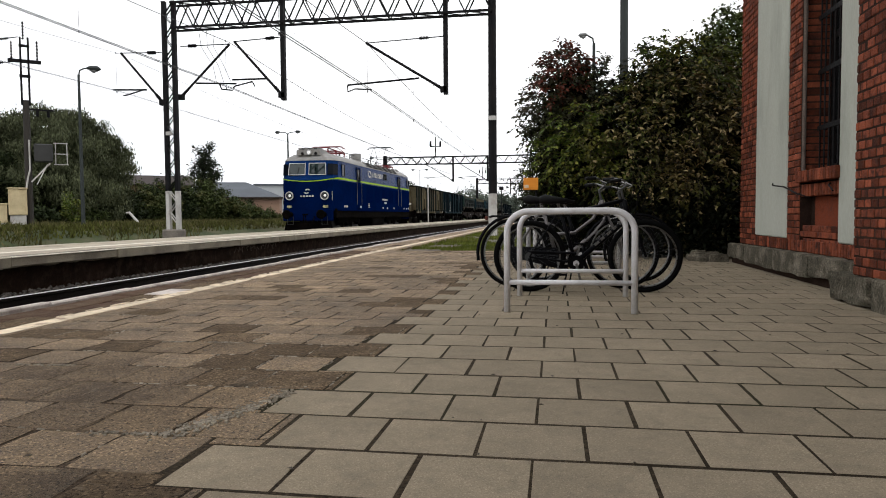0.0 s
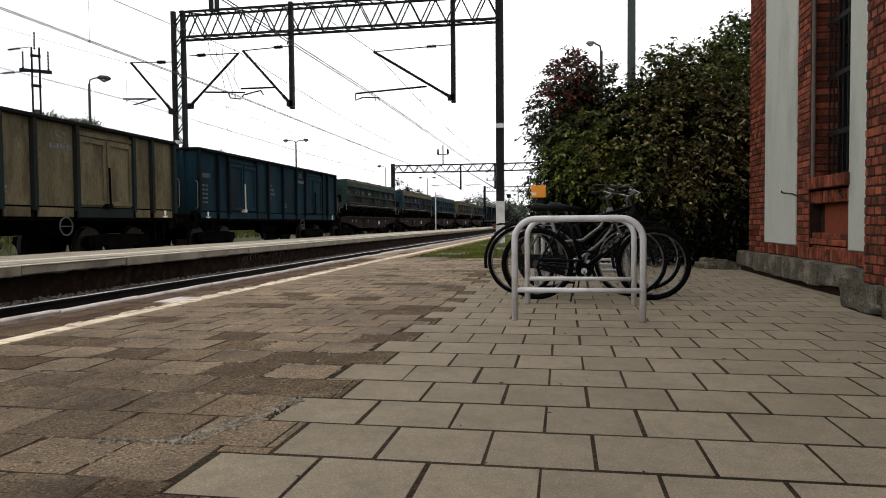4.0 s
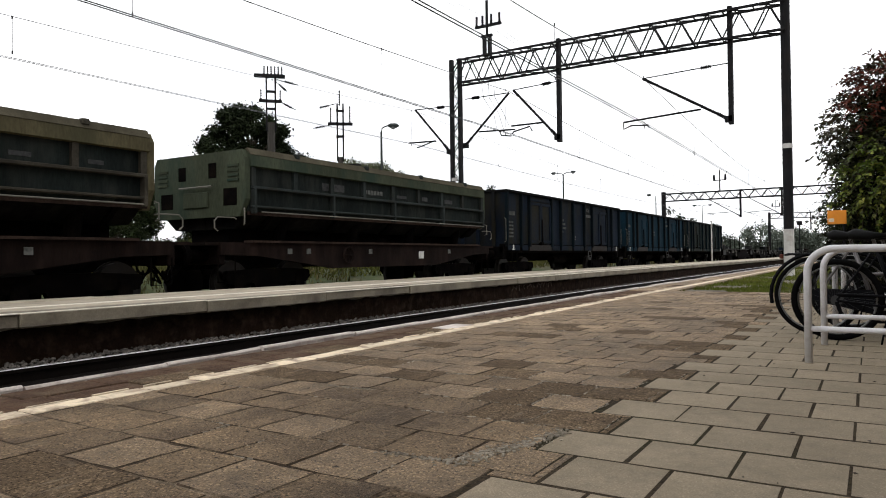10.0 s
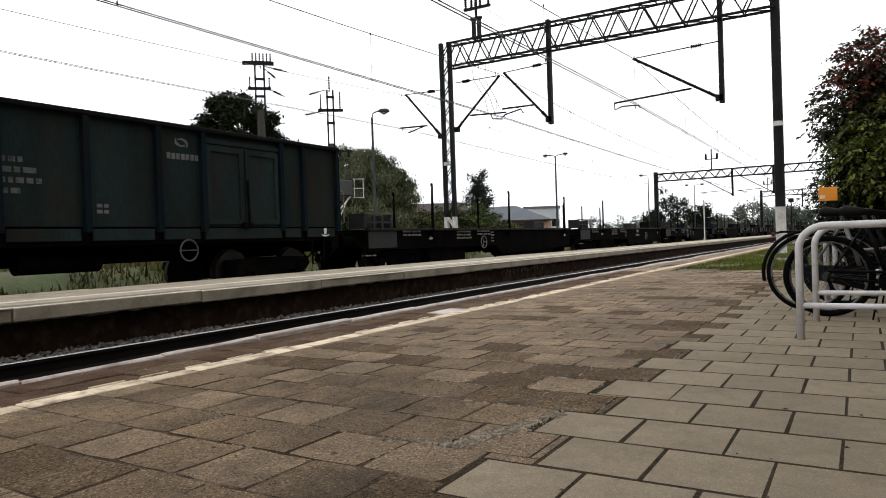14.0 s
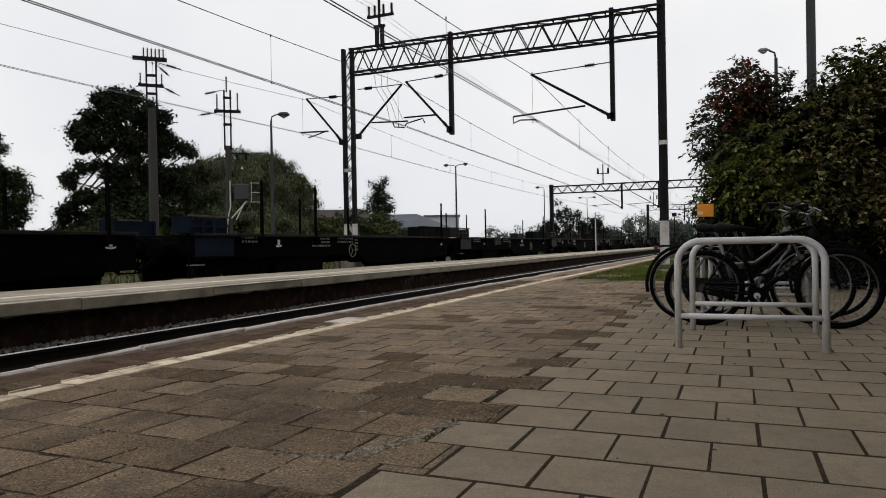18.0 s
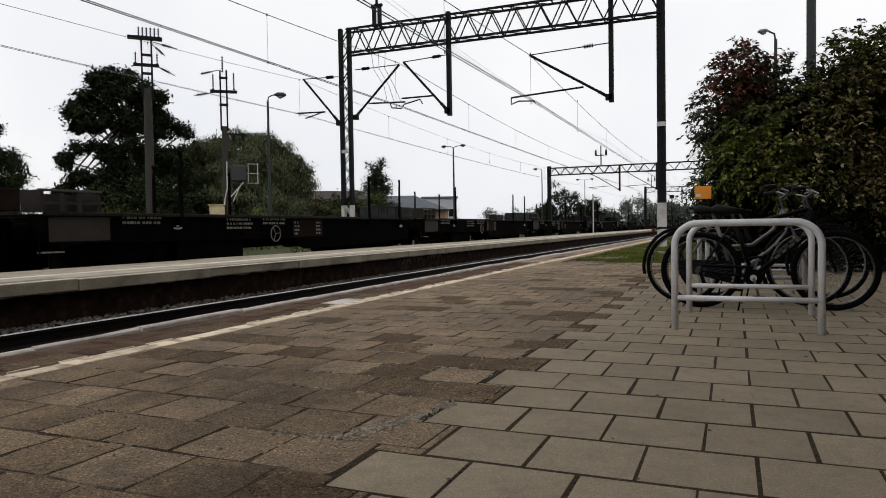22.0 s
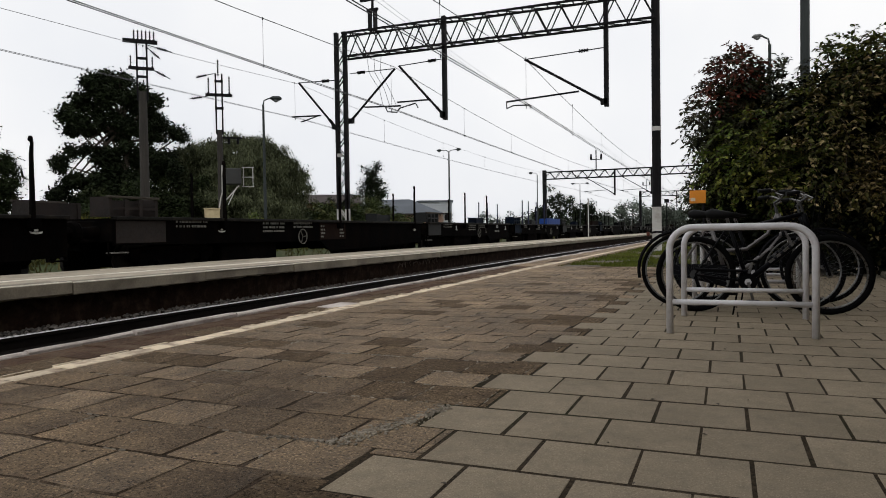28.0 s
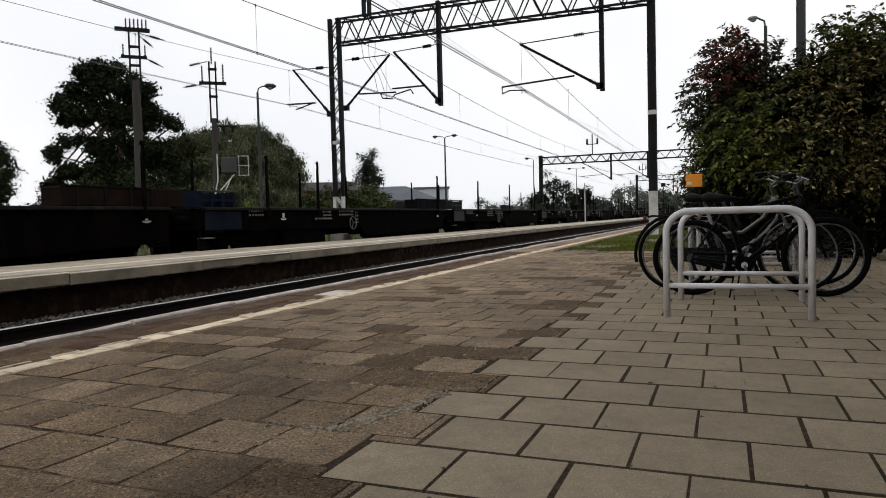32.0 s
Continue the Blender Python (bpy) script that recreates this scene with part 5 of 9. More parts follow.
def truss(x0, x1, y, z0, z1, parent, step=0.95, w=0.5, r=0.038, near=True):
    n = max(2, round((x1 - x0) / step))
    for yy in (y - w / 2, y + w / 2):
        for z in (z0, z1):
            part("chord", Mesh().beam((x0, yy, z), (x1, yy, z), r * 2, r * 2), M_MAST, parent)
        for i in range(n):
            a, b = x0 + (x1 - x0) * i / n, x0 + (x1 - x0) * (i + 1) / n
            mid = (a + b) / 2
            part("web_bar", Mesh().beam((a, yy, z0), (mid, yy, z1), r * 1.1, r * 1.1), M_MAST, parent)
            part("web_bar", Mesh().beam((mid, yy, z1), (b, yy, z0), r * 1.1, r * 1.1), M_MAST, parent)
    if near:
        for i in range(n + 1):
            a = x0 + (x1 - x0) * i / n
            for z in (z0, z1):
                part("cross_tie", Mesh().beam((a, y - w / 2, z), (a, y + w / 2, z), r, r), M_MAST, parent)
                if i < n:
                    part("cross_tie", Mesh().beam((a, y - w / 2, z), (a + (x1 - x0) / n, y + w / 2, z), r * 0.8, r * 0.8), M_MAST, parent)


def insulated_rod(parent, a, b, r=0.02, at=0.25, length=0.35):
    """A thin rod with a ribbed insulator on it."""
    a, b = Vector(a), Vector(b)
    rod = part("tie_rod", Mesh().cyl(a, b, r, n=6), M_MAST, parent)
    d = (b - a).normalized()
    c = a + (b - a) * at
    ins = Mesh()
    insulator(c - d * length / 2, c + d * length / 2, ins, 6, 0.075)
    part("insulator", ins, M_MAST, rod)
    return rod


def insulator(a, b, m, n=5, r=0.06):
    a, b = Vector(a), Vector(b)
    pts, rs = [a], [r * 0.35]
    for i in range(n):
        for u, k in ((0.18, 0.35), (0.22, 1.0), (0.5, 0.85), (0.8, 0.5), (0.84, 0.35)):
            pts.append(a + (b - a) * ((i + u) / n))
            rs.append(r * k)
    m.tube(pts + [b], rs + [r * 0.35], 8)
    return m


def cantilever(parent, y, foot, tip, tie, reg, arm):
    """A bracket in the plane y: slanted tube, tie rod, registration tube and steady arm; points are (x, z)."""
    def p(q):
        return (q[0], y, q[1])
    c = part("cantilever", Mesh().cyl(p(foot), p(tip), 0.048, n=8), M_MAST, parent)
    fv, tv = Vector(p(foot)), Vector(p(tip))
    ins = Mesh()
    insulator(fv, fv + (tv - fv).normalized() * 0.45, ins, 7, 0.075)
    part("insulator", ins, M_MAST, c)
    insulated_rod(c, p(tie), p(tip))
    part("registration_tube", Mesh().cyl(p(reg[0]), p(reg[1]), 0.036, n=6), M_MAST, c)
    part("steady_arm", Mesh().tube([p(q) for q in arm], 0.028, 6), M_MAST, c)
    part("bracket", Mesh().box(foot[0] - 0.12, foot[0] + 0.12, y - 0.1, y + 0.1, foot[1] - 0.1, foot[1] + 0.1), M_MAST, c)
    return c


PY, Z0, Z1 = 25.0, 7.95, 8.90
LX, RX = -14.76, -2.30
portal = thing("catenary_portal", "black steel lattice portal carrying the overhead wires", "catenary portal", group="catenary portals")
lattice_mast(LX, PY, Z1 + 0.12, portal)
part("mast_foot", Mesh().box(LX - 0.34, LX + 0.34, PY - 0.32, PY + 0.32, -0.5, 0.26, 0.05), M_SLEEPER, portal, "sooty concrete footing")
part("mast_post", Mesh().cyl((RX, PY, 1.5), (RX, PY, 11.5), 0.155, 0.14, n=14), M_MAST, portal)
part("mast_post_base", Mesh().cyl((RX, PY, -0.05), (RX, PY, 1.5), 0.16, 0.156, n=14), M_WHITE, portal, "white-painted lower part of the mast")
part("mast_band", Mesh().cyl((RX, PY, 4.12), (RX, PY, 4.27), 0.158, 0.158, n=14), M_WHITE, portal, "white number plate band")
part("mast_band", Mesh().cyl((LX - 0.05, PY - 0.1, 3.9), (LX - 0.05, PY - 0.1, 4.03), 0.13, 0.13, n=10), M_WHITE, portal)
truss(LX + 0.2, RX, PY, Z0, Z1, portal)
for dx in (-3.98, -10.15):
    part("drop_post", Mesh().box(dx - 0.075, dx + 0.075, PY - 0.1, PY + 0.1, 5.1, Z1 + 0.18), M_MAST, portal)
part("drop_post", Mesh().box(-13.42, -13.32, PY - 0.1, PY + 0.1, 8.9, 9.75).box(-13.18, -13.08, PY - 0.1, PY + 0.1, 8.9, 9.75).box(-13.5, -13.0, PY - 0.05, PY + 0.05, 9.7, 9.8), M_MAST, portal)
top = part("feeder_arm", Mesh().cyl((-13.25, PY, 9.7), (-13.25, PY, 11.2), 0.06, n=8).box(-13.8, -12.6, PY - 0.05, PY + 0.05, 10.12, 10.22), M_MAST, portal)
for fx in (-13.72, -13.45, -13.05, -12.68):
    ins = Mesh()
    insulator((fx, PY, 10.22), (fx, PY, 10.62), ins, 5, 0.07)
    part("insulator", ins, M_MAST, top)
cantilever(portal, PY, (-4.06, 5.28), (-6.94, 7.07), (-4.06, 7.18), [(-4.96, 5.72), (-7.66, 5.57)], [(-7.66, 5.57), (-7.66, 5.32), (-7.38, 5.42), (-6.80, 5.38), (-6.73, 5.28)])
cantilever(portal, PY, (-10.22, 5.29), (-12.10, 7.37), (-10.2, 7.45), [(-10.81, 5.93), (-12.20, 5.94)], [(-12.17, 5.62), (-12.1, 5.70), (-11.4, 5.84), (-11.3, 5.66)])
cantilever(portal, PY + 0.5, (-14.62, 5.45), (-12.53, 7.42), (-14.6, 7.42), [(-13.96, 5.97), (-12.29, 5.89)], [(-13.0, 5.93), (-12.9, 5.70), (-12.45, 5.64)])
cantilever(portal, PY, (-15.08, 5.17), (-16.82, 7.15), (-15.1, 7.09), [(-15.77, 5.69), (-17.18, 5.74)], [(-15.9, 5.69), (-16.6, 5.52), (-16.75, 5.50)])

for (py, lx, rx, drops) in ((83.0, -20.75, -1.0, (-12.35, -8.2)), (137.0, -15.6, -1.5, (-9.0,))):
    p = thing("catenary_portal", "dark lattice portal further down the line", "catenary portal", group="catenary portals")
    part("mast_post", Mesh().box(lx - 0.22, lx + 0.22, py - 0.2, py + 0.2, -0.5, 8.05), M_MAST, p)
    part("mast_post", Mesh().box(rx - 0.22, rx + 0.22, py - 0.2, py + 0.2, -0.1, 8.05), M_MAST, p)
    truss(lx, rx, py, 6.95, 7.80, p, step=1.35, r=0.06, near=False)
    for dx in drops:
        part("drop_post", Mesh().box(dx - 0.1, dx + 0.1, py - 0.1, py + 0.1, 4.75, 7.85), M_MAST, p)
        cantilever(p, py, (dx - 0.1, 4.95), (dx - 3.3, 6.9), (dx - 0.1, 6.85), [(dx - 1.0, 5.4), (dx - 3.6, 5.3)], [(dx - 3.4, 5.3), (dx - 2.6, 5.1)])
    part("feeder_arm", Mesh().cyl((-14.5, py, 7.8), (-14.5, py, 10.2), 0.07, n=8).box(-15.2, -13.8, py - 0.05, py + 0.05, 9.0, 9.1), M_MAST, p)
    for fx in (-15.1, -13.9):
        part("insulator", Mesh().cyl((fx, py, 9.1), (fx, py, 9.7), 0.14, 0.1, n=8), M_MAST, p)

SUPPORTS = (-33.0, 25.0, 83.0, 137.0, 190.0)


def overhead(name, label, x, z, sag, r, stagger=0.0, wires=1, gap=0.0, material=None):
    for w in range(wires):
        pts = []
        for k, (a, b) in enumerate(zip(SUPPORTS, SUPPORTS[1:])):
            s = stagger * (1 if k % 2 else -1)
            for i in range(13):
                u = i / 12
                pts.append((x + s * (1 - 2 * u) + w * gap, a + (b - a) * u, z - sag * 4 * u * (1 - u) * ((b - a) / 58)))
        solid(name, Mesh().tube(pts, r, 5), material or M_WIRE, label, "overhead wire", group="overhead wires")


CONT = ((-6.80, 5.28, 0.1), (-12.40, 5.62, 0.12), (-16.95, 5.62, 0.15))
for cx, cz, st in CONT:
    overhead("contact_wire", "dark twin contact wire above the track", cx, cz, 0.10 if cx > -15 else 0.22, 0.013 if cx > -15 else 0.008, st, 2, 0.10, M_WIRE if cx > -15 else M_WIRE_THIN)
for cx, cz in ((-6.92, 7.07), (-12.32, 7.36), (-16.82, 7.1)):
    overhead("carrier_wire", "dark carrier cable sagging above the contact wire", cx, cz, 0.85, 0.012 if cx > -15 else 0.008, material=M_WIRE if cx > -15 else M_WIRE_THIN)
for cx in (-13.72, -13.45):
    overhead("feeder_wire", "dark feeder cable on the portal top", cx, 10.6, 0.7, 0.007, material=M_WIRE_THIN)
for cx, cz, cm in ((-6.85, 5.25, 7.07), (-12.36, 5.58, 7.36), (-16.9, 5.58, 7.1)):
    for k in range(14):
        y = -8 + 8.2 * k
        a, b = (-33, 25) if y < 25 else (25, 83) if y < 83 else (83, 190)
        u = (y - a) / (b - a)
        zt = cm - 0.85 * 4 * u * (1 - u) * ((b - a) / 58)
        if zt - cz > 0.15:
            solid("dropper", Mesh().cyl((cx, y, cz), (cx, y, zt), 0.006, n=4).cyl((cx, y, cz - 0.02), (cx, y, cz + 0.06), 0.02, n=5).cyl((cx, y, zt - 0.02), (cx, y, zt + 0.05), 0.02, n=5), M_WIRE, "thin dropper wire between contact and carrier wires", "dropper", group="droppers")
# jumper cables beside the lattice mast
for k in range(3):
    solid("jumper_cable", Mesh().tube([(-13.0 - 0.32 * k, PY + 0.2, 7.9), (-13.1 - 0.25 * k, PY + 0.3, 7.3), (-12.75 - 0.22 * k, PY + 0.4, 6.6), (-12.5 - 0.3 * k, PY + 0.5, 5.95)], 0.010, 5), M_WIRE, "loose jumper cable hanging from the portal", "cable", group="jumper cables")

# ---- line poles behind the tracks ----
pa = thing("utility_pole", "tall concrete pole with a black insulator head", "utility pole", at=pose(-23.6, 23.1, 0.25, 0, 0, 46))
part("pole_shaft", Mesh().cyl((0, 0, -0.4), (0, 0, 6.8), 0.215, 0.165, n=12), M_POLE, pa)
part("pole_head", Mesh().box(-0.24, -0.16, -0.08, 0.08, 6.4, 9.0).box(0.16, 0.24, -0.08, 0.08, 6.4, 9.0).box(-0.24, 0.24, -0.06, 0.06, 7.4, 7.5).box(-0.24, 0.24, -0.06, 0.06, 8.2, 8.3), M_MAST, pa)
part("crossarm", Mesh().box(-0.75, 0.65, -0.1, 0.1, 8.9, 9.05), M_MAST, pa)
part("crossarm", Mesh().box(-0.55, 0.5, -0.09, 0.09, 7.75, 7.87), M_MAST, pa)
for x in (-0.30, -0.14, 0.02, 0.18, 0.34, 0.50):
    ins = Mesh()
    insulator((x, 0, 9.05), (x, 0, 9.45), ins, 4, 0.05)
    part("insulator", ins, M_MAST, pa)
for x in (-0.45, 0.42):
    ins = Mesh()
    insulator((x, 0, 7.87), (x, 0, 8.35), ins, 4, 0.045)
    part("insulator", ins, M_MAST, pa)
for z, e, fall in ((8.85, 1.25, 0.18), (8.75, 0.75, 0.42), (7.9, 1.15, 0.42)):
    insulated_rod(pa, (0.2, 0, z), (e, 0.2, z - fall), 0.02, 0.6, 0.4)

pb = thing("utility_pole", "weathered pole with switchgear, a grey box and white frame", "utility pole", at=pose(-21.9, 26.0, 0.25, 0, 0, 40))
part("pole_shaft", Mesh().cyl((0, 0, -0.4), (0, 0, 5.4), 0.15, 0.125, n=12), M_POLE, pb)
part("pole_head", Mesh().box(-0.18, -0.10, -0.08, 0.08, 5.2, 8.0).box(0.10, 0.18, -0.08, 0.08, 5.2, 8.0).box(-0.2, 0.2, -0.06, 0.06, 7.6, 7.7).box(-0.2, 0.2, -0.1, 0.1, 6.35, 6.45), M_MAST, pb)
part("crossarm", Mesh().box(-0.60, 0.60, -0.08, 0.08, 6.95, 7.08), M_MAST, pb)
for x, z0, z1 in ((-0.46, 7.08, 7.8), (0.46, 7.08, 7.9), (-0.03, 7.9, 8.65)):
    ins = Mesh()
    insulator((x, 0, z0), (x, 0, z1), ins, 6, 0.052)
    part("insulator", ins, M_MAST, pb)
for z, e in ((7.0, -1.3), (8.0, -1.0)):
    insulated_rod(pb, (-0.2, 0, z), (e, 0.1, z - 0.2), 0.02, 0.7, 0.45)
part("switch_bracket", Mesh().box(-0.1, 1.0, -0.05, 0.05, 5.0, 5.07).cyl((0.4, 0, 5.07), (0.4, 0, 4.75), 0.06, n=8).cyl((0.8, 0, 5.07), (0.8, 0, 4.75), 0.06, n=8), M_MAST, pb)
part("transformer", Mesh().box(0.22, 0.92, -0.3, 0.3, 2.85, 3.6, 0.04), M_BOXGREY, pb, "grey transformer box")
for z in (2.75, 3.2, 3.65):
    part("white_frame", Mesh().box(0.95, 1.5, -0.03, 0.03, z, z + 0.035), M_WHITE, pb)
part("white_frame", Mesh().box(1.0, 1.035, -0.03, 0.03, 2.75, 3.7).box(1.43, 1.465, -0.03, 0.03, 2.75, 3.7), M_WHITE, pb)
part("cable_pipe", Mesh().tube([(-0.10, -0.22, 1.7), (-0.02, -0.22, 2.2), (0.06, -0.22, 2.5), (0.06, -0.22, 3.75)], 0.032, 8), M_WHITE, pb)
part("brace", Mesh().beam((0.1, -0.2, 2.0), (0.8, -0.2, 2.8), 0.06, 0.06).beam((0.3, -0.25, 1.9), (0.7, -0.25, 2.75), 0.08, 0.04), M_WHITE, pb)
for nm, (x0, x1, z0, z1) in (("switch_cabinet", (-0.75, -0.08, 0.62, 1.7)), ("switch_cabinet", (-1.6, -0.8, 0.3, 1.05))):
    c = solid(nm, Mesh().box(x0, x1, -0.45, 0.1, z0, z1, 0.02), M_CREAM, "cream yellow electrical cabinet at the pole foot", "switch cabinet", at=pose(-21.9, 26.0, 0.25, 0, 0, 40))
    part("cabinet_door", Mesh().box(x0 + 0.04, x1 - 0.04, -0.462, -0.45, z0 + 0.05, z1 - 0.05, 0.004), M_CREAM, c)
    part("roof_lid", Mesh().box(x0 - 0.04, x1 + 0.04, -0.5, 0.14, z1 + 0.002, z1 + 0.05, 0.01), M_CREAM, c)
    part("cabinet_base", Mesh().box(x0 + 0.05, x1 - 0.05, -0.4, 0.05, -0.4, z0 - 0.003), M_WHITE, c)


# ---- lamps ----
def street_lamp(x, y, z, h, arm, turn, double=False, k=1.0):
    l = thing("street_lamp", "grey steel street lamp with a drop-shaped head" if not double else "grey steel street lamp with two arms", "street lamp", group="street lamps", at=pose(x, y, z, 0, 0, turn))
    part("lamp_post", Mesh().cyl((0, 0, -0.3), (0, 0, h - 0.25), 0.085, 0.05, n=10), M_LAMP, l)
    for s in ((1, -1) if double else (1,)):
        part("lamp_arm", Mesh().tube([(0, 0, h - 0.3), (s * 0.04, 0, h - 0.08), (s * 0.18, 0, h), (s * arm, 0, h + 0.03)], 0.03, 6), M_LAMP, l)
        hd = part("lamp_head", Mesh().tube([(s * arm, 0, h + 0.03), (s * (arm + 0.12 * k), 0, h + 0.05), (s * (arm + 0.4 * k), 0, h + 0.04), (s * (arm + 0.52 * k), 0, h + 0.03)], [0.04 * k, 0.10 * k, 0.11 * k, 0.03 * k], 8), M_LAMP_GLASS if k < 0.7 else M_LAMP, l)
        part("lamp_glass", Mesh().tube([(s * (arm + 0.1 * k), 0, h - 0.03 * k), (s * (arm + 0.25 * k), 0, h - 0.06 * k), (s * (arm + 0.42 * k), 0, h - 0.03 * k)], [0.03 * k, 0.09 * k, 0.03 * k], 8), M_LAMP_GLASS, hd)
    return l


street_lamp(-19.2, 25.7, 0.2, 6.6, 0.30, 35)
street_lamp(-18.6, 46.4, 0.2, 6.4, 0.55, 0, True, k=0.75)
street_lamp(-20.2, 77.4, 0.2, 7.1, 0.5, 180)
street_lamp(-20.4, 103, 0.2, 7.4, 0.8, 0, True)
street_lamp(1.2, 24.0, -0.03, 6.72, 0.2, 180, k=0.6)
solid("concrete_mast", Mesh().cyl((2.17, 23.9, -0.1), (2.17, 23.9, 11), 0.145, 0.125, n=12), M_LAMP, "tall grey concrete mast behind the shrubs", "mast")
sp = thing("platform_sign_post", "thin white post standing on the island platform", "sign post", at=pose(-9.6, 51.5, P2_Z))
part("post", Mesh().cyl((0, 0, 0), (0, 0, 2.85), 0.04, n=8), M_WHITE, sp)
part("cap", Mesh().box(-0.05, 0.05, -0.05, 0.05, 2.4, 2.9, 0.01), M_WHITE, sp)
sg = thing("signal_post", "dark line-side post with a small square board", "signal", at=pose(-11.6 + 3.0, 109, -0.3))
part("post", Mesh().cyl((0, 0, -0.2), (0, 0, 5.4), 0.07, n=8), M_MAST, sg)
part("board", Mesh().box(-0.35, 0.35, -0.05, 0.05, 4.9, 5.5, 0.02), M_MAST, sg)
os_ = thing("orange_sign", "small orange information board on a thin post", "sign", at=pose(-0.45, 11.5, 0))
part("post", Mesh().cyl((0.09, 0.03, 0), (0.09, 0.03, 1.3), 0.018, n=8), M_MAST, os_)
brd = part("board", Mesh().box(-0.115, 0.125, -0.02, 0.0, 1.135, 1.335, 0.006), M_ORANGE, os_, "plain orange board")
part("board_mark", Mesh().box(-0.1, -0.03, -0.026, -0.021, 1.17, 1.22), M_YELLOW, brd)

# ---- bicycle stands ----
for yy in (5.18, 6.24, 7.30, 8.36, 9.42):
    st = thing("bicycle_stand", "grey painted steel tube bicycle stand fixed in the paving", "bicycle stand", group="bicycle stands", at=pose(0.07 + (yy - 5.18) * 0.035, yy, 0))
    pts = [(-0.462, 0, -0.04), (-0.462, 0, 0.60)]
    for i in range(1, 8):
        a = math.pi - math.pi / 2 * i / 8
        pts.append((-0.302 + 0.16 * math.cos(a), 0, 0.60 + 0.155 * math.sin(a)))
    pts += [(-0.30, 0, 0.755), (0.30, 0, 0.755)]
    for i in range(1, 8):
        a = math.pi / 2 - math.pi / 2 * i / 8
        pts.append((0.302 + 0.16 * math.cos(a), 0, 0.60 + 0.155 * math.sin(a)))
    pts += [(0.462, 0, 0.60), (0.462, 0, -0.04)]
    part("hoop", Mesh().tube(pts, 0.024, 12), M_RACK, st, smooth=True)
    part("cross_tube", Mesh().cyl((-0.445, 0, 0.228), (0.445, 0, 0.228), 0.019, n=12), M_RACK, st, smooth=True)
    for s in (-0.462, 0.462):
        part("weld_collar", Mesh().cyl((s, 0, -0.002), (s, 0, 0.006), 0.032, 0.026, n=14), M_CONC_FACE, st)


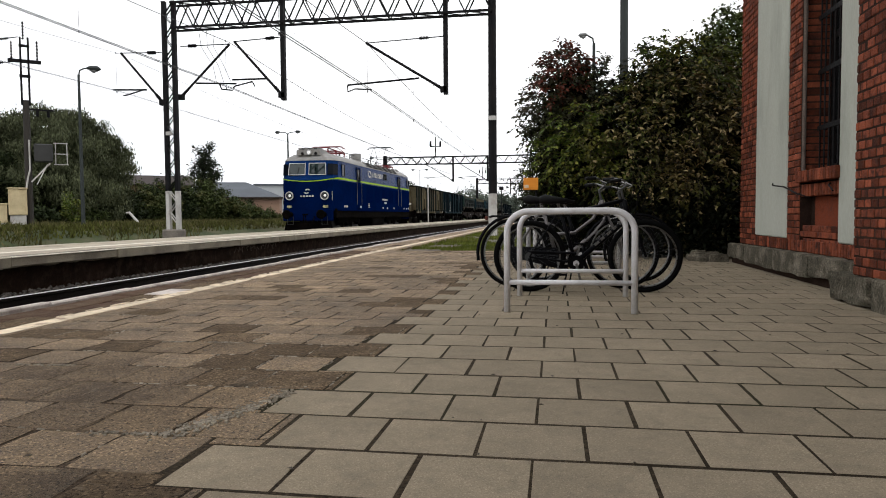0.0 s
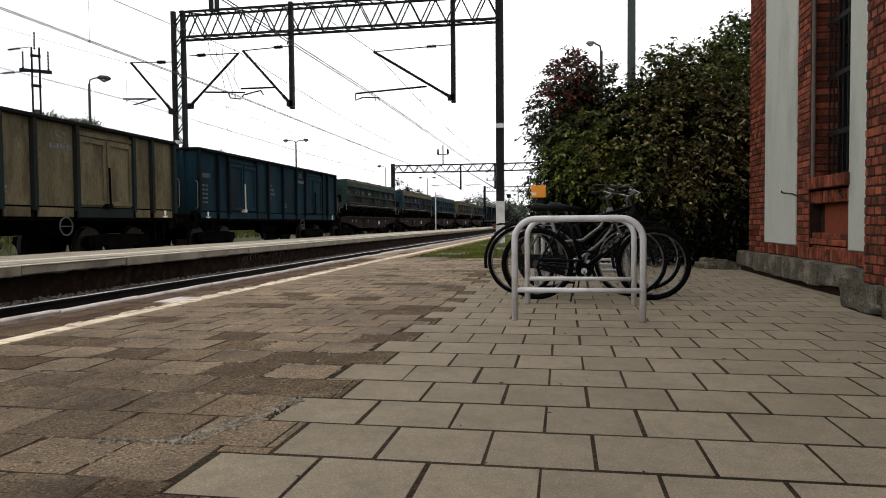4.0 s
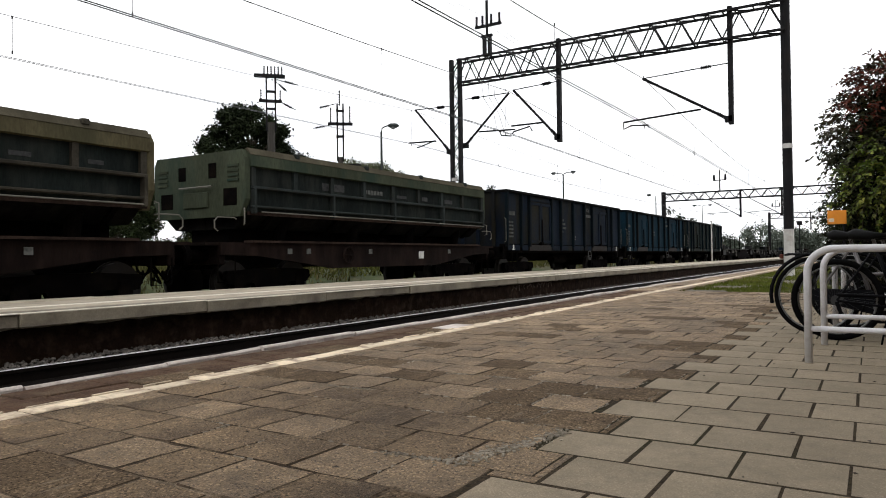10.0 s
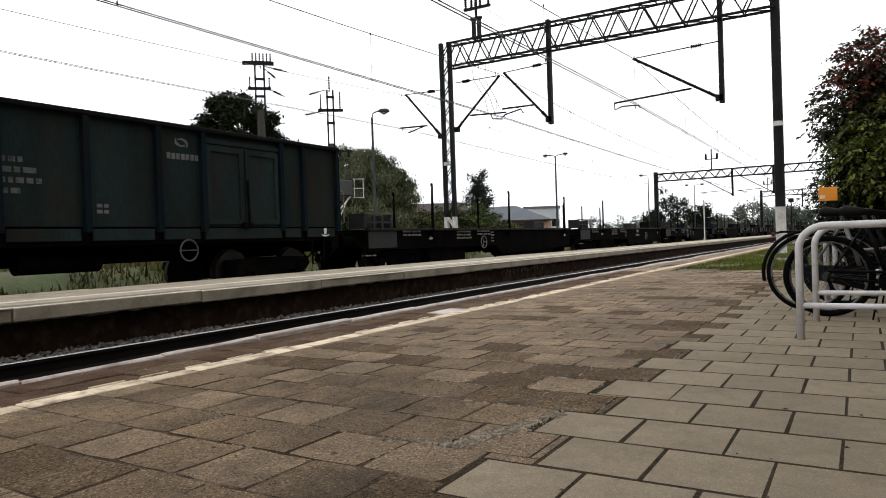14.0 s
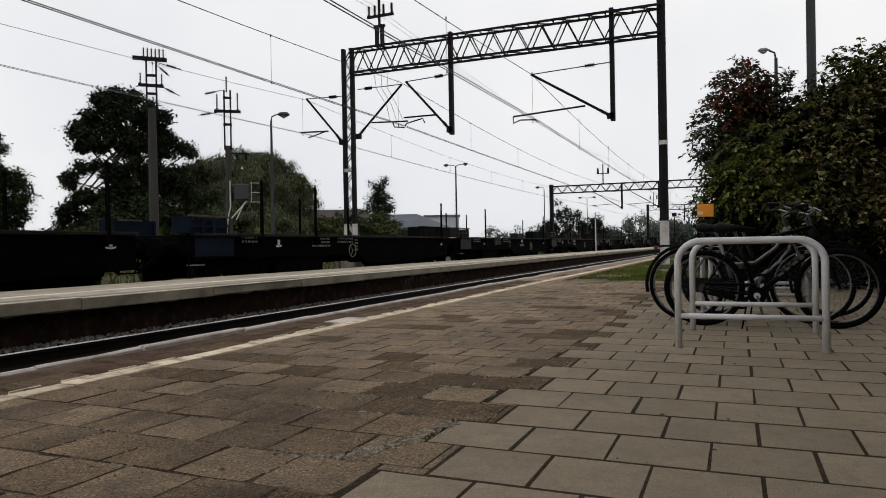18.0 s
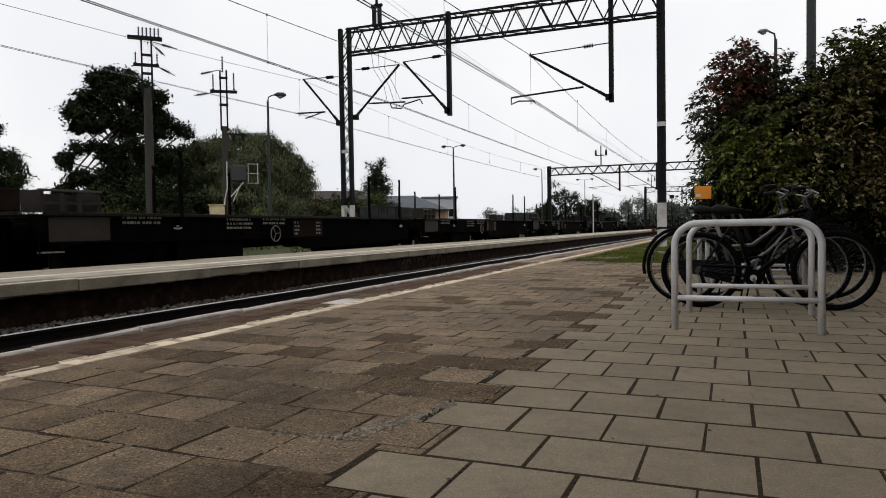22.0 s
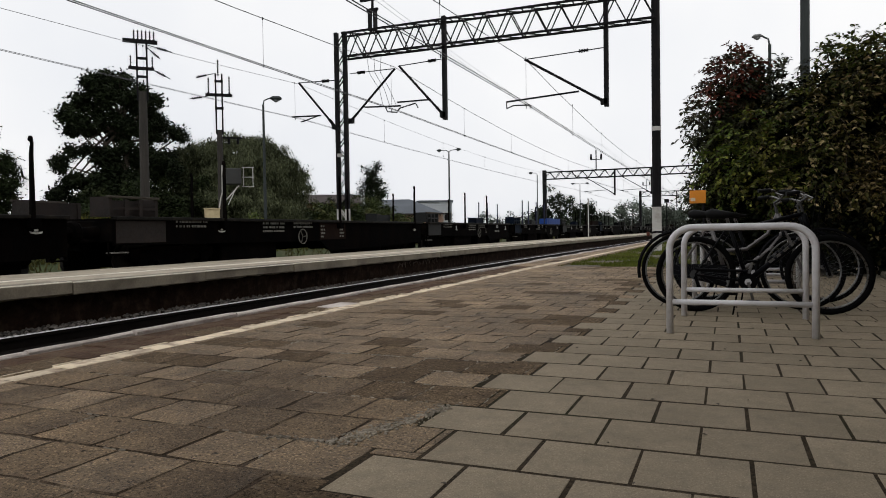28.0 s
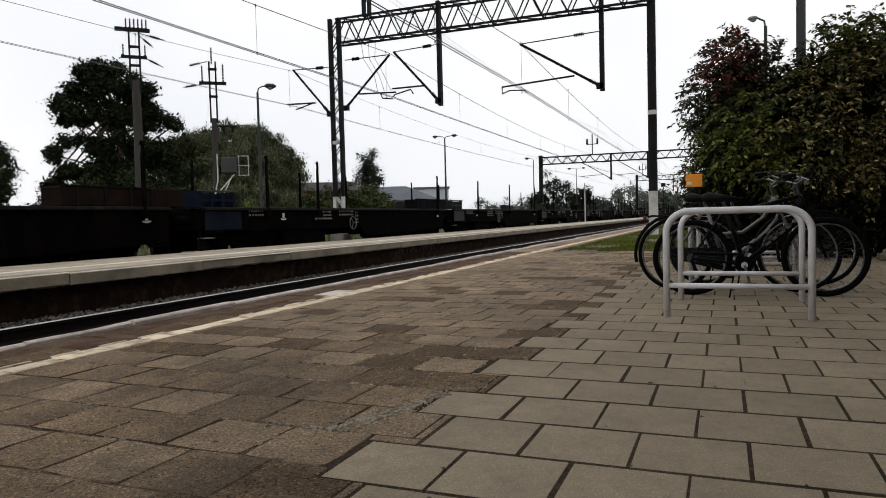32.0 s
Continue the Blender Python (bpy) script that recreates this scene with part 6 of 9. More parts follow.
# ---- bicycles ----
def bicycle(label, at, frame_m, tyre_w, r, fender, low, rack):
    b = thing("bicycle", label, "bicycle", group="parked bicycles", at=at)
    base = 1.06
    hubs = ((0, 0, r), (base, 0, r))
    bb = (0.43, 0, r - 0.06)
    seat = (0.285, 0, r + 0.42)
    head_lo, head_hi = (base - 0.15, 0, r + 0.36), (base - 0.20, 0, r + 0.52)
    fm = Mesh()
    fm.cyl(bb, seat, 0.018, n=8)
    if low:
        fm.tube([bb, (0.6, 0, r + 0.03), (0.8, 0, r + 0.2), head_lo], 0.021, 8)
        fm.tube([(0.36, 0, r + 0.18), (0.6, 0, r + 0.2), (0.78, 0, r + 0.34), head_hi], 0.016, 8)
    else:
        fm.cyl(bb, head_lo, 0.024, n=8)
        fm.cyl((0.30, 0, r + 0.38), head_hi, 0.019, n=8)
    fm.cyl(head_lo, head_hi, 0.025, n=8)
    part("frame", fm, frame_m, b, smooth=True)
    for s in (-0.055, 0.055):
        part("chain_stay", Mesh().cyl((0, s, r), (0.43, s * 0.6, r - 0.06), 0.011, n=6), frame_m, b)
        part("seat_stay", Mesh().cyl((0, s, r), (0.27, s * 0.4, r + 0.42), 0.009, n=6), frame_m, b)
    for s in (-0.05, 0.05):
        part("fork_blade", Mesh().tube([(base, s, r), (base - 0.07, s, r + 0.2), (base - 0.14, s * 0.8, r + 0.36)], 0.013, 6), frame_m, b)
    for hx, _, hz in hubs:
        w = part("wheel", Mesh().ring((hx, 0, hz), "y", r - tyre_w, tyre_w, n=40, k=8), M_TYRE, b, "black tyre", smooth=True)
        part("rim", Mesh().ring((hx, 0, hz), "y", r - tyre_w * 2.1, 0.011, n=40, k=6), M_CHROME, w, smooth=True)
        sp_ = Mesh()
        for i in range(24):
            a = 2 * math.pi * i / 24
            sp_.cyl((hx + 0.02 * math.cos(a + 1.2), 0.02 * (-1) ** i, hz + 0.02 * math.sin(a + 1.2)), (hx + (r - tyre_w * 2.2) * math.cos(a), 0, hz + (r - tyre_w * 2.2) * math.sin(a)), 0.0011, n=3, caps=False)
        part("spokes", sp_, M_SPOKE, w)
        part("hub", Mesh().cyl((hx, -0.045, hz), (hx, 0.045, hz), 0.022, n=10), M_CHROME, w)
        if fender:
            pts = [(hx + (r + 0.025) * math.cos(a), 0, hz + (r + 0.025) * math.sin(a)) for a in [math.pi * (0.12 + 0.95 * i / 14) + (0.0 if hx == 0 else 0.25) for i in range(15)]]
            part("mudguard", Mesh().tube(pts, 0.018, 6), M_BIKE_BLACK, b)
    part("seat_post", Mesh().cyl(seat, (0.26, 0, r + 0.50), 0.014, n=8), M_CHROME, b)
    sad = Mesh().tube([(0.09, 0, r + 0.53), (0.14, 0, r + 0.535), (0.24, 0, r + 0.525), (0.37, 0, r + 0.52)], [0.03, 0.05, 0.035, 0.015], 10)
    part("saddle", sad, M_SADDLE, b, "black saddle", smooth=True)
    part("stem", Mesh().tube([head_hi, (base - 0.225, 0, r + 0.62), (base - 0.17, 0, r + 0.66)], 0.012, 8), M_SPOKE, b)
    hb = part("handlebar", Mesh().tube([(base - 0.34, -0.29, r + 0.70), (base - 0.24, -0.25, r + 0.71), (base - 0.17, -0.1, r + 0.665), (base - 0.17, 0.1, r + 0.665), (base - 0.24, 0.25, r + 0.71), (base - 0.34, 0.29, r + 0.70)], 0.0095, 8), M_CHROME, b, smooth=True)
    for s in (-1, 1):
        part("grip", Mesh().cyl((base - 0.36, s * 0.295, r + 0.70), (base - 0.26, s * 0.26, r + 0.71), 0.017, n=8), M_SADDLE, hb)
        part("brake_lever", Mesh().tube([(base - 0.22, s * 0.22, r + 0.69), (base - 0.16, s * 0.26, r + 0.66), (base - 0.2, s * 0.31, r + 0.64)], 0.007, 5), M_CHROME, hb)
    part("brake_cable", Mesh().tube([(base - 0.2, 0.2, r + 0.68), (base - 0.02, 0.12, r + 0.74), (base - 0.08, 0.03, r + 0.5), (base - 0.1, 0.02, r + 0.3)], 0.004, 5), M_TYRE, b)
    ch = part("chainwheel", Mesh().cyl((0.43, -0.052, r - 0.06), (0.43, -0.047, r - 0.06), 0.075, n=24).cyl((0.43, -0.06, r - 0.06), (0.43, -0.04, r - 0.06), 0.03, n=12), M_TYRE, b)
    for s, dz in ((-1, -0.16), (1, 0.16)):
        part("crank", Mesh().beam((0.43, s * 0.07, r - 0.06), (0.47, s * 0.075, r - 0.06 + dz), 0.012, 0.022), M_CHROME, ch)
        part("pedal", Mesh().box(0.42, 0.52, s * 0.08 - (0.07 if s < 0 else 0), s * 0.08 + (0.07 if s > 0 else 0), r - 0.07 + dz, r - 0.05 + dz, 0.004), M_TYRE, ch)
    part("chain", Mesh().tube([(0.43, -0.05, r + 0.03), (0.0, -0.05, r + 0.035), (-0.035, -0.05, r), (0.0, -0.05, r - 0.04), (0.43, -0.05, r - 0.15)], 0.005, 5), M_TYRE, b)
    part("kickstand", Mesh().cyl((0.36, -0.05, r - 0.06), (0.30, -0.2, 0.0), 0.008, n=6), M_TYRE, b)
    part("bottom_bracket", Mesh().cyl((0.43, -0.05, r - 0.06), (0.43, 0.05, r - 0.06), 0.024, n=10), M_CHROME, b)
    part("crank_cap", Mesh().cyl((0.43, -0.066, r - 0.06), (0.43, -0.056, r - 0.06), 0.028, n=12), M_RACK, ch, "bright crank cap")
    part("chain_guard", Mesh().tube([(0.43, -0.058, r + 0.035), (0.2, -0.058, r + 0.045), (0.0, -0.058, r + 0.05)], 0.012, 6), M_BIKE_BLACK, b)
    part("rear_derailleur", Mesh().beam((0.0, -0.06, r - 0.01), (0.03, -0.065, r - 0.11), 0.012, 0.03).cyl((0.03, -0.07, r - 0.11), (0.03, -0.055, r - 0.11), 0.022, n=10), M_BIKE_BLACK, b)
    part("sprocket", Mesh().cyl((0, -0.055, r), (0, -0.03, r), 0.045, 0.03, n=16), M_SPOKE, b)
    part("brake_caliper", Mesh().box(base - 0.165, base - 0.12, -0.05, 0.05, r + 0.31, r + 0.36, 0.01), M_BIKE_BLACK, b)
    part("gear_cable", Mesh().tube([(base - 0.2, -0.2, r + 0.68), (base + 0.02, -0.1, r + 0.66), (base - 0.04, -0.03, r + 0.45), (base - 0.16, -0.03, r + 0.34)], 0.004, 5), M_TYRE, b)
    if low:
        part("head_lamp", Mesh().cyl((base - 0.09, 0, r + 0.30), (base - 0.05, 0, r + 0.30), 0.022, 0.03, n=12), M_BIKE_BLACK, b)
    if not low:
        for k, w in enumerate((0.05, 0.04, 0.05, 0.04, 0.045)):
            x = 0.60 + 0.055 * k
            part("frame_marking", Mesh().beam((x, -0.0255, r + 0.02 + (x - 0.5) * 0.875), (x + w * 0.75, -0.0255, r + 0.02 + (x + w * 0.75 - 0.5) * 0.875), 0.003, 0.022), M_CHROME, b)
        part("bottle_cage", Mesh().tube([(0.36, -0.03, r + 0.08), (0.40, -0.05, r + 0.12), (0.36, -0.05, r + 0.26), (0.33, -0.03, r + 0.22)], 0.005, 5), M_BIKE_BLACK, b)
    if low:
        part("chain_case", Mesh().prism([(-0.04, r + 0.05), (0.45, r + 0.05), (0.51, r - 0.06), (0.45, r - 0.15), (-0.04, r - 0.05)], "y", -0.072, -0.06), M_BIKE_BLACK, b)
    if rack:
        rk = Mesh()
        for s in (-0.06, 0.06):
            rk.tube([(0.2, s, r + 0.36), (-0.22, s, r + 0.37), (-0.26, s * 0.5, r + 0.36)], 0.007, 5).cyl((0, s, r), (-0.05, s, r + 0.37), 0.006, n=5)
        for k in range(4):
            rk.cyl((0.1 - 0.1 * k, -0.06, r + 0.37), (0.1 - 0.1 * k, 0.06, r + 0.37), 0.006, n=5)
        part("luggage_rack", rk, M_BIKE_BLACK, b)
        part("rear_light", Mesh().box(-0.30, -0.27, -0.03, 0.03, r + 0.33, r + 0.37, 0.006), M_LEAF_RED, b)
    return b


bicycle("black mountain bicycle with knobbly tyres leaning on the stand", pose(-0.28, 6.62, 0, 4, 0, 1.5), M_BIKE_BLACK, 0.026, 0.34, False, False, False)
bicycle("silver and black city bicycle with mudguards and a luggage rack", pose(-0.45, 7.02, 0, -4, 0, -2), M_BIKE_SILVER, 0.02, 0.35, True, True, True)
bicycle("dark city bicycle with mudguards standing behind the others", pose(-0.20, 7.62, 0, -5, 0, 3), M_BIKE_BLACK, 0.02, 0.35, True, False, True)

# ---- houses behind the meadow ----
def house(label, at, w, d, h, roof_h, wall_m, roof_m, windows, flat=False, hip=0.0):
    b = thing("house", label, "house", at=at)
    part("wall", Mesh().box(-w / 2, w / 2, -d / 2, d / 2, -0.5, h), wall_m, b)
    if flat:
        part("roof", Mesh().box(-w / 2 - 0.15, w / 2 + 0.15, -d / 2 - 0.15, d / 2 + 0.15, h, h + roof_h), roof_m, b)
    else:
        X, Y = w / 2 + 0.4, d / 2 + 0.5
        part("roof", Mesh().add([(-X, -Y, h), (X, -Y, h), (X, Y, h), (-X, Y, h), (-X + hip, 0, h + roof_h), (X - hip, 0, h + roof_h)],
                                [(0, 1, 5, 4), (2, 3, 4, 5), (1, 2, 5), (3, 0, 4), (3, 2, 1, 0)]), roof_m, b)
        part("eaves_board", Mesh().box(-X, X, -Y - 0.03, -Y, h - 0.12, h + 0.02), M_FARROOF_R, b)
    for i in range(windows):
        x = -w / 2 + w * (i + 0.5) / windows
        wn_ = part("window", Mesh().box(x - 0.55, x + 0.55, -d / 2 - 0.04, -d / 2 + 0.05, h * 0.45, h * 0.45 + 1.2), M_WHITE, b)
        part("pane", Mesh().box(x - 0.48, x + 0.48, -d / 2 - 0.05, -d / 2 - 0.035, h * 0.45 + 0.08, h * 0.45 + 1.1), M_WINDOW_DARK, wn_)
    return b


house("low pinkish building with a grey slate hipped roof", pose(-36.6, 73.5, 0.1, 0, 0, 20), 11.5, 7, 2.75, 1.8, M_FARWALL, M_FARROOF, 0, hip=4.2)
house("grey flat-roofed block with a row of windows", pose(-38.1, 89.5, 0.1, 0, 0, 23), 4.7, 6, 4.7, 0.25, M_FARWALL_G, M_FARROOF, 4, True)
house("small brown-roofed house half hidden by bushes", pose(-37.6, 60.5, 0.1, 0, 0, 38), 5.4, 6, 3.6, 1.0, M_OCHRE, M_FARROOF_R, 2)
house("low white-walled shed with a dark flat roof", pose(-53, 25, 0, 0, 0, 62), 9, 6, 3.6, 0.3, M_FARWALL_G, M_FARROOF, 0, True)


# dead branch lying in the meadow
solid("fallen_branch", Mesh().tube([(-20.81, 31.0, 0.94), (-20.66, 31.0, 0.99), (-20.07, 31.0, 0.37)], [0.05, 0.06, 0.07], 8), M_WHITE, "pale bare branch lying in the meadow grass", "branch")
# ---- the freight train ----
# Wagon space: y runs from the leading buffers (0) to the trailing ones, z = 0 on the rail heads, +x is the side that faces the station.
def S(t):
    """Metres that the train has come by t seconds: it picks up speed slowly."""
    return 12.0 * t + 0.0165 * t * t


TRAIN = []
M_BLACK = mat("near_black_underframe", (0.0024, 0.0021, 0.0020), 0.85, var=0.4, big=3, fine=30, bump=0.3, stain=(0.010, 0.0070, 0.0050), amount=0.3, spec=0.01)
M_WHEEL = mat("wheel_steel", (0.014, 0.011, 0.009), 0.7, metal=0.2, var=0.3, bump=0.2)
M_MARK = mat("white_marking", (0.5, 0.5, 0.48), 0.7, var=0.15, big=6, bump=0, stain=(0.2, 0.19, 0.17), amount=0.5, stain_scale=9)
M_MARK_DIM = mat("faded_marking", (0.092, 0.093, 0.086), 0.8, var=0.2, big=6, bump=0, stain=(0.0294, 0.0294, 0.0294), amount=0.6, stain_scale=9)
M_MARK_MID = mat("dirty_white_marking", (0.135, 0.13, 0.115), 0.75, var=0.25, big=6, bump=0, stain=(0.03, 0.027, 0.024), amount=0.6, stain_scale=9)
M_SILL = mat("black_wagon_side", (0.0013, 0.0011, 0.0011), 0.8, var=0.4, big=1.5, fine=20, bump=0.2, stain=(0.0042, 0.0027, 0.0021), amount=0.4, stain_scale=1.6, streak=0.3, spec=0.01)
M_DECK_EDGE = mat("worn_deck_edge", (0.0062, 0.0056, 0.0048), 0.75, var=0.4, big=3, fine=25, bump=0.3, stain=(0.022, 0.018, 0.013), amount=0.4, stain_scale=5, spec=0.1)
M_STAND_RIM = mat("worn_stand_rim", (0.055, 0.048, 0.038), 0.75, var=0.4, big=4, fine=25, bump=0.2, stain=(0.016, 0.012, 0.009), amount=0.5, stain_scale=4, spec=0.1)
M_MARK_FAINT = mat("worn_lettering", (0.055, 0.056, 0.050), 0.8, var=0.3, big=6, bump=0, stain=(0.012, 0.018, 0.022), amount=0.6, stain_scale=9)
M_RIM = mat("sooty_top_rail", (0.0032, 0.0034, 0.0037), 0.8, var=0.4, big=3, bump=0.3, stain=(0.010, 0.009, 0.008), amount=0.4, stain_scale=5, spec=0.05)
M_BOARD = mat("dirty_grey_board", (0.034, 0.035, 0.034), 0.85, var=0.4, big=5, bump=0.1, stain=(0.012, 0.012, 0.013), amount=0.6, stain_scale=8)
M_MARK_Y = mat("faded_yellow_marking", (0.42, 0.38, 0.2), 0.8, var=0.2, big=6, bump=0, stain=(0.08, 0.08, 0.06), amount=0.6, stain_scale=9)
M_HANDRAIL = mat("pale_handrail", (0.32, 0.31, 0.28), 0.6, var=0.2, bump=0.1)
M_HANDRAIL_DIM = mat("dirty_handrail", (0.115, 0.108, 0.09), 0.7, var=0.25, bump=0.1)
M_FRAME_BROWN = mat("rusty_brown_frame", (0.0072, 0.0044, 0.0037), 0.85, var=0.4, big=2, fine=30, bump=0.4, stain=(0.019, 0.0115, 0.0090), amount=0.45, stain_scale=2, streak=0.3, spec=0.05)
M_FLANGE = mat("dusty_frame_flange", (0.030, 0.020, 0.016), 0.9, var=0.4, big=2, fine=30, bump=0.3, stain=(0.012, 0.008, 0.007), amount=0.5, stain_scale=3, spec=0.03)
M_HOPPER = mat("near_black_hopper", (0.0040, 0.0038, 0.0036), 0.9, var=0.5, big=2, fine=25, bump=0.4, stain=(0.016, 0.014, 0.011), amount=0.35, stain_scale=3, streak=0.3, spec=0.02)


def bogie(parent, y, r=0.46, base=1.8, axles=2, frame_h=0.55):
    b = part("bogie", Mesh(), M_BLACK, parent, at=pose(0, y, 0))
    half = base * (axles - 1) / 2
    fm = Mesh()
    for sx in (-1, 1):
        fm.prism([(-half - 0.35, frame_h), (-half - 0.3, frame_h + 0.16), (-0.45, frame_h + 0.2), (0.45, frame_h + 0.2), (half + 0.3, frame_h + 0.16), (half + 0.35, frame_h),
                  (half + 0.2, frame_h - 0.12), (0.5, frame_h - 0.1), (0.4, frame_h - 0.28), (-0.4, frame_h - 0.28), (-0.5, frame_h - 0.1), (-half - 0.2, frame_h - 0.12)],
                 "x", sx * 0.98 - 0.07, sx * 0.98 + 0.07)
    fm.box(-0.9, 0.9, -0.25, 0.25, frame_h - 0.05, frame_h + 0.2)
    b.data = fm.data("bogie", M_BLACK)
    for i in range(axles):
        wy = -half + base * i
        for sx in (-1, 1):
            wm = Mesh().cyl((sx * 0.70, wy, r), (sx * 0.83, wy, r), r, r, n=22)
            wm.cyl((sx * 0.69, wy, r), (sx * 0.72, wy, r), r + 0.03, r + 0.03, n=22)
            wm.cyl((sx * 0.83, wy, r), (sx * 0.93, wy, r), 0.12, 0.10, n=10)
            part("wheel", wm, M_WHEEL, b)
            part("axle_box", Mesh().box(sx * 0.98 - 0.11, sx * 0.98 + 0.11, wy - 0.14, wy + 0.14, r - 0.14, r + 0.16, 0.03), M_BLACK, b)
            for dy in (-0.24, 0.24):
                if sx > 0:
                    part("spring", Mesh().cyl((sx * 0.98, wy + dy, r - 0.02), (sx * 0.98, wy + dy, r + 0.2), 0.07, n=8), M_BLACK, b)
    return b


def buffers(parent, length, z=1.05):
    for e, s in ((0, 1), (length, -1)):
        for x in (-0.88, 0.88):
            b = part("buffer", Mesh().cyl((x, e + s * 0.09, z), (x, e + s * 0.62, z), 0.10, 0.13, n=12), M_BLACK, parent)
            part("buffer_head", Mesh().cyl((x, e, z), (x, e + s * 0.06, z), 0.20, 0.235, n=18).cyl((x, e + s * 0.06, z), (x, e + s * 0.09, z), 0.235, 0.20, n=18), M_BLACK, b)
        part("coupling", Mesh().cyl((0, e - s * 0.05, z - 0.02), (0, e + s * 0.7, z), 0.035, n=8).ring((0, e + s * 0.2, z - 0.2), "x", 0.17, 0.025, n=14, k=6), M_BLACK, parent)
        hose = Mesh().tube([(0.4, e + s * 0.5, z - 0.1), (0.42, e + s * 0.25, z - 0.35), (0.3, e + s * 0.05, z - 0.55), (0.25, e + s * 0.2, z - 0.45)], 0.028, 6)
        part("brake_hose", hose, M_BLACK, parent)


def bars(name, parent, x, y0, z0, widths, h, material, gap=0.05, lines=1, lead=0.12):
    """Plain bars that stand for small lettering on the station-facing side."""
    for l in range(lines):
        y = y0
        m = Mesh()
        for w in widths:
            m.box(x, x + 0.006, y, y + w, z0 - l * lead, z0 - l * lead + h)
            y += w + gap
        part(name, m, material, parent)["kind"] = "stuff"


def emblem(parent, x, y, z, r, material):
    """A plain swirl of two crescents."""
    for s in (-1, 1):
        pts = []
        for i in range(13):
            a = math.pi * (0.15 + 1.0 * i / 12) + (0 if s > 0 else math.pi)
            a += math.pi * 0.62
            pts.append((y - s * 0.12 * r + math.cos(a) * r * 1.15, z + s * 0.16 * r + math.sin(a) * r * 0.85))
        for i in range(12, -1, -1):
            a = math.pi * (0.15 + 1.0 * i / 12) + (0 if s > 0 else math.pi)
            k = 0.5 + 0.35 * abs(i - 6) / 6
            a += math.pi * 0.62
            pts.append((y - s * 0.12 * r + math.cos(a) * r * 1.15 * k, z + s * 0.16 * r + math.sin(a) * r * 0.85 * k))
        part("emblem", Mesh().prism(pts, "x", x, x + 0.006), material, parent)


# -- locomotive --
def locomotive():
    L = 19.24
    blue = mat("loco_dark_blue", (0.0006, 0.0066, 0.044), 0.45, var=0.12, big=0.8, fine=20, bump=0.02, stain=(0.0006, 0.0045, 0.028), amount=0.4, stain_scale=1.2, spec=0.0)
    # upper blue is brightened in colour for the sky its tilted side reflects
    blue_sky_lit = mat("loco_sky_lit_blue", (0.0016, 0.0225, 0.108), 0.3, var=0.1, big=0.8, fine=20, bump=0.02, stain=(0.0010, 0.0125, 0.055), amount=0.3, stain_scale=1.2, spec=0.035)
    lime = mat("lime_stripe", (0.26, 0.44, 0.012), 0.45, var=0.08, bump=0, spec=0.05)
    panel_m = mat("loco_panel_blue", (0.0005, 0.0050, 0.036), 0.5, var=0.12, big=0.8, fine=20, bump=0.02, spec=0.0)
    lit = bpy.data.materials.new("lit_lens")
    lit.use_nodes = True
    lit.node_tree.nodes["Principled BSDF"].inputs["Emission Color"].default_value = (1.0, 0.97, 0.9, 1)
    lit.node_tree.nodes["Principled BSDF"].inputs["Emission Strength"].default_value = 0.45
    roofm = mat("grey_roof_paint", (0.24, 0.235, 0.225), 0.6, var=0.15, big=1, fine=20, bump=0.1, stain=(0.15, 0.13, 0.11), amount=0.4)
    red = mat("red_pantograph", (0.13, 0.007, 0.010), 0.5, var=0.2, bump=0.1)
    glass = glass_mat("cab_glass", (0.016, 0.026, 0.026), 0.03, 0.6)
    side_glass = glass_mat("dark_cab_glass", (0.004, 0.006, 0.010), 0.05, 0.08)
    frame_m = mat("silver_window_frame", (0.5, 0.5, 0.5), 0.4, metal=0.6, var=0.05, bump=0)
    loco = thing("locomotive", "dark blue electric locomotive with a lime green stripe and grey roof", "locomotive")
    half = [(-0.0, 0.60), (0.35, 0.605), (0.70, 0.62), (1.02, 0.65), (1.30, 0.80), (1.46, 1.12), (1.50, 1.6)]

    def outline(dy=0.0, inset=0.0):
        right = [(x - (inset if x > 0.5 else 0), y + dy) for x, y in half]
        loop = right + [(x, L - y) for x, y in right[::-1]]
        left = [(-x, y) for x, y in loop[::-1]]
        return [p for p in loop] + left[1:-1]

    def band(name, levels, material, parent=loco, label="", cap=False, dip=0.0):
        m = Mesh()
        rings = []
        for z, dy, inset in levels:
            o = outline(dy, inset)
            rings.append([len(m.v) + i for i in range(len(o))])
            m.v += [(x, y, z - (dip * max(0.0, 1 - (x / 1.35) ** 2) + (0.05 if z > 2.85 else 0) if dip and not 1.0 < y < L - 1.0 else 0)) for x, y in o]
        for r0, r1 in zip(rings, rings[1:]):
            n = len(r0)
            m.f += [(r0[i], r0[(i + 1) % n], r1[(i + 1) % n], r1[i]) for i in range(n)]
        if cap:
            m.f.append(tuple(rings[-1]))
        return part(name, m, material, parent, label)

    band("lower_body", [(1.22, 0.06, 0.02), (1.28, 0.02, 0), (2.76, 0.0, 0)], blue, label="dark blue lower body side")
    band("stripe", [(2.81, -0.008, -0.008), (2.905, -0.008, -0.008)], lime, label="lime green waist stripe", dip=0.13)
    band("upper_body", [(2.76, 0.0, 0), (3.75, 0.16, 0.05)], blue_sky_lit, label="blue upper body side, brightened for reflected sky")
    band("roof", [(3.75, 0.15, 0.03), (3.90, 0.22, 0.12), (4.08, 0.45, 0.38), (4.18, 0.8, 0.75), (4.2, 1.4, 1.0)], roofm, label="dirty grey roof", cap=True)
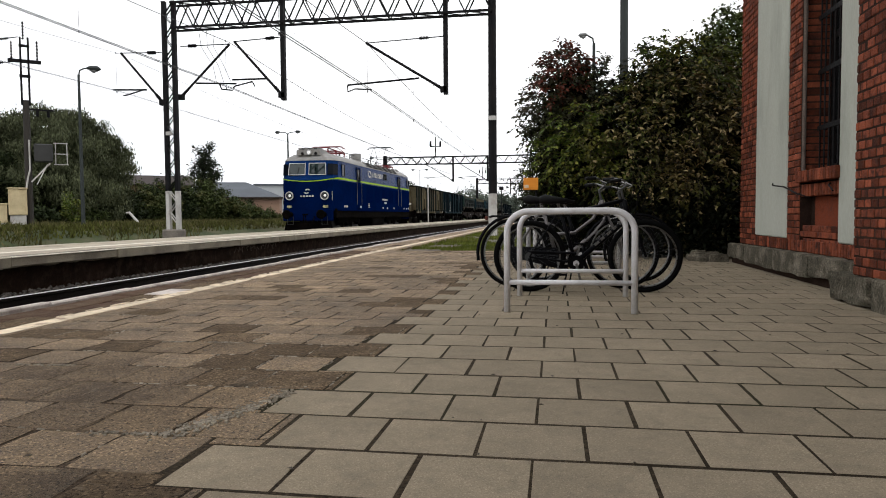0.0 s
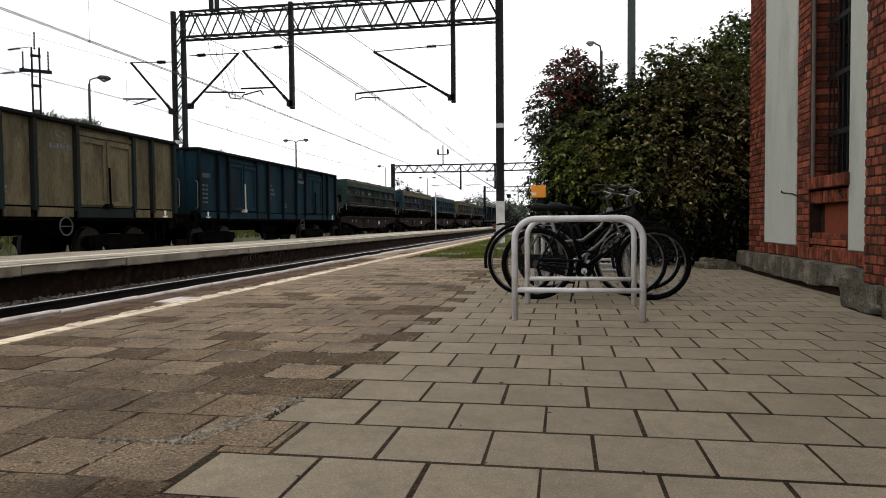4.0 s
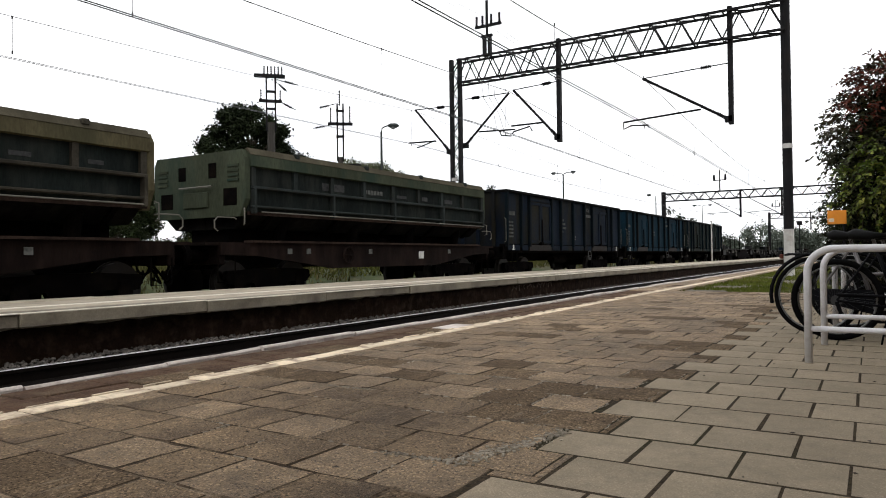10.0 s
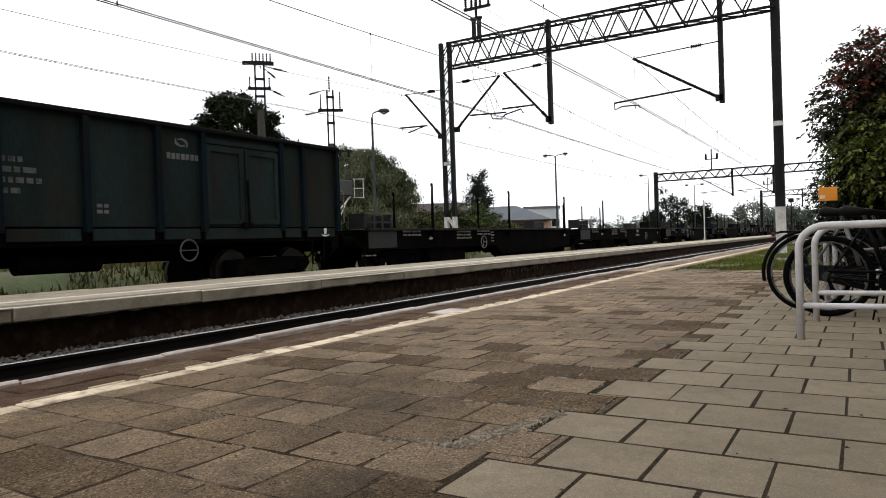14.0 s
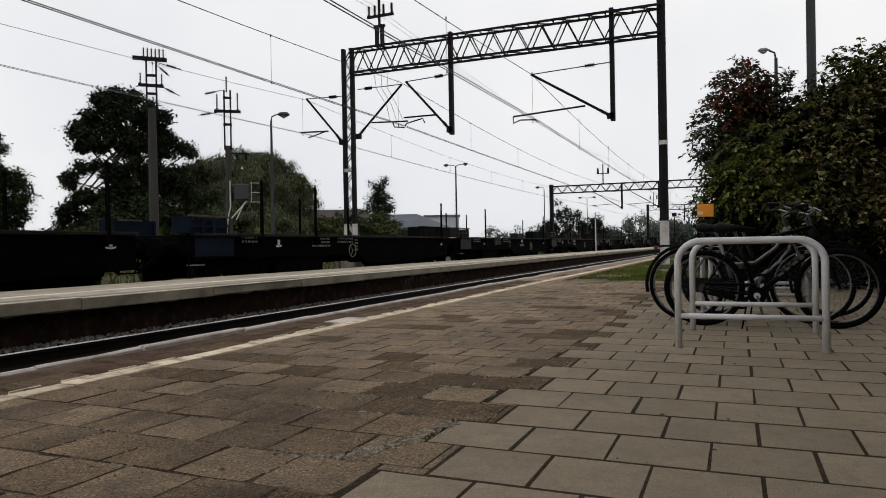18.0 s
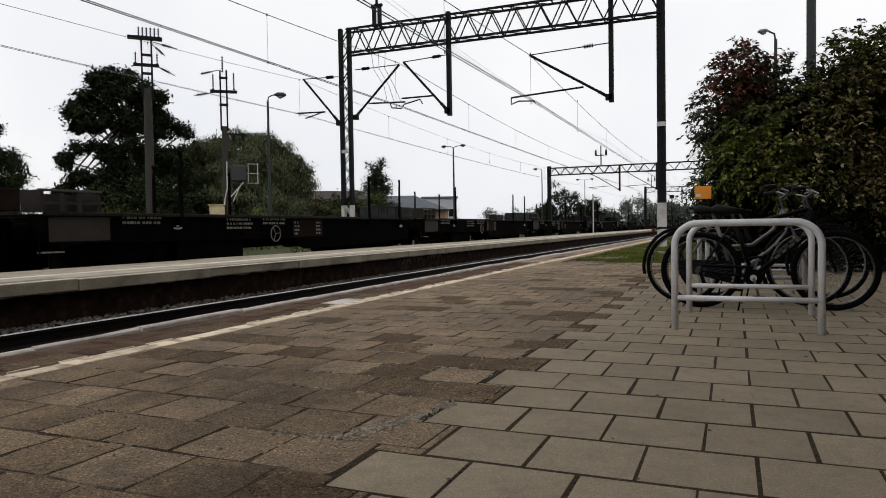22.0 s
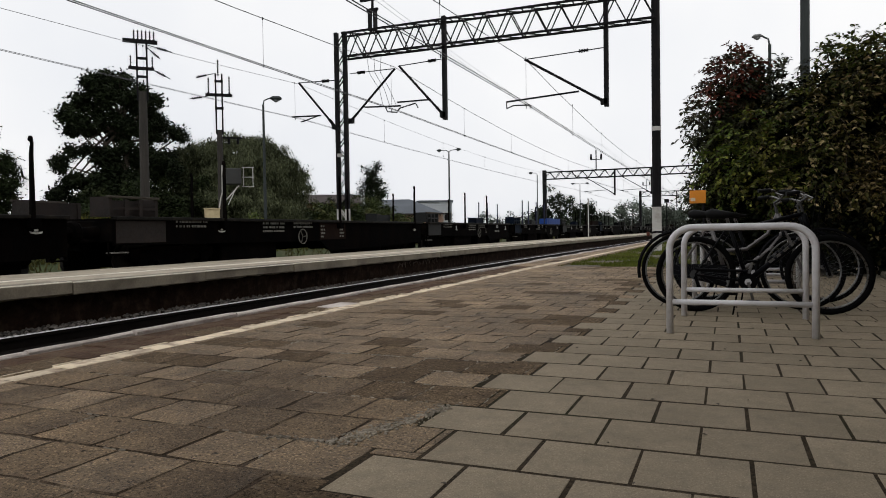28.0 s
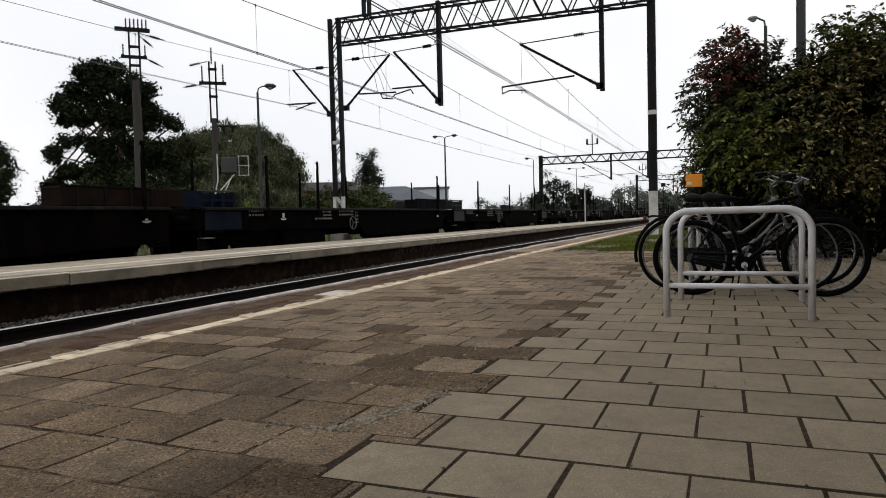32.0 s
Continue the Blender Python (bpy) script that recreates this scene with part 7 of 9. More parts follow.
    # front: windscreens, lights
    for end in (0, 1):
        ey = (lambda y: y) if end == 0 else (lambda y: L - y)
        for sx in (-1, 1):
            m = Mesh()
            a = [(sx * 0.10, ey(0.655), 3.03), (sx * 0.98, ey(0.675), 3.03), (sx * 0.95, ey(0.755), 3.60), (sx * 0.10, ey(0.735), 3.60)]
            w = part("windscreen", Mesh().add(a + [(x, y + (0.03 if end == 0 else -0.03), z) for x, y, z in a], [(0, 1, 2, 3), (7, 6, 5, 4), (0, 4, 5, 1), (1, 5, 6, 2), (2, 6, 7, 3), (3, 7, 4, 0)]), glass, loco)
            w.matrix_basis = pose(0, -0.035 if end == 0 else 0.035, 0)
            fr = Mesh()
            for p, q in zip(a, a[1:] + a[:1]):
                fr.cyl(p, q, 0.022, n=6)
            part("window_frame", fr, frame_m, w)
            part("wiper", Mesh().beam((sx * 0.5, ey(0.62), 3.05), (sx * 0.42, ey(0.70), 3.4), 0.015, 0.015), M_BLACK, w)
            # corner windows
            c = [(sx * x, ey(y), z) for z, dy in ((3.03, 0.0), (3.58, 0.075)) for x, y in ((1.06, 0.655 + dy), (1.31, 0.785 + dy), (1.455, 1.08 + dy))]
            cw = Mesh().add(c + [(x * 0.97, y + (0.05 if end == 0 else -0.05), z) for x, y, z in c], [(0, 1, 4, 3), (1, 2, 5, 4), (7, 6, 9, 10), (8, 7, 10, 11), (0, 3, 9, 6), (2, 8, 11, 5), (0, 6, 7, 1), (1, 7, 8, 2), (3, 4, 10, 9), (4, 5, 11, 10)])
            part("corner_window", cw, side_glass, loco)
            # headlights
            hl = part("headlight", Mesh().cyl((sx * 0.92, ey(0.545), 1.98), (sx * 0.92, ey(0.66), 1.98), 0.19, 0.21, n=22), M_IRON, loco, "round headlight in a pale ring")
            part("rim", Mesh().ring((sx * 0.92, ey(0.545), 1.98), "y", 0.195, 0.028, n=24, k=6), frame_m, hl)
            part("reflector", Mesh().cyl((sx * 0.92, ey(0.535), 1.98), (sx * 0.92, ey(0.547), 1.98), 0.15, 0.165, n=20), M_BOXGREY, hl)
            part("lens", Mesh().cyl((sx * 0.92 + 0.03, ey(0.522), 1.99), (sx * 0.92 + 0.03, ey(0.536), 1.99), 0.062, 0.07, n=16), lit, hl)
            part("marker_plate", Mesh().box(sx * 0.95 - 0.13, sx * 0.95 + 0.13, min(ey(0.60), ey(0.63)), max(ey(0.60), ey(0.63)), 1.38, 1.5), M_MARK_Y, loco)
            part("front_handrail", Mesh().tube([(sx * 1.28, ey(0.74), 1.75), (sx * 1.28, ey(0.68), 1.78), (sx * 1.28, ey(0.68), 2.15), (sx * 1.28, ey(0.74), 2.18)], 0.016, 6), M_HANDRAIL, loco)
            part("front_step", Mesh().tube([(sx * 1.05, ey(0.6), 0.95), (sx * 1.05, ey(0.6), 0.55), (sx * 0.75, ey(0.6), 0.55), (sx * 0.75, ey(0.6), 0.95)], 0.014, 6), M_BOXGREY, loco)
        # brow with top light
        part("top_light_housing", Mesh().prism([(ey(0.85), 4.02), (ey(0.86), 4.30), (ey(1.25), 4.36), (ey(2.4), 4.22), (ey(2.5), 4.0)], "x", -0.62, 0.62), roofm, loco, "grey hood with the top headlight")
        tl = part("top_light", Mesh().cyl((0.05, ey(0.78), 4.16), (0.05, ey(0.9), 4.16), 0.12, 0.13, n=16), frame_m, loco)
        part("lens", Mesh().cyl((0.05, ey(0.77), 4.16), (0.05, ey(0.785), 4.16), 0.07, n=14), lit, tl)
        for x in (-0.3, 0.4):
            part("marker_lamp", Mesh().cyl((x, ey(0.80), 4.10), (x, ey(0.9), 4.10), 0.07, 0.075, n=12), M_IRON, loco)
        for k in range(7):
            part("horn", Mesh().cyl((-0.5 + 0.165 * k, ey(0.9), 4.36), (-0.5 + 0.165 * k, ey(1.3), 4.39), 0.045, 0.035, n=8), M_BOXGREY if k % 2 else roofm, loco)
        part("buffer_beam", Mesh().box(-1.3, 1.3, min(ey(0.62), ey(0.8)), max(ey(0.62), ey(0.8)), 0.72, 1.3, 0.03), blue, loco)
        part("snow_plough", Mesh().prism([(-1.3, 0.18), (1.3, 0.18), (1.15, 0.7), (-1.15, 0.7)], "y", min(ey(0.7), ey(0.78)), max(ey(0.7), ey(0.78))), M_BLACK, loco)
        fm = Mesh()
        for k in range(5):
            fm.box(-0.36 + 0.15 * k, -0.26 + 0.15 * k, min(ey(0.585), ey(0.61)), max(ey(0.585), ey(0.61)), 1.92, 2.0)
        part("front_marking", fm, M_MARK, loco)
        for q in (-1, 1):
            arc = [(q * (0.03 + 0.15 * math.cos(a)), 2.2 + q * (0.02 + 0.11 * math.sin(a))) for a in (0.3, 0.8, 1.3, 1.8, 2.3, 2.8)]
            arc += [(q * (0.03 + 0.08 * math.cos(a)), 2.2 + q * (0.02 + 0.05 * math.sin(a))) for a in (2.8, 2.0, 1.2, 0.4)]
            part("emblem", Mesh().prism(arc, "y", min(ey(0.585), ey(0.61)), max(ey(0.585), ey(0.61))), M_MARK, loco)
    # sides
    for sx in (-1, 1):
        X = sx * 1.5

        def pane(name, y0, y1, z0, z1, material, out=0.006, frame_part=None, parent=loco, c=0.0):
            lo, hi = sorted((X - sx * 0.02, X + sx * out))
            ob = part(name, Mesh().box(lo, hi, y0, y1, z0, z1, c), material, parent)
            if frame_part:
                f = Mesh()
                e = X + sx * (out + 0.002)
                cs = [(e, y0, z0), (e, y1, z0), (e, y1, z1), (e, y0, z1)]
                for p, q in zip(cs, cs[1:] + cs[:1]):
                    f.beam(p, q, 0.03, 0.03)
                part("window_frame", f, frame_part, ob)
            return ob

        for k, (y0, y1) in enumerate(((1.62, 2.1), (L - 2.1, L - 1.62))):
            pane("cab_window", y0, y1, 3.0, 3.58, side_glass, -0.004, M_BIKE_BLACK)
        for y0 in (4.2, L - 5.05):
            d = pane("side_door", y0, y0 + 0.8, 1.55, 3.62, blue, 0.008)
            pane("door_window", y0 + 0.18, y0 + 0.62, 2.95, 3.5, side_glass, 0.012, M_BIKE_BLACK, d)
            for yy in (y0 - 0.05, y0 + 0.85):
                part("handrail", Mesh().cyl((X + sx * 0.06, yy, 1.6), (X + sx * 0.06, yy, 3.6), 0.011, n=6), M_HANDRAIL_DIM, loco)
            part("door_step", Mesh().box(*sorted((X, X - sx * 0.25)), y0 + 0.2, y0 + 0.6, 1.3, 1.42), M_BLACK, loco)
        for k in range(5):
            pane("side_panel", 6.3 + 1.75 * k, 7.55 + 1.75 * k, 1.75, 2.6, panel_m, 0.004)
        pane("vent_window", 10.3, 11.0, 3.22, 3.58, side_glass, 0.004, M_BIKE_BLACK)
        pane("vent_window", 14.1, 14.9, 3.15, 3.62, side_glass, 0.004, M_BIKE_BLACK)
        # roof-edge grilles
        for k in range(6):
            y0 = 6.6 + 1.32 * k
            quad = [(sx * 1.445, y0, 3.80), (sx * 1.445, y0 + 1.16, 3.80), (sx * 1.165, y0 + 1.16, 4.075), (sx * 1.165, y0, 4.075)]
            g = Mesh().add([(x, y, z) for x, y, z in quad] + [(x + sx * 0.02, y, z + 0.02) for x, y, z in quad], [(0, 1, 2, 3), (7, 6, 5, 4), (0, 4, 5, 1), (1, 5, 6, 2), (2, 6, 7, 3), (3, 7, 4, 0)])
            gr = part("roof_grille", g, M_BLACK, loco)
            for j in range(5):
                u = 0.1 + 0.19 * j
                x, z = sx * (1.465 - 0.28 * u), 3.82 + 0.275 * u
                part("louvre", Mesh().beam((x, y0 + 0.04, z), (x, y0 + 1.12, z), 0.02, 0.02), M_BOXGREY, gr)
            part("grille_frame", Mesh().beam((sx * 1.48, y0 - 0.08, 3.80), (sx * 1.18, y0 - 0.08, 4.10), 0.05, 0.05), roofm, gr)
        part("roof_rail", Mesh().tube([(sx * 1.12, 3.6, 4.10), (sx * 1.10, 3.7, 4.17), (sx * 1.10, L - 3.7, 4.17), (sx * 1.12, L - 3.6, 4.10)], 0.014, 5), M_BOXGREY, loco)
        emblem(loco, X if sx > 0 else X - 0.006, 6.95, 3.38, 0.30, M_MARK)
        # word mark as blocks
        yy = 7.55
        for w in (0.24, 0.25, 0.24, 0.25, 0.26, 0.25, 0.27, 0.27):
            lo, hi = sorted((X, X + sx * 0.006))
            m = Mesh().prism([(yy, 3.24), (yy + w - 0.09, 3.24), (yy + w - 0.02, 3.52), (yy + 0.07, 3.52)], "x", lo, hi)
            part("word_block", m, M_MARK, loco)
            yy += w + 0.06
    bars("marking", loco, 1.5, 9.9, 1.92, (0.1, 0.08, 0.1, 0.12, 0.2, 0.1, 0.1, 0.1, 0.08), 0.1, M_MARK, 0.04)
    bars("marking", loco, 1.5, 10.4, 1.72, (0.1, 0.06, 0.3), 0.1, M_MARK, 0.05)
    bars("marking", loco, 1.5, 18.0 - 0.1, 1.75, (0.09, 0.09, 0.09, 0.09, 0.09, 0.09), 0.16, M_MARK, 0.03)
    for y in (1.9, 2.3, 4.9, 9.95, 11.1, 12.9, 16.0, 16.9, 17.6):
        bars("marking", loco, 1.5, y, 1.40, (0.12, 0.1), 0.11, M_MARK, 0.03)
    bars("marking", loco, 1.5, 6.6, 1.62, (0.3,), 0.05, M_MARK, 0.03, lines=3, lead=0.09)
    # underside
    part("underframe", Mesh().box(-1.42, 1.42, 0.9, L - 0.9, 0.85, 1.35, 0.04), M_BLACK, loco)
    part("battery_box", Mesh().box(-1.3, 1.3, 8.2, 11.0, 0.35, 1.0, 0.05), M_BLACK, loco)
    for y in (4.35, L - 4.35):
        bogie(loco, y, r=0.62, base=1.75, axles=3, frame_h=0.72)
    buffers(loco, L)
    # roof gear
    part("roof_vent", Mesh().cyl((0.35, 8.1, 4.1), (0.35, 8.1, 4.66), 0.30, n=20).cyl((0.35, 8.1, 4.66), (0.35, 8.1, 4.70), 0.33, 0.31, n=20), roofm, loco, "round grey roof vent")
    part("roof_walk", Mesh().box(-0.5, 0.5, 3.2, L - 3.0, 4.2, 4.25, 0.01), M_BOXGREY, loco)
    for k in range(7):
        ins = Mesh()
        insulator((0.3, 3.0 + 2.0 * k, 4.2), (0.3, 3.0 + 2.0 * k, 4.55), ins, 3, 0.07)
        part("insulator", ins, red if k % 3 == 0 else M_BOXGREY, loco)
    part("roof_cable", Mesh().tube([(0.3, 3.0, 4.55), (0.3, 6.0, 4.58), (0.3, 11, 4.56), (0.3, 15.0, 4.55)], 0.02, 6), M_WIRE, loco)

    def pantograph(y, rise):
        base_z = 4.42
        pg = part("pantograph", Mesh().box(-0.75, 0.75, y - 0.75, y - 0.68, base_z - 0.04, base_z + 0.04).box(-0.75, 0.75, y + 0.68, y + 0.75, base_z - 0.04, base_z + 0.04)
                  .box(-0.75, -0.68, y - 0.7, y + 0.7, base_z - 0.04, base_z + 0.04).box(0.68, 0.75, y - 0.7, y + 0.7, base_z - 0.04, base_z + 0.04), red, loco, "red-framed pantograph")
        for sx in (-0.7, 0.7):
            for sy in (-0.7, 0.7):
                ins = Mesh()
                insulator((sx, y + sy, 4.12), (sx, y + sy, base_z), ins, 3, 0.07)
                part("insulator", ins, red, pg)
        kz, tz = base_z + rise * 0.45, base_z + rise
        col = M_BLACK if rise > 0.5 else red
        knee = 1.35 if rise < 0.5 else 0.98
        for s in (-1, 1):
            arm = Mesh()
            for x in (-0.6, 0.6):
                arm.cyl((x, y + s * 0.35, base_z + 0.05), (x * 0.8, y + s * knee, kz), 0.026, n=6)
                arm.cyl((x * 0.8, y + s * knee, kz), (x * 0.75, y + s * 0.14, tz), 0.02, n=6)
            arm.cyl((-0.48, y + s * knee, kz), (0.48, y + s * knee, kz), 0.02, n=6)
            arm.cyl((-0.48, y + s * knee, kz), (0.45, y + s * 0.14, tz), 0.012, n=5)
            part("arm", arm, col, pg)
            part("head", Mesh().tube([(-0.95, y + s * 0.16, tz - 0.12), (-0.75, y + s * 0.16, tz + 0.02), (0.75, y + s * 0.16, tz + 0.02), (0.95, y + s * 0.16, tz - 0.12)], 0.025, 6), col, pg)

    pantograph(3.9, 0.28)
    pantograph(L - 3.9, 1.32)
    return loco


# -- open wagons --
def anchor_mark(parent, x, y, z):
    """A small white lifting mark: a stem over a curved foot."""
    part("lifting_mark", Mesh().prism([(y - 0.035, z + 0.05), (y + 0.035, z + 0.05), (y + 0.05, z + 0.19), (y - 0.05, z + 0.19)], "x", x, x + 0.006)
         .prism([(y - 0.13, z + 0.05), (y - 0.10, z + 0.015), (y, z), (y + 0.10, z + 0.015), (y + 0.13, z + 0.05), (y + 0.07, z + 0.042), (y, z + 0.035), (y - 0.07, z + 0.042)], "x", x, x + 0.006), M_MARK, parent)


def open_wagon(label, body_m, door_m, ribs, doors, mark_m, patch=None, rib_m=None):
    L = 14.04
    w = thing("open_wagon", label, "open wagon", group="wagons of the train")
    X, y0, y1, zb, zt = 1.40, 0.66, 13.38, 1.40, 3.22
    for sx in (-1, 1):
        edges = sorted(ribs + [e for d in doors for e in d])
        for a, b in zip(edges, edges[1:]):
            if (a, b) in doors:
                d = part("side_door", Mesh().box(*sorted((sx * X, sx * (X + 0.03))), a + 0.05, b - 0.05, zb + 0.02, 3.02, 0.01), door_m, w)
                mid = (a + b) / 2
                for p, q in ((a + 0.08, mid - 0.03), (mid + 0.03, b - 0.08)):
                    f = Mesh()
                    xx = sorted((sx * (X + 0.03), sx * (X + 0.065)))
                    f.box(*xx, p, p + 0.1, zb + 0.05, 2.98).box(*xx, q - 0.1, q, zb + 0.05, 2.98)
                    f.box(*xx, p + 0.1, q - 0.1, 2.88, 2.98).box(*xx, p + 0.1, q - 0.1, zb + 0.05, zb + 0.15)
                    part("door_frame", f, door_m, d)
                part("door_bar", Mesh().cyl((sx * (X + 0.1), mid + 0.06, zb + 0.05), (sx * (X + 0.1), mid + 0.04, zb + 0.95), 0.025, n=6).box(*sorted((sx * X, sx * (X + 0.14))), mid - 0.12, mid + 0.1, zb - 0.02, zb + 0.08), M_HANDRAIL if doors.index((a, b)) == 0 and "teal" in label else M_BLACK, d)
                part("lintel", Mesh().box(*sorted((sx * X, sx * (X + 0.05))), a + 0.04, b - 0.04, 3.03, 3.12), body_m, w)
                part("panel", Mesh().box(*sorted((sx * (X - 0.04), sx * (X - 0.01))), a, b, 3.0, zt), body_m, w)
                part("sill_plate", Mesh().box(*sorted((sx * X, sx * (X + 0.055))), a + 0.02, b - 0.02, 1.15, 1.37, 0.008), patch or body_m, w)
            else:
                part("panel", Mesh().box(*sorted((sx * (X - 0.03), sx * X)), a, b, zb, zt), body_m, w)
                part("sill_plate", Mesh().box(*sorted((sx * X, sx * (X + 0.04))), a + 0.1, b - 0.1, 1.16, 1.36, 0.008), body_m, w)
        for r in edges:
            c = Mesh().prism([(r - 0.055, zb - 0.1), (r + 0.055, zb - 0.1), (r + 0.05, zt), (r - 0.05, zt)], "x", *sorted((sx * X, sx * (X + 0.11))))
            part("rib", c, rib_m or body_m, w)
        part("top_rail", Mesh().box(*sorted((sx * (X - 0.06), sx * (X + 0.12))), y0 - 0.03, y1 + 0.03, zt, zt + 0.09, 0.02), M_RIM, w, "sooty top rail")
        part("side_sill", Mesh().box(*sorted((sx * (X - 0.2), sx * (X - 0.03))), y0 - 0.1, y1 + 0.1, 1.08, 1.40, 0.01), M_BLACK, w)
        for e, s in ((y0, 1), (y1, -1)):
            part("handrail", Mesh().tube([(sx * (X + 0.02), e - s * 0.12, 1.45), (sx * (X + 0.1), e - s * 0.16, 1.5), (sx * (X + 0.1), e - s * 0.16, 2.25), (sx * (X + 0.02), e - s * 0.12, 2.3)], 0.011, 6), M_HANDRAIL_DIM, w)
            part("step", Mesh().tube([(sx * X, e + s * 0.5, 1.1), (sx * X, e + s * 0.5, 0.55), (sx * X, e + s * 0.9, 0.55), (sx * X, e + s * 0.9, 1.1)], 0.022, 6), M_BLACK, w)
    for e, s in ((y0, 1), (y1, -1)):
        part("end_wall", Mesh().box(-X, X, *sorted((e, e + s * 0.03)), zb - 0.1, zt), body_m, w)
        part("end_rail", Mesh().box(-X - 0.1, X + 0.1, *sorted((e - s * 0.08, e + s * 0.03)), zt, zt + 0.09, 0.02), M_RIM, w)
        for x in (-0.95, -0.32, 0.32, 0.95):
            part("end_rib", Mesh().box(x - 0.06, x + 0.06, *sorted((e - s * 0.08, e)), zb - 0.1, zt), body_m, w)
        for k in range(5):
            part("rung", Mesh().cyl((-1.3, e - s * 0.08, 1.5 + 0.33 * k), (-1.0, e - s * 0.08, 1.5 + 0.33 * k), 0.012, n=5), M_HANDRAIL, w)
        part("headstock", Mesh().box(-1.35, 1.35, *sorted((e - s * 0.1, e + s * 0.15)), 0.85, 1.3, 0.02), M_BLACK, w)
    part("floor", Mesh().box(-X + 0.02, X - 0.02, y0 + 0.04, y1 - 0.04, 1.15, 1.3), M_BLACK, w)
    part("centre_sill", Mesh().box(-0.3, 0.3, y0, y1, 0.75, 1.15), M_BLACK, w)
    part("brake_cylinder", Mesh().cyl((0.75, 6.2, 0.8), (0.75, 7.6, 0.8), 0.17, n=14), M_BLACK, w)
    part("brake_wheel", Mesh().ring((X + 0.06, 9.0, 0.95), "x", 0.2, 0.018, n=18, k=5).cyl((X + 0.06, 8.82, 0.95), (X + 0.06, 9.18, 0.95), 0.012, n=5), M_BOXGREY, w)
    for y in (2.5, 11.5):
        bogie(w, y)
    buffers(w, L)
    # lettering, boards
    XX = X + 0.001
    for l, ww in enumerate(((0.08, 0.1, 0.07), (0.16, 0.09, 0.2), (0.07, 0.07, 0.12, 0.1, 0.09), (0.1, 0.14))):
        bars("marking", w, XX, 5.72, 2.38 - 0.16 * l, ww, 0.085, M_MARK_FAINT, 0.04)
    bars("marking", w, XX, 0.95, 2.42, (0.07, 0.07, 0.07, 0.07, 0.07), 0.14, M_MARK_FAINT, 0.03)
    bars("marking", w, XX, 0.95, 2.15, (0.1, 0.05, 0.12), 0.06, M_MARK_FAINT, 0.03, lines=5, lead=0.13)
    bars("marking", w, XX, 7.22, 1.72, (0.1, 0.08), 0.06, mark_m, 0.03, lines=2, lead=0.1)
    emblem(w, XX, 8.95, 2.98, 0.12, mark_m)
    bars("marking", w, XX, 8.62, 2.66, (0.08, 0.08, 0.08, 0.08, 0.08, 0.08, 0.08), 0.11, mark_m, 0.025)
    for y in (1.2, 12.9):
        anchor_mark(w, X + 0.042, y, 1.17)
    return w


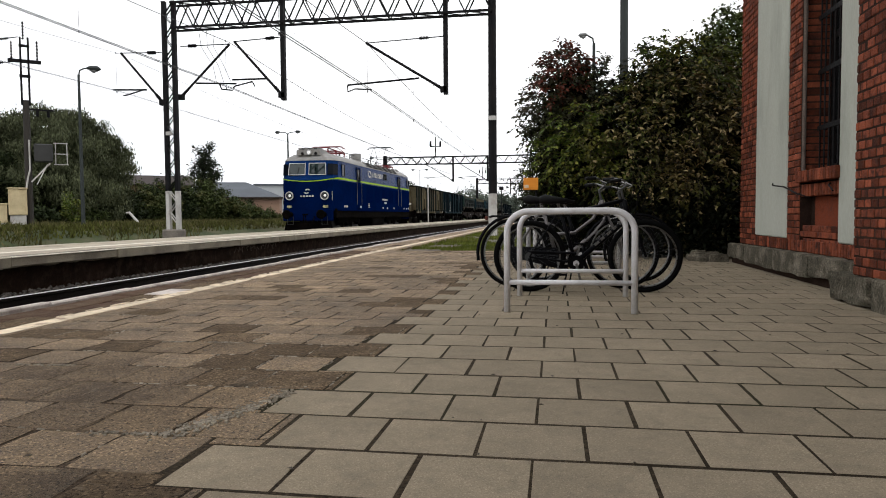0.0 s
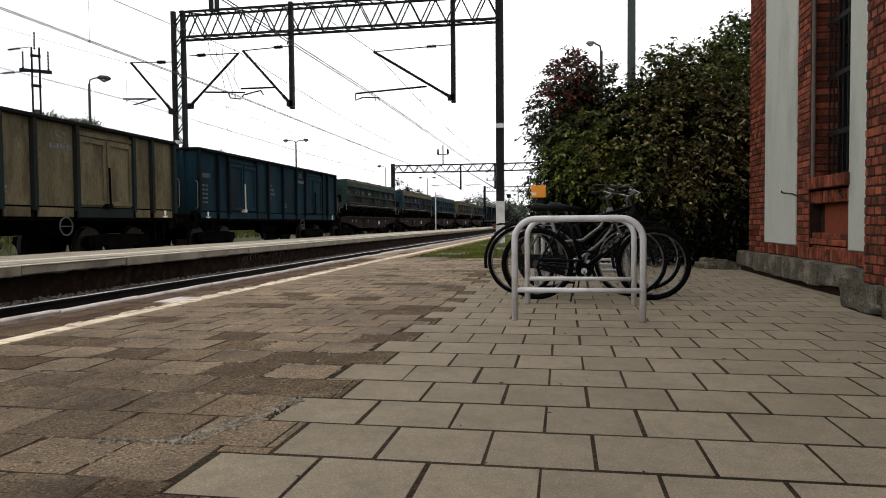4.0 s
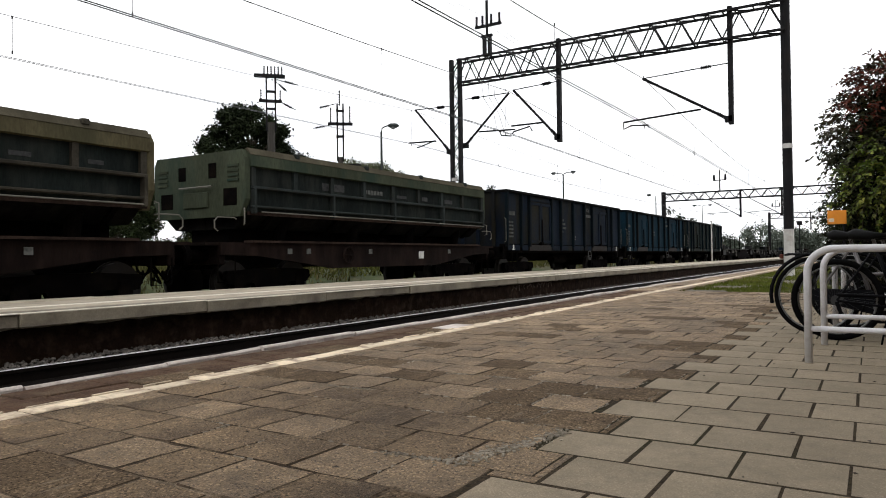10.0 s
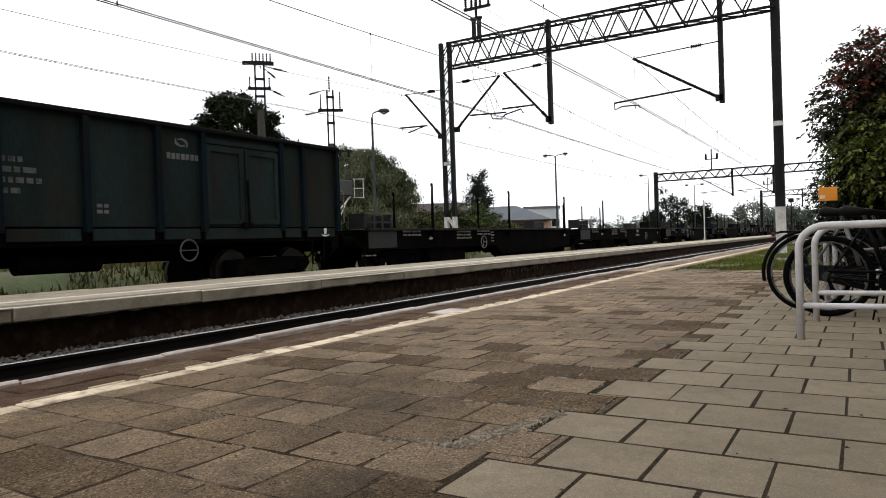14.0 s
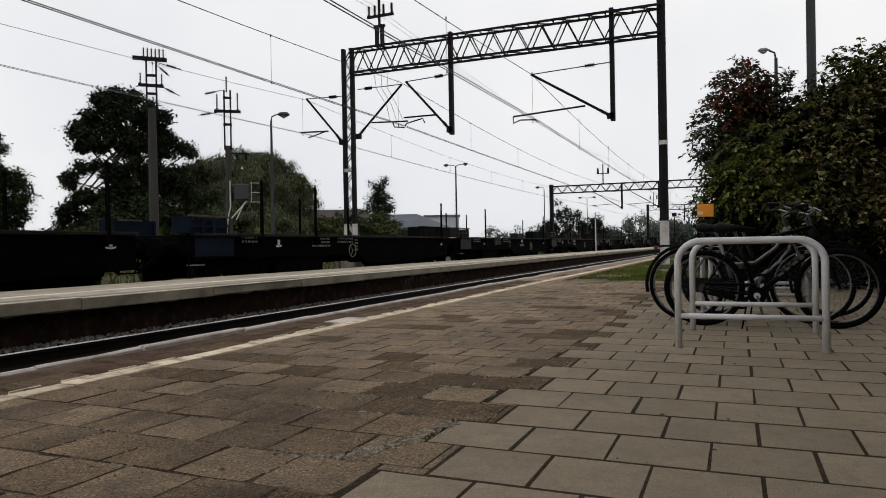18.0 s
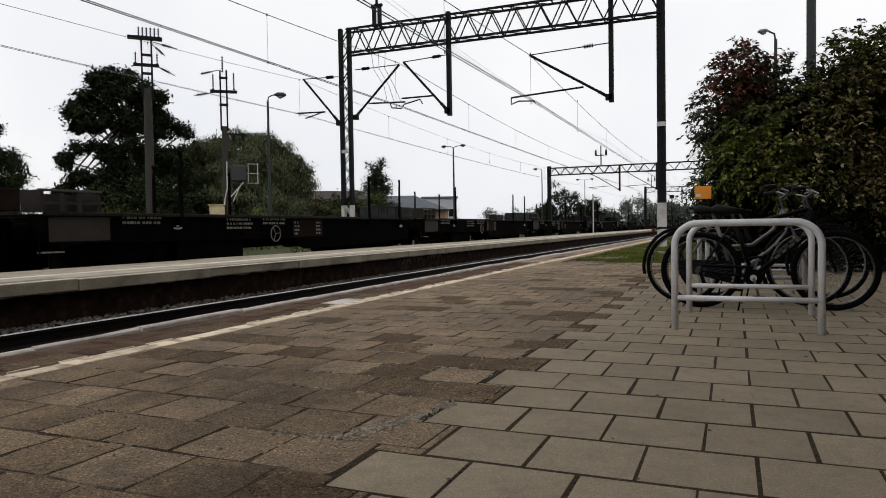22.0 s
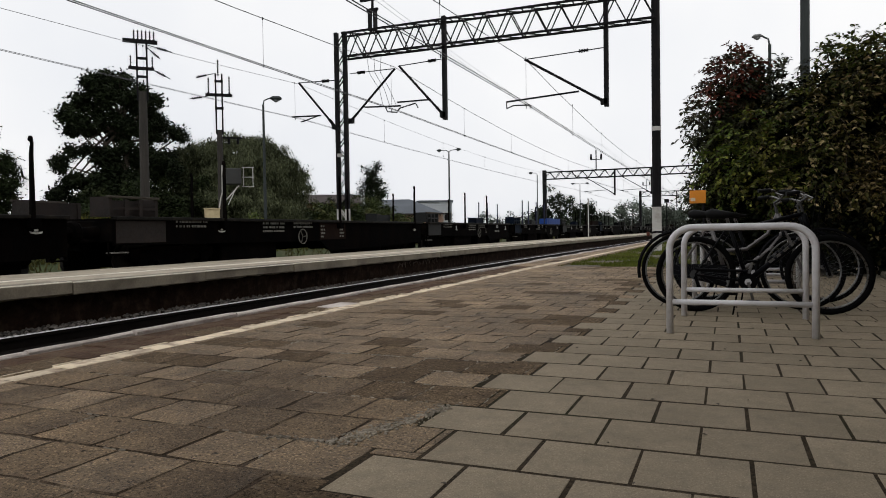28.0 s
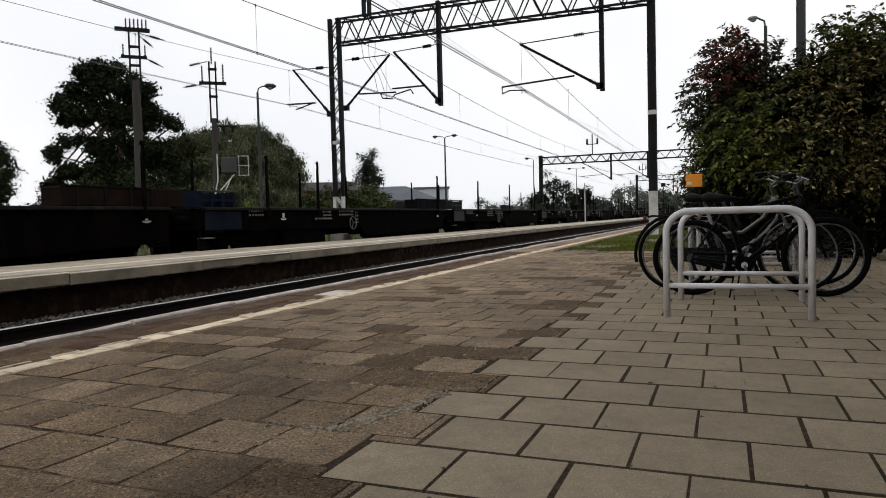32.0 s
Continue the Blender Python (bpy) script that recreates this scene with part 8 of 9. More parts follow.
# -- side-tipping wagons --
def dump_wagon(label, top_m, body_m, rail_m, dark_m, frame_m):
    L = 12.40
    w = thing("dump_wagon", label, "dump wagon", group="wagons of the train")
    y0, y1 = 1.22, 11.28
    for sx in (-1, 1):
        X = sx * 1.46
        # rolled top edge
        part("top_edge", Mesh().prism([(sx * 1.36, 3.24), (sx * 1.42, 3.25), (sx * 1.50, 3.13), (sx * 1.52, 2.88), (sx * 1.46, 2.86), (sx * 1.40, 3.05)], "y", y0, y1), top_m, w)
        part("dusty_rim", Mesh().prism([(sx * 1.355, 3.245), (sx * 1.42, 3.258), (sx * 1.512, 3.118), (sx * 1.505, 3.11), (sx * 1.36, 3.235)], "y", y0 - 0.01, y1 + 0.01), M_DUSTY, w, "rim caked with pale dust")
        part("side_wall", Mesh().box(*sorted((sx * 1.36, sx * 1.40)), y0, y1, 1.95, 3.2), dark_m, w)
        for z, h in ((2.41, 0.062), (2.02, 0.048)):
            part("side_rail", Mesh().box(*sorted((sx * 1.40, sx * 1.53)), y0 + 0.05, y1 - 0.05, z, z + h, 0.012), rail_m, w)
        n = 8
        for i in range(n + 1):
            y = y0 + 0.1 + (y1 - y0 - 0.2) * i / n
            part("side_post", Mesh().box(*sorted((sx * 1.40, sx * 1.48)), y - 0.055, y + 0.055, 2.47, 2.87), rail_m, w)
            if i % 2 == 0:
                part("hinge_post", Mesh().box(*sorted((sx * 1.40, sx * 1.55)), y - 0.034, y + 0.034, 1.9, 2.42, 0.01), rail_m, w)
        for y in (y0 + 1.4, y0 + 3.9, y0 + 6.4, y0 + 8.9):
            part("top_hinge", Mesh().box(*sorted((sx * 1.36, sx * 1.5)), y - 0.07, y + 0.07, 3.17, 3.28, 0.02), rail_m, w)
        for i in range(4):
            y = y0 + 1.3 + 2.55 * i
            part("tip_cylinder", Mesh().cyl((sx * 0.95, y, 1.3), (sx * 1.1, y, 1.95), 0.14, n=12), M_BLACK, w)
        # fish-bellied side frame
        part("side_frame", Mesh().prism([(0.55, 1.05), (0.55, 1.30), (L - 0.55, 1.30), (L - 0.55, 1.05), (L - 1.6, 1.02), (8.5, 0.72), (3.9, 0.72), (1.6, 1.02)], "x", *sorted((sx * 1.25, sx * 1.36))), frame_m, w)
        part("frame_flange", Mesh().box(*sorted((sx * 1.20, sx * 1.45)), 1.3, L - 1.3, 1.30, 1.345), M_FLANGE, w, "flange covered with pale dust")
        part("foot_rail", Mesh().cyl((sx * 1.60, y0 + 0.2, 1.93), (sx * 1.60, y1 - 0.2, 1.93), 0.014, n=6), M_HANDRAIL_DIM, w)
        part("lower_edge", Mesh().box(*sorted((sx * 1.38, sx * 1.42)), y0, y1, 1.87, 1.945), M_FLANGE, w)
        for y in (0.75, L - 0.75):
            part("step", Mesh().tube([(sx * 1.3, y - 0.22, 1.0), (sx * 1.3, y - 0.22, 0.5), (sx * 1.3, y + 0.22, 0.5), (sx * 1.3, y + 0.22, 1.0)], 0.016, 6), M_BLACK, w)
    # end walls
    for e, s in ((y0, 1), (y1, -1)):
        ys = sorted((e - s * 0.12, e + s * 0.02))
        part("end_wall", Mesh().prism([(-1.30, 1.85), (1.30, 1.85), (1.46, 2.2), (1.46, 3.05), (1.36, 3.22), (-1.36, 3.22), (-1.46, 3.05), (-1.46, 2.2)], "y", *ys), body_m, w)
        f = e - s * 0.125
        fs = sorted((f, f + s * 0.01))
        # flat black plates paint the dark inside of the end openings
        for x, z, hw, hh in ((-0.50, 2.82, 0.12, 0.15), (0.48, 2.84, 0.12, 0.16), (-1.02, 2.24, 0.20, 0.17), (1.02, 2.26, 0.20, 0.18)):
            part("end_opening", Mesh().box(x - hw, x + hw, fs[0] - 0.004, fs[1], z - hh, z + hh), M_BLACK, w)
        part("end_plate", Mesh().box(-0.45, 0.35, *sorted((f - s * 0.03, f)), 2.06, 2.40, 0.02), body_m, w)
        for x in (-1.15, 1.12):
            for k in range(4):
                part("end_louvre", Mesh().box(x - 0.17, x + 0.17, *sorted((f - s * 0.02, f)), 2.58 + 0.1 * k, 2.63 + 0.1 * k), body_m, w)
        part("end_grip", Mesh().cyl((-0.5, f - s * 0.08, 2.5), (0.55, f - s * 0.08, 2.5), 0.022, n=6), M_HANDRAIL_DIM, w)
        part("corner_hook", Mesh().tube([(1.44, f, 2.0), (1.5, f - s * 0.05, 1.98), (1.5, f - s * 0.05, 1.68), (1.44, f - s * 0.02, 1.66)], 0.014, 6), M_HANDRAIL_DIM, w)
        rail = Mesh().tube([(1.30, e - s * 0.22, 1.78), (1.34, e - s * 0.3, 1.80), (1.34, e - s * 0.72, 1.80), (1.34, e - s * 0.80, 1.72), (1.34, e - s * 0.80, 1.58), (1.34, e - s * 0.72, 1.52)], 0.014, 6)
        part("end_railing", rail, M_HANDRAIL_DIM, w)
        part("end_platform", Mesh().box(-1.3, 1.3, *sorted((e - s * 1.0, e - s * 0.1)), 1.24, 1.3), frame_m, w)
        part("headstock", Mesh().box(-1.3, 1.3, *sorted((e - s * 0.66, e - s * 0.5)), 0.85, 1.24, 0.02), frame_m, w)
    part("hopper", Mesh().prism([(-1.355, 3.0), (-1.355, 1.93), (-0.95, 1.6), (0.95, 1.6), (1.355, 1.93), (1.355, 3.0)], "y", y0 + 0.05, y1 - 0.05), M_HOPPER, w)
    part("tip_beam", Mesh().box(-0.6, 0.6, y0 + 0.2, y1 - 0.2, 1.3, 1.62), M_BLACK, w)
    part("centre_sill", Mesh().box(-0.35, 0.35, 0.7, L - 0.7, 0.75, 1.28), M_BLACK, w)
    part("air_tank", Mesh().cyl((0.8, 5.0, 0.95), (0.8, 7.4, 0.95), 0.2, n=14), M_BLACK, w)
    part("brake_wheel", Mesh().ring((1.40, 4.45, 1.03), "x", 0.19, 0.02, n=18, k=5).cyl((1.40, 4.27, 1.03), (1.40, 4.63, 1.03), 0.012, n=5).cyl((1.40, 4.45, 0.85), (1.40, 4.45, 1.21), 0.012, n=5), frame_m, w)
    for y in (2.2, L - 2.2):
        bogie(w, y)
    buffers(w, L)
    part("data_plate", Mesh().box(1.362, 1.37, 7.6, 7.85, 0.92, 1.12), M_MARK, w)
    for y in (2.4, 3.0, 5.3, 9.2):
        part("marking", Mesh().box(1.362, 1.368, y, y + 0.14, 1.06, 1.18), M_MARK_DIM, w)
    bars("marking", w, 1.402, 5.1, 2.58, (0.1, 0.1, 0.1, 0.1, 0.1, 0.1), 0.1, M_MARK_DIM, 0.03)
    part("panel_board", Mesh().box(1.402, 1.408, 3.5, 4.3, 2.55, 2.72), M_BOARD, w, "dirty grey numbered board")
    rr = random.Random(len(label) * 7 + ord(label[0]))
    for i in range(8):
        y = y0 + 0.1 + (y1 - y0 - 0.2) * i / 8
        if rr.random() < 0.45:
            part("number_board", Mesh().box(1.402, 1.406, y + 0.25, y + 0.25 + rr.uniform(0.25, 0.5), 2.56, 2.56 + rr.uniform(0.06, 0.12)), M_BOARD, w)
    for i in range(5):
        y = y0 + 0.7 + 2.2 * i
        part("hopper_bracket", Mesh().prism([(1.40, 2.0), (1.40, 1.88), (1.0, 1.55), (0.9, 1.55)], "y", y - 0.05, y + 0.05), M_BLACK, w)
    for s_, yy in ((1, 0.25), (-1, L - 0.25)):
        for x in (-0.4, 0.35):
            part("brake_hose", Mesh().tube([(x, yy + s_ * 0.3, 0.95), (x, yy - s_ * 0.05, 0.8), (x + 0.05, yy - s_ * 0.25, 0.55), (x, yy - s_ * 0.3, 0.75)], 0.024, 6), M_BLACK, w)
    return w


# -- flat wagons with stakes --
def table_mark(parent, x, y, z, w, lines, seed):
    """A lined data table, its unreadable entries as bars."""
    r = random.Random(seed)
    m = Mesh()
    for l in range(lines):
        zz = z - 0.1 * l
        c = y
        while c < y + w - 0.06:
            d = r.uniform(0.03, 0.09)
            m.box(x, x + 0.006, c, min(c + d, y + w), zz, zz + 0.05)
            c += d + r.choice((0.025, 0.025, 0.06))
    part("marking", m, M_MARK_MID, parent)["kind"] = "stuff"


def flat_wagon(label, near, far, load_m, stand_m, wheel_at, panel_m=None, sign=0.0, stake_m=None, L=15.6):
    w = thing("flat_wagon", label, "flat wagon", group="wagons of the train")
    stake_m = stake_m or M_BLACK
    mid = L - 3.6
    for sx in (-1, 1):
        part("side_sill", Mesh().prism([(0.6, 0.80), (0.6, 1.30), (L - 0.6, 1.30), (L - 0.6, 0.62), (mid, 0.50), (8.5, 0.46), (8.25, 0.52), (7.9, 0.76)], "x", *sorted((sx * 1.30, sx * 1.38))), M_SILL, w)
        part("deck_edge", Mesh().box(*sorted((sx * 1.28, sx * 1.46)), 0.58, L - 0.58, 1.295, 1.365, 0.012), M_DECK_EDGE, w)
        for y in near if sx > 0 else far:
            st = Mesh().prism([(y - 0.042, 1.2), (y + 0.042, 1.2), (y + 0.026, 2.36), (y + 0.034, 2.58), (y + 0.02, 2.68), (y - 0.012, 2.70), (y - 0.036, 2.64), (y - 0.02, 2.60), (y + 0.002, 2.62), (y + 0.006, 2.56), (y - 0.02, 2.4)], "x", *sorted((sx * 1.41, sx * 1.47)))
            part("stake", st, stake_m, w)
        if sx > 0:
            for y in near:
                part("stake_pocket", Mesh().box(1.36, 1.52, y - 0.1, y + 0.1, 1.12, 1.30, 0.01), M_SILL, w)
        part("step", Mesh().tube([(sx * 1.36, 0.45, 0.85), (sx * 1.36, 0.45, 0.62), (sx * 1.36, 0.9, 0.62), (sx * 1.36, 0.9, 0.85)], 0.02, 6), M_BLACK, w)
        part("step", Mesh().tube([(sx * 1.36, L - 1.0, 0.85), (sx * 1.36, L - 1.0, 0.55), (sx * 1.36, L - 0.6, 0.55), (sx * 1.36, L - 0.6, 0.85)], 0.02, 6), M_BLACK, w)
    part("step_tread", Mesh().box(1.28, 1.42, 0.46, 0.89, 0.642, 0.668), M_MARK_MID, w, "worn bright step tread")
    for i in range(6):
        a = 0.62 + (L - 1.24) / 6 * i
        part("deck_plank", Mesh().box(-1.28, 1.28, a + 0.01, a + (L - 1.24) / 6 - 0.01, 1.26, 1.33), M_BLACK, w)
    # crate-like brake platforms over the leading corners
    y0, y1 = 0.5, 1.72
    for sx in (-1, 1):
        fr = part("brake_stand", Mesh().box(*sorted((sx * 0.85, sx * 1.36)), y0, y0 + 0.07, 1.365, 1.75).box(*sorted((sx * 0.85, sx * 1.36)), y1 - 0.07, y1, 1.365, 1.72).box(*sorted((sx * 0.88, sx * 0.93)), y0 + 0.08, y1 - 0.08, 1.365, 1.70), stand_m, w, "framed end platform")
        part("stand_rail", Mesh().box(*sorted((sx * 1.31, sx * 1.39)), y0 - 0.03, y1 + 0.03, 1.72, 1.765, 0.008), M_STAND_RIM, fr, "bare worn top rail")
        part("stand_rail", Mesh().box(*sorted((sx * 1.33, sx * 1.37)), y0, y1, 1.50, 1.55), stand_m, fr)
        for y in (y0 + 0.36, y0 + 0.72):
            part("stand_post", Mesh().box(*sorted((sx * 1.33, sx * 1.38)), y, y + 0.09, 1.365, 1.70), stand_m, fr)
    part("end_plate", Mesh().box(1.382, 1.388, 0.62, 1.9, 0.84, 1.28), stand_m, w)
    for e, s in ((0.6, 1), (L - 0.6, -1)):
        part("headstock", Mesh().box(-1.34, 1.34, *sorted((e, e + s * 0.16)), 0.85, 1.29, 0.02), M_BLACK, w)
    if load_m:
        a, b = L - (3.8 if L < 13 else 3.1), L - 0.1
        ld = part("cargo", Mesh().box(0.80, 1.34, a, b - 0.92, 1.366, 1.735, 0.02), load_m, w, "low box-like cargo on the deck end")
        part("cargo_end", Mesh().box(0.80, 1.345, b - 0.91, b, 1.366, 1.75, 0.02), load_m, ld)
        part("cargo_rim", Mesh().box(1.27, 1.36, a - 0.02, b - 0.93, 1.735, 1.758), load_m, ld)
        for k in range(4):
            part("cargo_batten", Mesh().box(1.34, 1.358, a + 0.3 + 0.62 * k, a + 0.345 + 0.62 * k, 1.375, 1.73), load_m, ld)
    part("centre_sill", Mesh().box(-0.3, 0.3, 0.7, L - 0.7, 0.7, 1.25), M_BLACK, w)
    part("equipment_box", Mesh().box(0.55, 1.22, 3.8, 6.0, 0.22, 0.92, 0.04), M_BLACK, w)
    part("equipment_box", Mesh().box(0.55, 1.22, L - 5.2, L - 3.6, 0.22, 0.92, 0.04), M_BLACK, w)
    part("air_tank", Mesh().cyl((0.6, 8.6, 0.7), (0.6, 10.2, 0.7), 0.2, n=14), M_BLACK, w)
    bw = Mesh().ring((1.44, wheel_at, 0.90), "x", 0.20, 0.013, n=24, k=5)
    for k in range(3):
        a = math.pi / 2 + k * 2 * math.pi / 3 + 0.6
        bw.cyl((1.44, wheel_at, 0.90), (1.44, wheel_at + 0.20 * math.cos(a), 0.90 + 0.20 * math.sin(a)), 0.010, n=5)
    part("brake_wheel", bw, M_MARK_MID, w, "pale three-spoked handbrake wheel")
    for y in (2.5, L - 2.3):
        bogie(w, y)
    buffers(w, L)
    X = 1.382
    table_mark(w, X, 2.2, 1.25, 1.0, 2, len(label))
    table_mark(w, X, 5.2, 1.23, 0.95, 3, len(label) + 1)
    table_mark(w, X, 6.55, 1.24, 0.95, 2, len(label) + 2)
    if panel_m:
        part("data_panel", Mesh().box(X, X + 0.005, 7.85, 9.3, 0.80, 1.28), panel_m, w, "rust-brown painted data panel")
        table_mark(w, X + 0.006, 7.9, 1.16, 0.22, 4, 5)
        table_mark(w, X + 0.006, 8.95, 1.16, 0.3, 4, 6)
    else:
        table_mark(w, X, 7.55, 1.2, 0.22, 4, len(label) + 3)
    if sign:
        emblem(w, X, sign, 1.19, 0.11, M_MARK)
        bars("marking", w, X, sign - 0.37, 0.92, (0.075,) * 7, 0.095, M_MARK_MID, 0.03)
    anchor_mark(w, X, 3.65, 1.03)
    anchor_mark(w, X, L - 1.2, 1.03)
    return w


# whole ribs are coloured dark for the shade along their edges
M_RIB_SHADED = mat("shaded_wagon_rib", (0.0030, 0.0066, 0.0092), 0.75, var=0.35, big=2, fine=25, bump=0.2, stain=(0.008, 0.006, 0.005), amount=0.4, stain_scale=3, streak=0.3, spec=0.03)
M_G_OLIVE = mat("olive_wagon_paint", (0.090, 0.076, 0.046), 0.75, var=0.35, big=1.0, fine=25, bump=0.14, stain=(0.034, 0.026, 0.016), amount=0.55, stain_scale=1.8, streak=0.3, spec=0.03)
M_G_TEAL = mat("teal_wagon_paint", (0.0058, 0.0185, 0.0260), 0.75, var=0.3, big=1.0, fine=25, bump=0.14, stain=(0.0075, 0.0085, 0.0085), amount=0.5, stain_scale=1.4, streak=0.3, spec=0.03)
M_G_DARK = mat("dark_green_wagon_paint", (0.0105, 0.016, 0.0155), 0.75, var=0.3, big=1.0, fine=25, bump=0.14, stain=(0.018, 0.0105, 0.006), amount=0.4, stain_scale=1.4, streak=0.3, spec=0.03)
M_G_NAVY = mat("dark_slate_wagon_paint", (0.0050, 0.0085, 0.0150), 0.75, var=0.35, big=1.0, fine=25, bump=0.14, stain=(0.0150, 0.0125, 0.0055), amount=0.6, stain_scale=0.7, streak=0.4, spec=0.05)
M_G_BLUE = mat("petrol_blue_wagon_paint", (0.0056, 0.0180, 0.0285), 0.75, var=0.3, big=1.0, fine=25, bump=0.14, stain=(0.007, 0.0075, 0.008), amount=0.5, stain_scale=1.4, streak=0.3, spec=0.03)
M_RUSTY = mat("rusty_sill_plate", (0.0060, 0.0038, 0.0031), 0.85, var=0.3, bump=0.2, stain=(0.014, 0.0085, 0.0065), amount=0.4)
M_D_GREEN = mat("dull_green_tipper_paint", (0.0185, 0.0345, 0.0300), 0.75, var=0.3, big=1.0, fine=25, bump=0.14, stain=(0.022, 0.02, 0.012), amount=0.45, stain_scale=1.4, streak=0.3, spec=0.03)
M_D_TEAL = mat("teal_tipper_paint", (0.017, 0.038, 0.048), 0.75, var=0.4, big=1.0, fine=25, bump=0.18, stain=(0.006, 0.009, 0.011), amount=0.55, stain_scale=2.4, streak=0.3, spec=0.03)
M_D_OLIVE = mat("olive_green_tipper_paint", (0.040, 0.046, 0.030), 0.75, var=0.3, big=1.0, fine=25, bump=0.14, stain=(0.016, 0.030, 0.024), amount=0.55, stain_scale=0.9, streak=0.3, spec=0.03)
M_D_KHAKI = mat("khaki_tipper_paint", (0.074, 0.064, 0.036), 0.75, var=0.3, big=1.0, fine=25, bump=0.14, stain=(0.034, 0.034, 0.020), amount=0.45, stain_scale=1.2, streak=0.3, spec=0.03)
M_D_BLUE = mat("blue_tipper_wall", (0.0062, 0.0118, 0.0215), 0.75, var=0.3, big=1.0, fine=25, bump=0.14, stain=(0.0075, 0.0085, 0.0085), amount=0.5, stain_scale=1.4, streak=0.3, spec=0.03)
M_D_RIB = mat("grey_brown_tipper_rib", (0.036, 0.032, 0.024), 0.8, var=0.35, big=1.5, fine=25, bump=0.2, stain=(0.018, 0.015, 0.012), amount=0.5, stain_scale=2.0, spec=0.1)
# grey-green paint, darkened for the recess shade between the ribs
M_D_GREY = mat("shaded_grey_green_wall", (0.0105, 0.0135, 0.0125), 0.75, var=0.4, big=1.0, fine=25, bump=0.2, stain=(0.030, 0.032, 0.028), amount=0.45, stain_scale=3, streak=0.3, spec=0.03)
M_D_RAIL = mat("grey_blue_tipper_rail", (0.0235, 0.0285, 0.0275), 0.75, var=0.3, big=1.0, fine=25, bump=0.14, stain=(0.02, 0.017, 0.012), amount=0.4, stain_scale=1.4, streak=0.3, spec=0.03)
M_DUSTY = mat("dust_caked_steel", (0.060, 0.053, 0.037), 0.95, var=0.3, big=2, fine=40, bump=0.3, spec=0.02)
M_LOAD_DARK = mat("dark_cargo_sheet", (0.0035, 0.0040, 0.0042), 0.8, var=0.25, bump=0.2, spec=0.03)
M_LOAD_BLUE = mat("blue_cargo_box", (0.004, 0.036, 0.19), 0.6, var=0.15, bump=0.1)
M_STAKE_BLUE = mat("dark_blue_stake", (0.0042, 0.00672, 0.0294), 0.7, var=0.2, bump=0.1)
M_END_GREY = mat("dark_end_frame", (0.0048, 0.0052, 0.0054), 0.75, var=0.25, bump=0.15)
M_END_BROWN = mat("brown_end_frame", (0.0135, 0.0085, 0.0062), 0.8, var=0.35, bump=0.15, stain=(0.006, 0.004, 0.003), amount=0.5)


def run(ob, q0):
    TRAIN.append((ob, q0))
    return ob


run(locomotive(), 32.60)
RIBS_A = [0.68, 1.85, 5.65, 7.02, 8.39, 12.19, 13.36]
DOORS_A = [(2.56, 4.65), (9.39, 11.48)]
RIBS_TAN = [0.68, 1.6, 5.45, 6.3, 7.2, 8.1, 12.3, 13.36]
run(open_wagon("olive and rusty open freight wagon with many upright ribs", M_G_OLIVE, M_G_OLIVE, RIBS_TAN, DOORS_A, M_MARK_DIM, M_G_DARK, M_G_DARK), 52.95)
run(open_wagon("weathered teal blue open freight wagon with double side doors", M_G_TEAL, M_G_TEAL, RIBS_A, DOORS_A, M_MARK_DIM, None, M_RIB_SHADED), 67.0)
tip = (("dull green side-tipping wagon on a rusty brown frame", M_D_GREEN, M_D_GREEN, M_D_RAIL, M_D_GREY),
       ("side-tipping wagon with khaki top, blue-green end and dark blue panels", M_D_KHAKI, M_D_TEAL, M_D_RAIL, M_D_BLUE),
       ("teal side-tipping wagon with dark blue side panels", M_D_TEAL, M_D_TEAL, M_D_TEAL, M_D_BLUE),
       ("khaki side-tipping wagon with grey scuffed side panels", M_D_KHAKI, M_D_KHAKI, M_D_RIB, M_D_GREY),
       ("olive green and grey side-tipping wagon, stained and faded", M_D_OLIVE, M_D_OLIVE, M_D_RAIL, M_D_GREY))
for i, (lab, top1, end1, rail1, wall1) in enumerate(tip):
    run(dump_wagon(lab, top1, end1, rail1, wall1, M_FRAME_BROWN), 80.86 + 12.4 * i)
run(open_wagon("dark slate blue open freight wagon with rusty sooty sides", M_G_NAVY, M_G_NAVY, RIBS_A, DOORS_A, M_MARK_DIM, M_RUSTY, M_RIB_SHADED), 142.84)
run(open_wagon("petrol blue open freight wagon with a rusty sill plate", M_G_BLUE, M_G_BLUE, RIBS_A, DOORS_A, M_MARK_DIM, M_RUSTY, M_RIB_SHADED), 156.88)
run(open_wagon("dark green open freight wagon with faded lettering", M_G_DARK, M_G_DARK, RIBS_A, DOORS_A, M_MARK_DIM, None, M_RIB_SHADED), 170.93)
M_LOAD_GREY = mat("grey_green_cargo_box", (0.030, 0.036, 0.033), 0.8, var=0.3, bump=0.2, stain=(0.014, 0.013, 0.010), amount=0.5, spec=0.03)
M_LOAD_BROWN = mat("brown_cargo_box", (0.0115, 0.0072, 0.0058), 0.85, var=0.3, bump=0.2, stain=(0.006, 0.004, 0.004), amount=0.5, spec=0.03)
M_END_BLUE = mat("dark_blue_end_frame", (0.0042, 0.0078, 0.0155), 0.75, var=0.3, bump=0.15, stain=(0.003, 0.0035, 0.005), amount=0.5, spec=0.05)
M_DATA_RUST = mat("rust_brown_panel", (0.0125, 0.0072, 0.0056), 0.85, var=0.4, bump=0.2, stain=(0.0035, 0.0028, 0.0026), amount=0.5, stain_scale=3, spec=0.03)
NEAR, FAR = [3.7, 8.9, 14.3], [2.4, 5.8, 11.9]
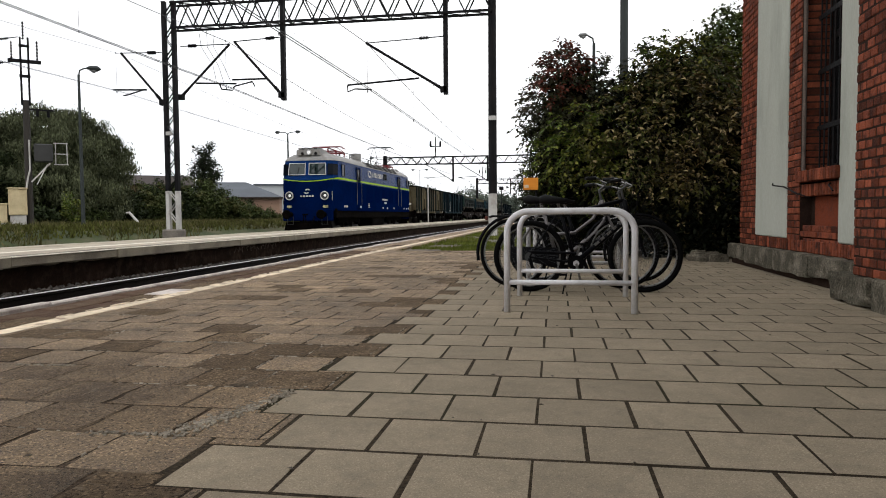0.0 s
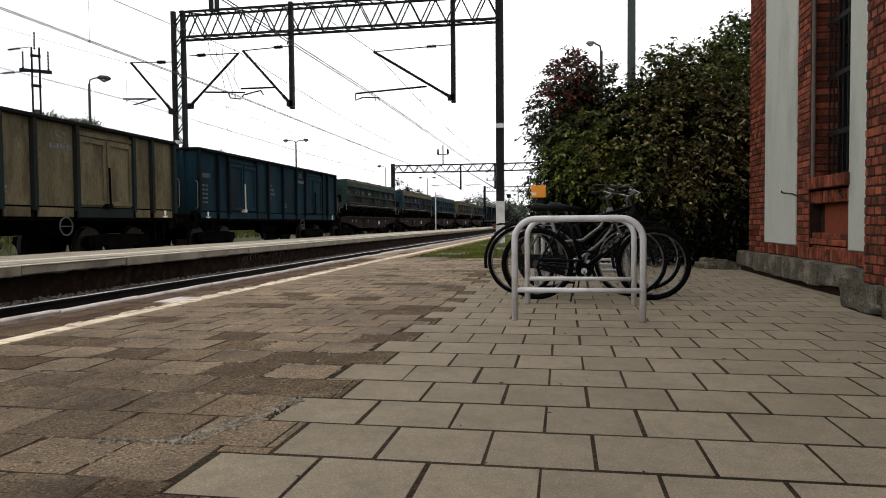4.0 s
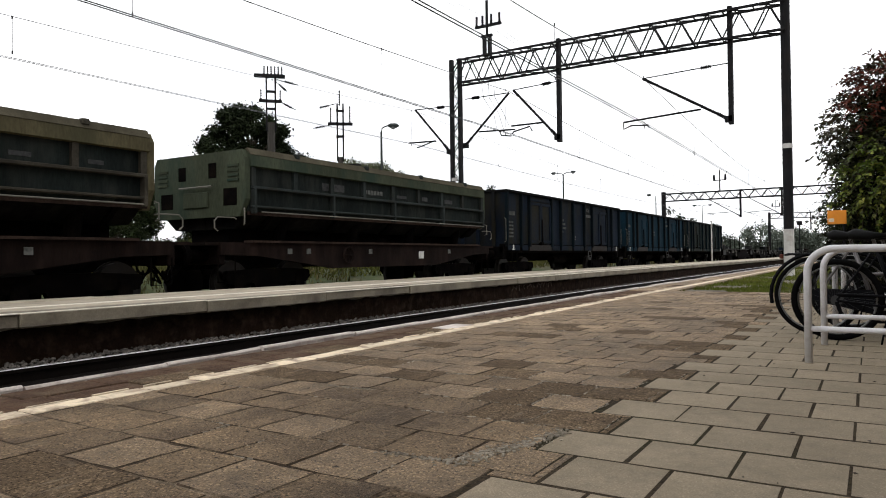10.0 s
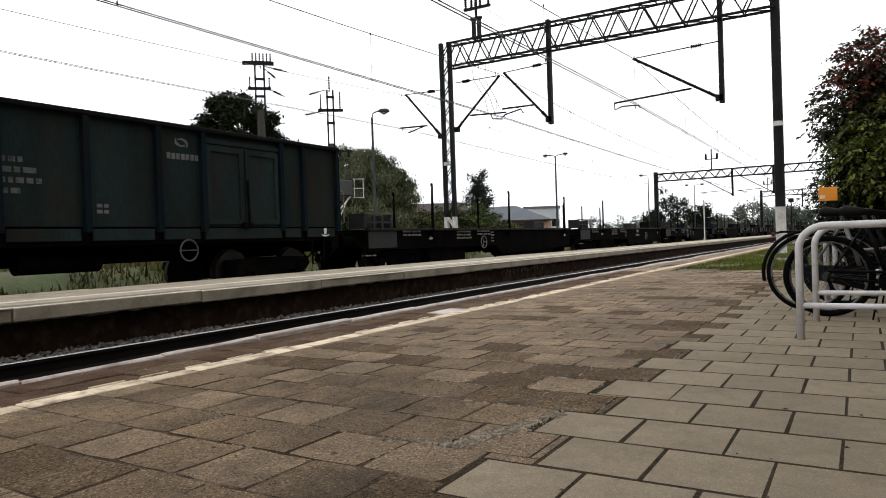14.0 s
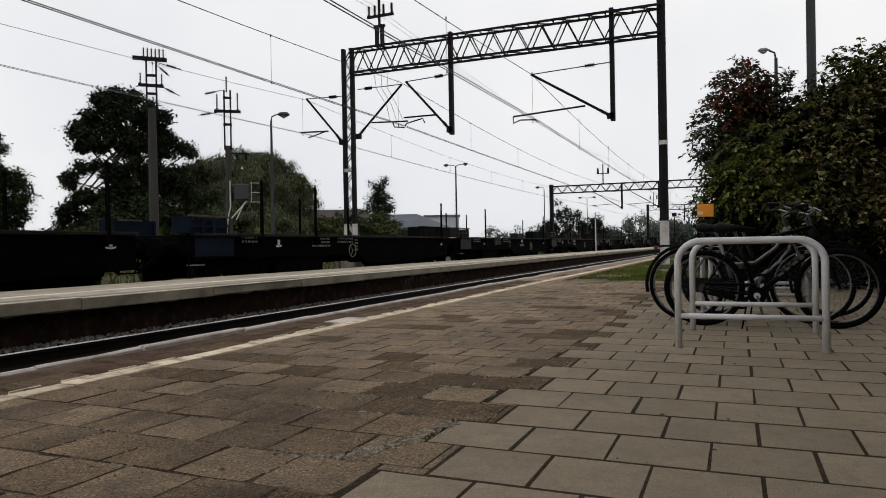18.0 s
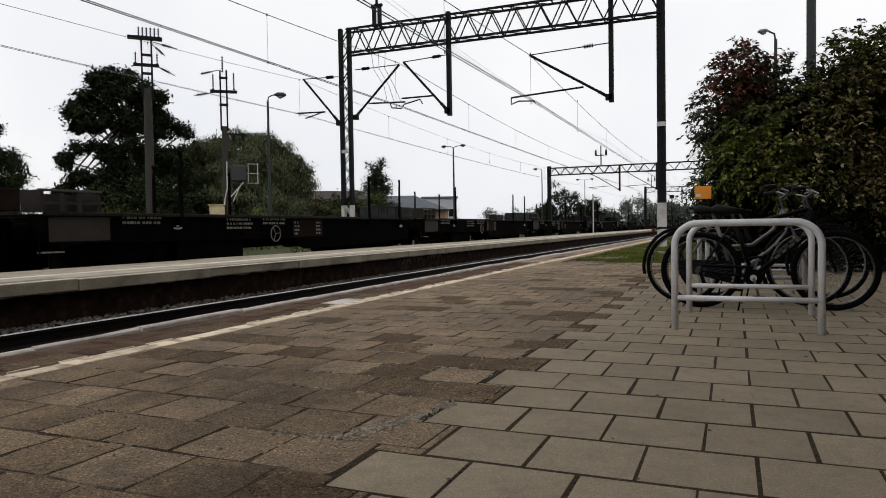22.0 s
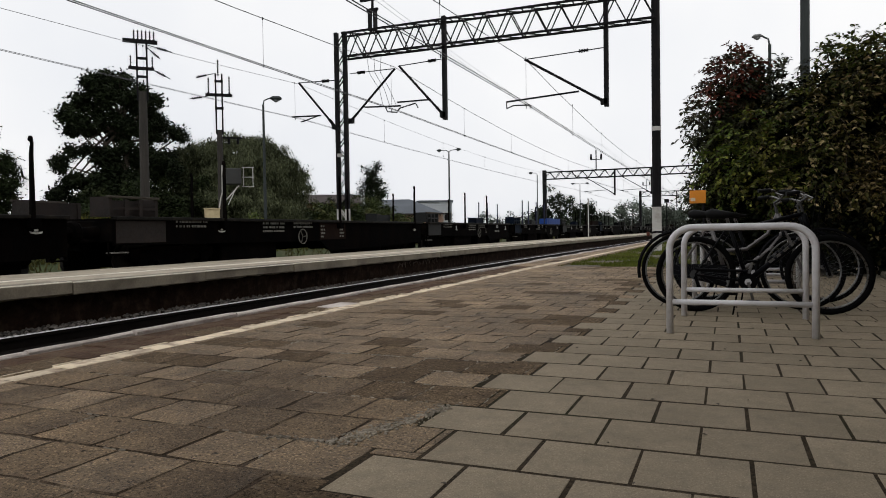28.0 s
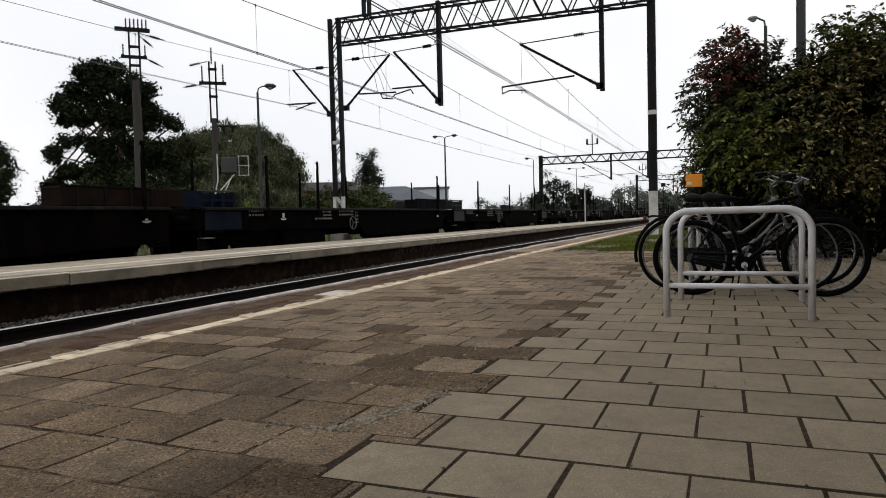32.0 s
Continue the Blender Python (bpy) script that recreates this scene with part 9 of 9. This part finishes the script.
kinds = {
    "bare": ("black flat wagon with upright stakes and an empty deck", NEAR, FAR, None, M_END_GREY, 6.9),
    "dark": ("black flat wagon with a low dark load and white emblem", [3.7, 14.3], [5.8, 8.7, 11.9], M_LOAD_DARK, M_END_GREY, 11.5, None, 9.9),
    "rust": ("black flat wagon with brown brake stand and rust-brown panel", NEAR, [5.8, 14.3], None, M_END_BROWN, 6.9, M_DATA_RUST),
    "blue": ("black flat wagon with dark blue brake stand and dark load", [2.9, 5.3, 14.3], [3.4, 8.7, 11.9], M_LOAD_DARK, M_END_BLUE, 7.3),
    "plum": ("black flat wagon with brown load, emblem and dark stand", [5.8, 8.7, 14.3], [3.7, 11.9], M_LOAD_BROWN, M_END_GREY, 10.8, None, 7.35),
    "pale": ("black flat wagon with grey-green load and brown brake stand", [3.7, 12.0, 14.2], [5.8, 8.7], M_LOAD_GREY, M_END_BROWN, 7.0, M_DATA_RUST),
    "clay": ("black flat wagon with brown load, brake stand and panel", [3.7, 9.0, 14.3], [5.8, 11.9], M_LOAD_BROWN, M_END_BROWN, 6.8, M_DATA_RUST),
    "short": ("short black flat wagon with an empty deck and pale lettering", [4.6, 7.6], [3.2, 9.8], None, M_END_GREY, 6.5, None, 9.4, None, 12.0),
    "cobalt": ("short black flat wagon with blue stakes and bright blue load", [1.9, 3.2, 5.0, 7.0], [2.6, 4.2, 6.2], M_LOAD_BLUE, M_END_BLUE, 8.8, None, 0.0, M_STAKE_BLUE, 12.0),
}
made = {}
q = 184.95
for k, pitch in (("bare", 15.75), ("dark", 15.9), ("rust", 16.0), ("blue", 15.9), ("dark", 15.95), ("plum", 15.35), ("pale", 15.85), ("pale", 15.6), ("clay", 16.1), ("blue", 15.5), ("bare", 15.45), ("rust", 15.1),
                 ("short", 12.0), ("cobalt", 11.95), ("plum", 15.5), ("blue", 15.65), ("bare", 15.65), ("dark", 15.65), ("rust", 15.65), ("bare", 15.65), ("clay", 15.65), ("bare", 15.65), ("dark", 15.65), ("bare", 15.65), ("plum", 15.65), ("bare", 15.65)):
    if k not in made:
        made[k] = run(flat_wagon(*kinds[k]), q)
    else:
        run(copy_thing(made[k], Matrix()), q)
    q += pitch


def motions():
    times = [0, 4, 8, 12, 16, 20, 24, 28, 32]
    for ob, q0 in TRAIN:
        walk(ob, [(t, pose(TRACKS[1], q0 - S(t), RAIL)) for t in times])


motions()
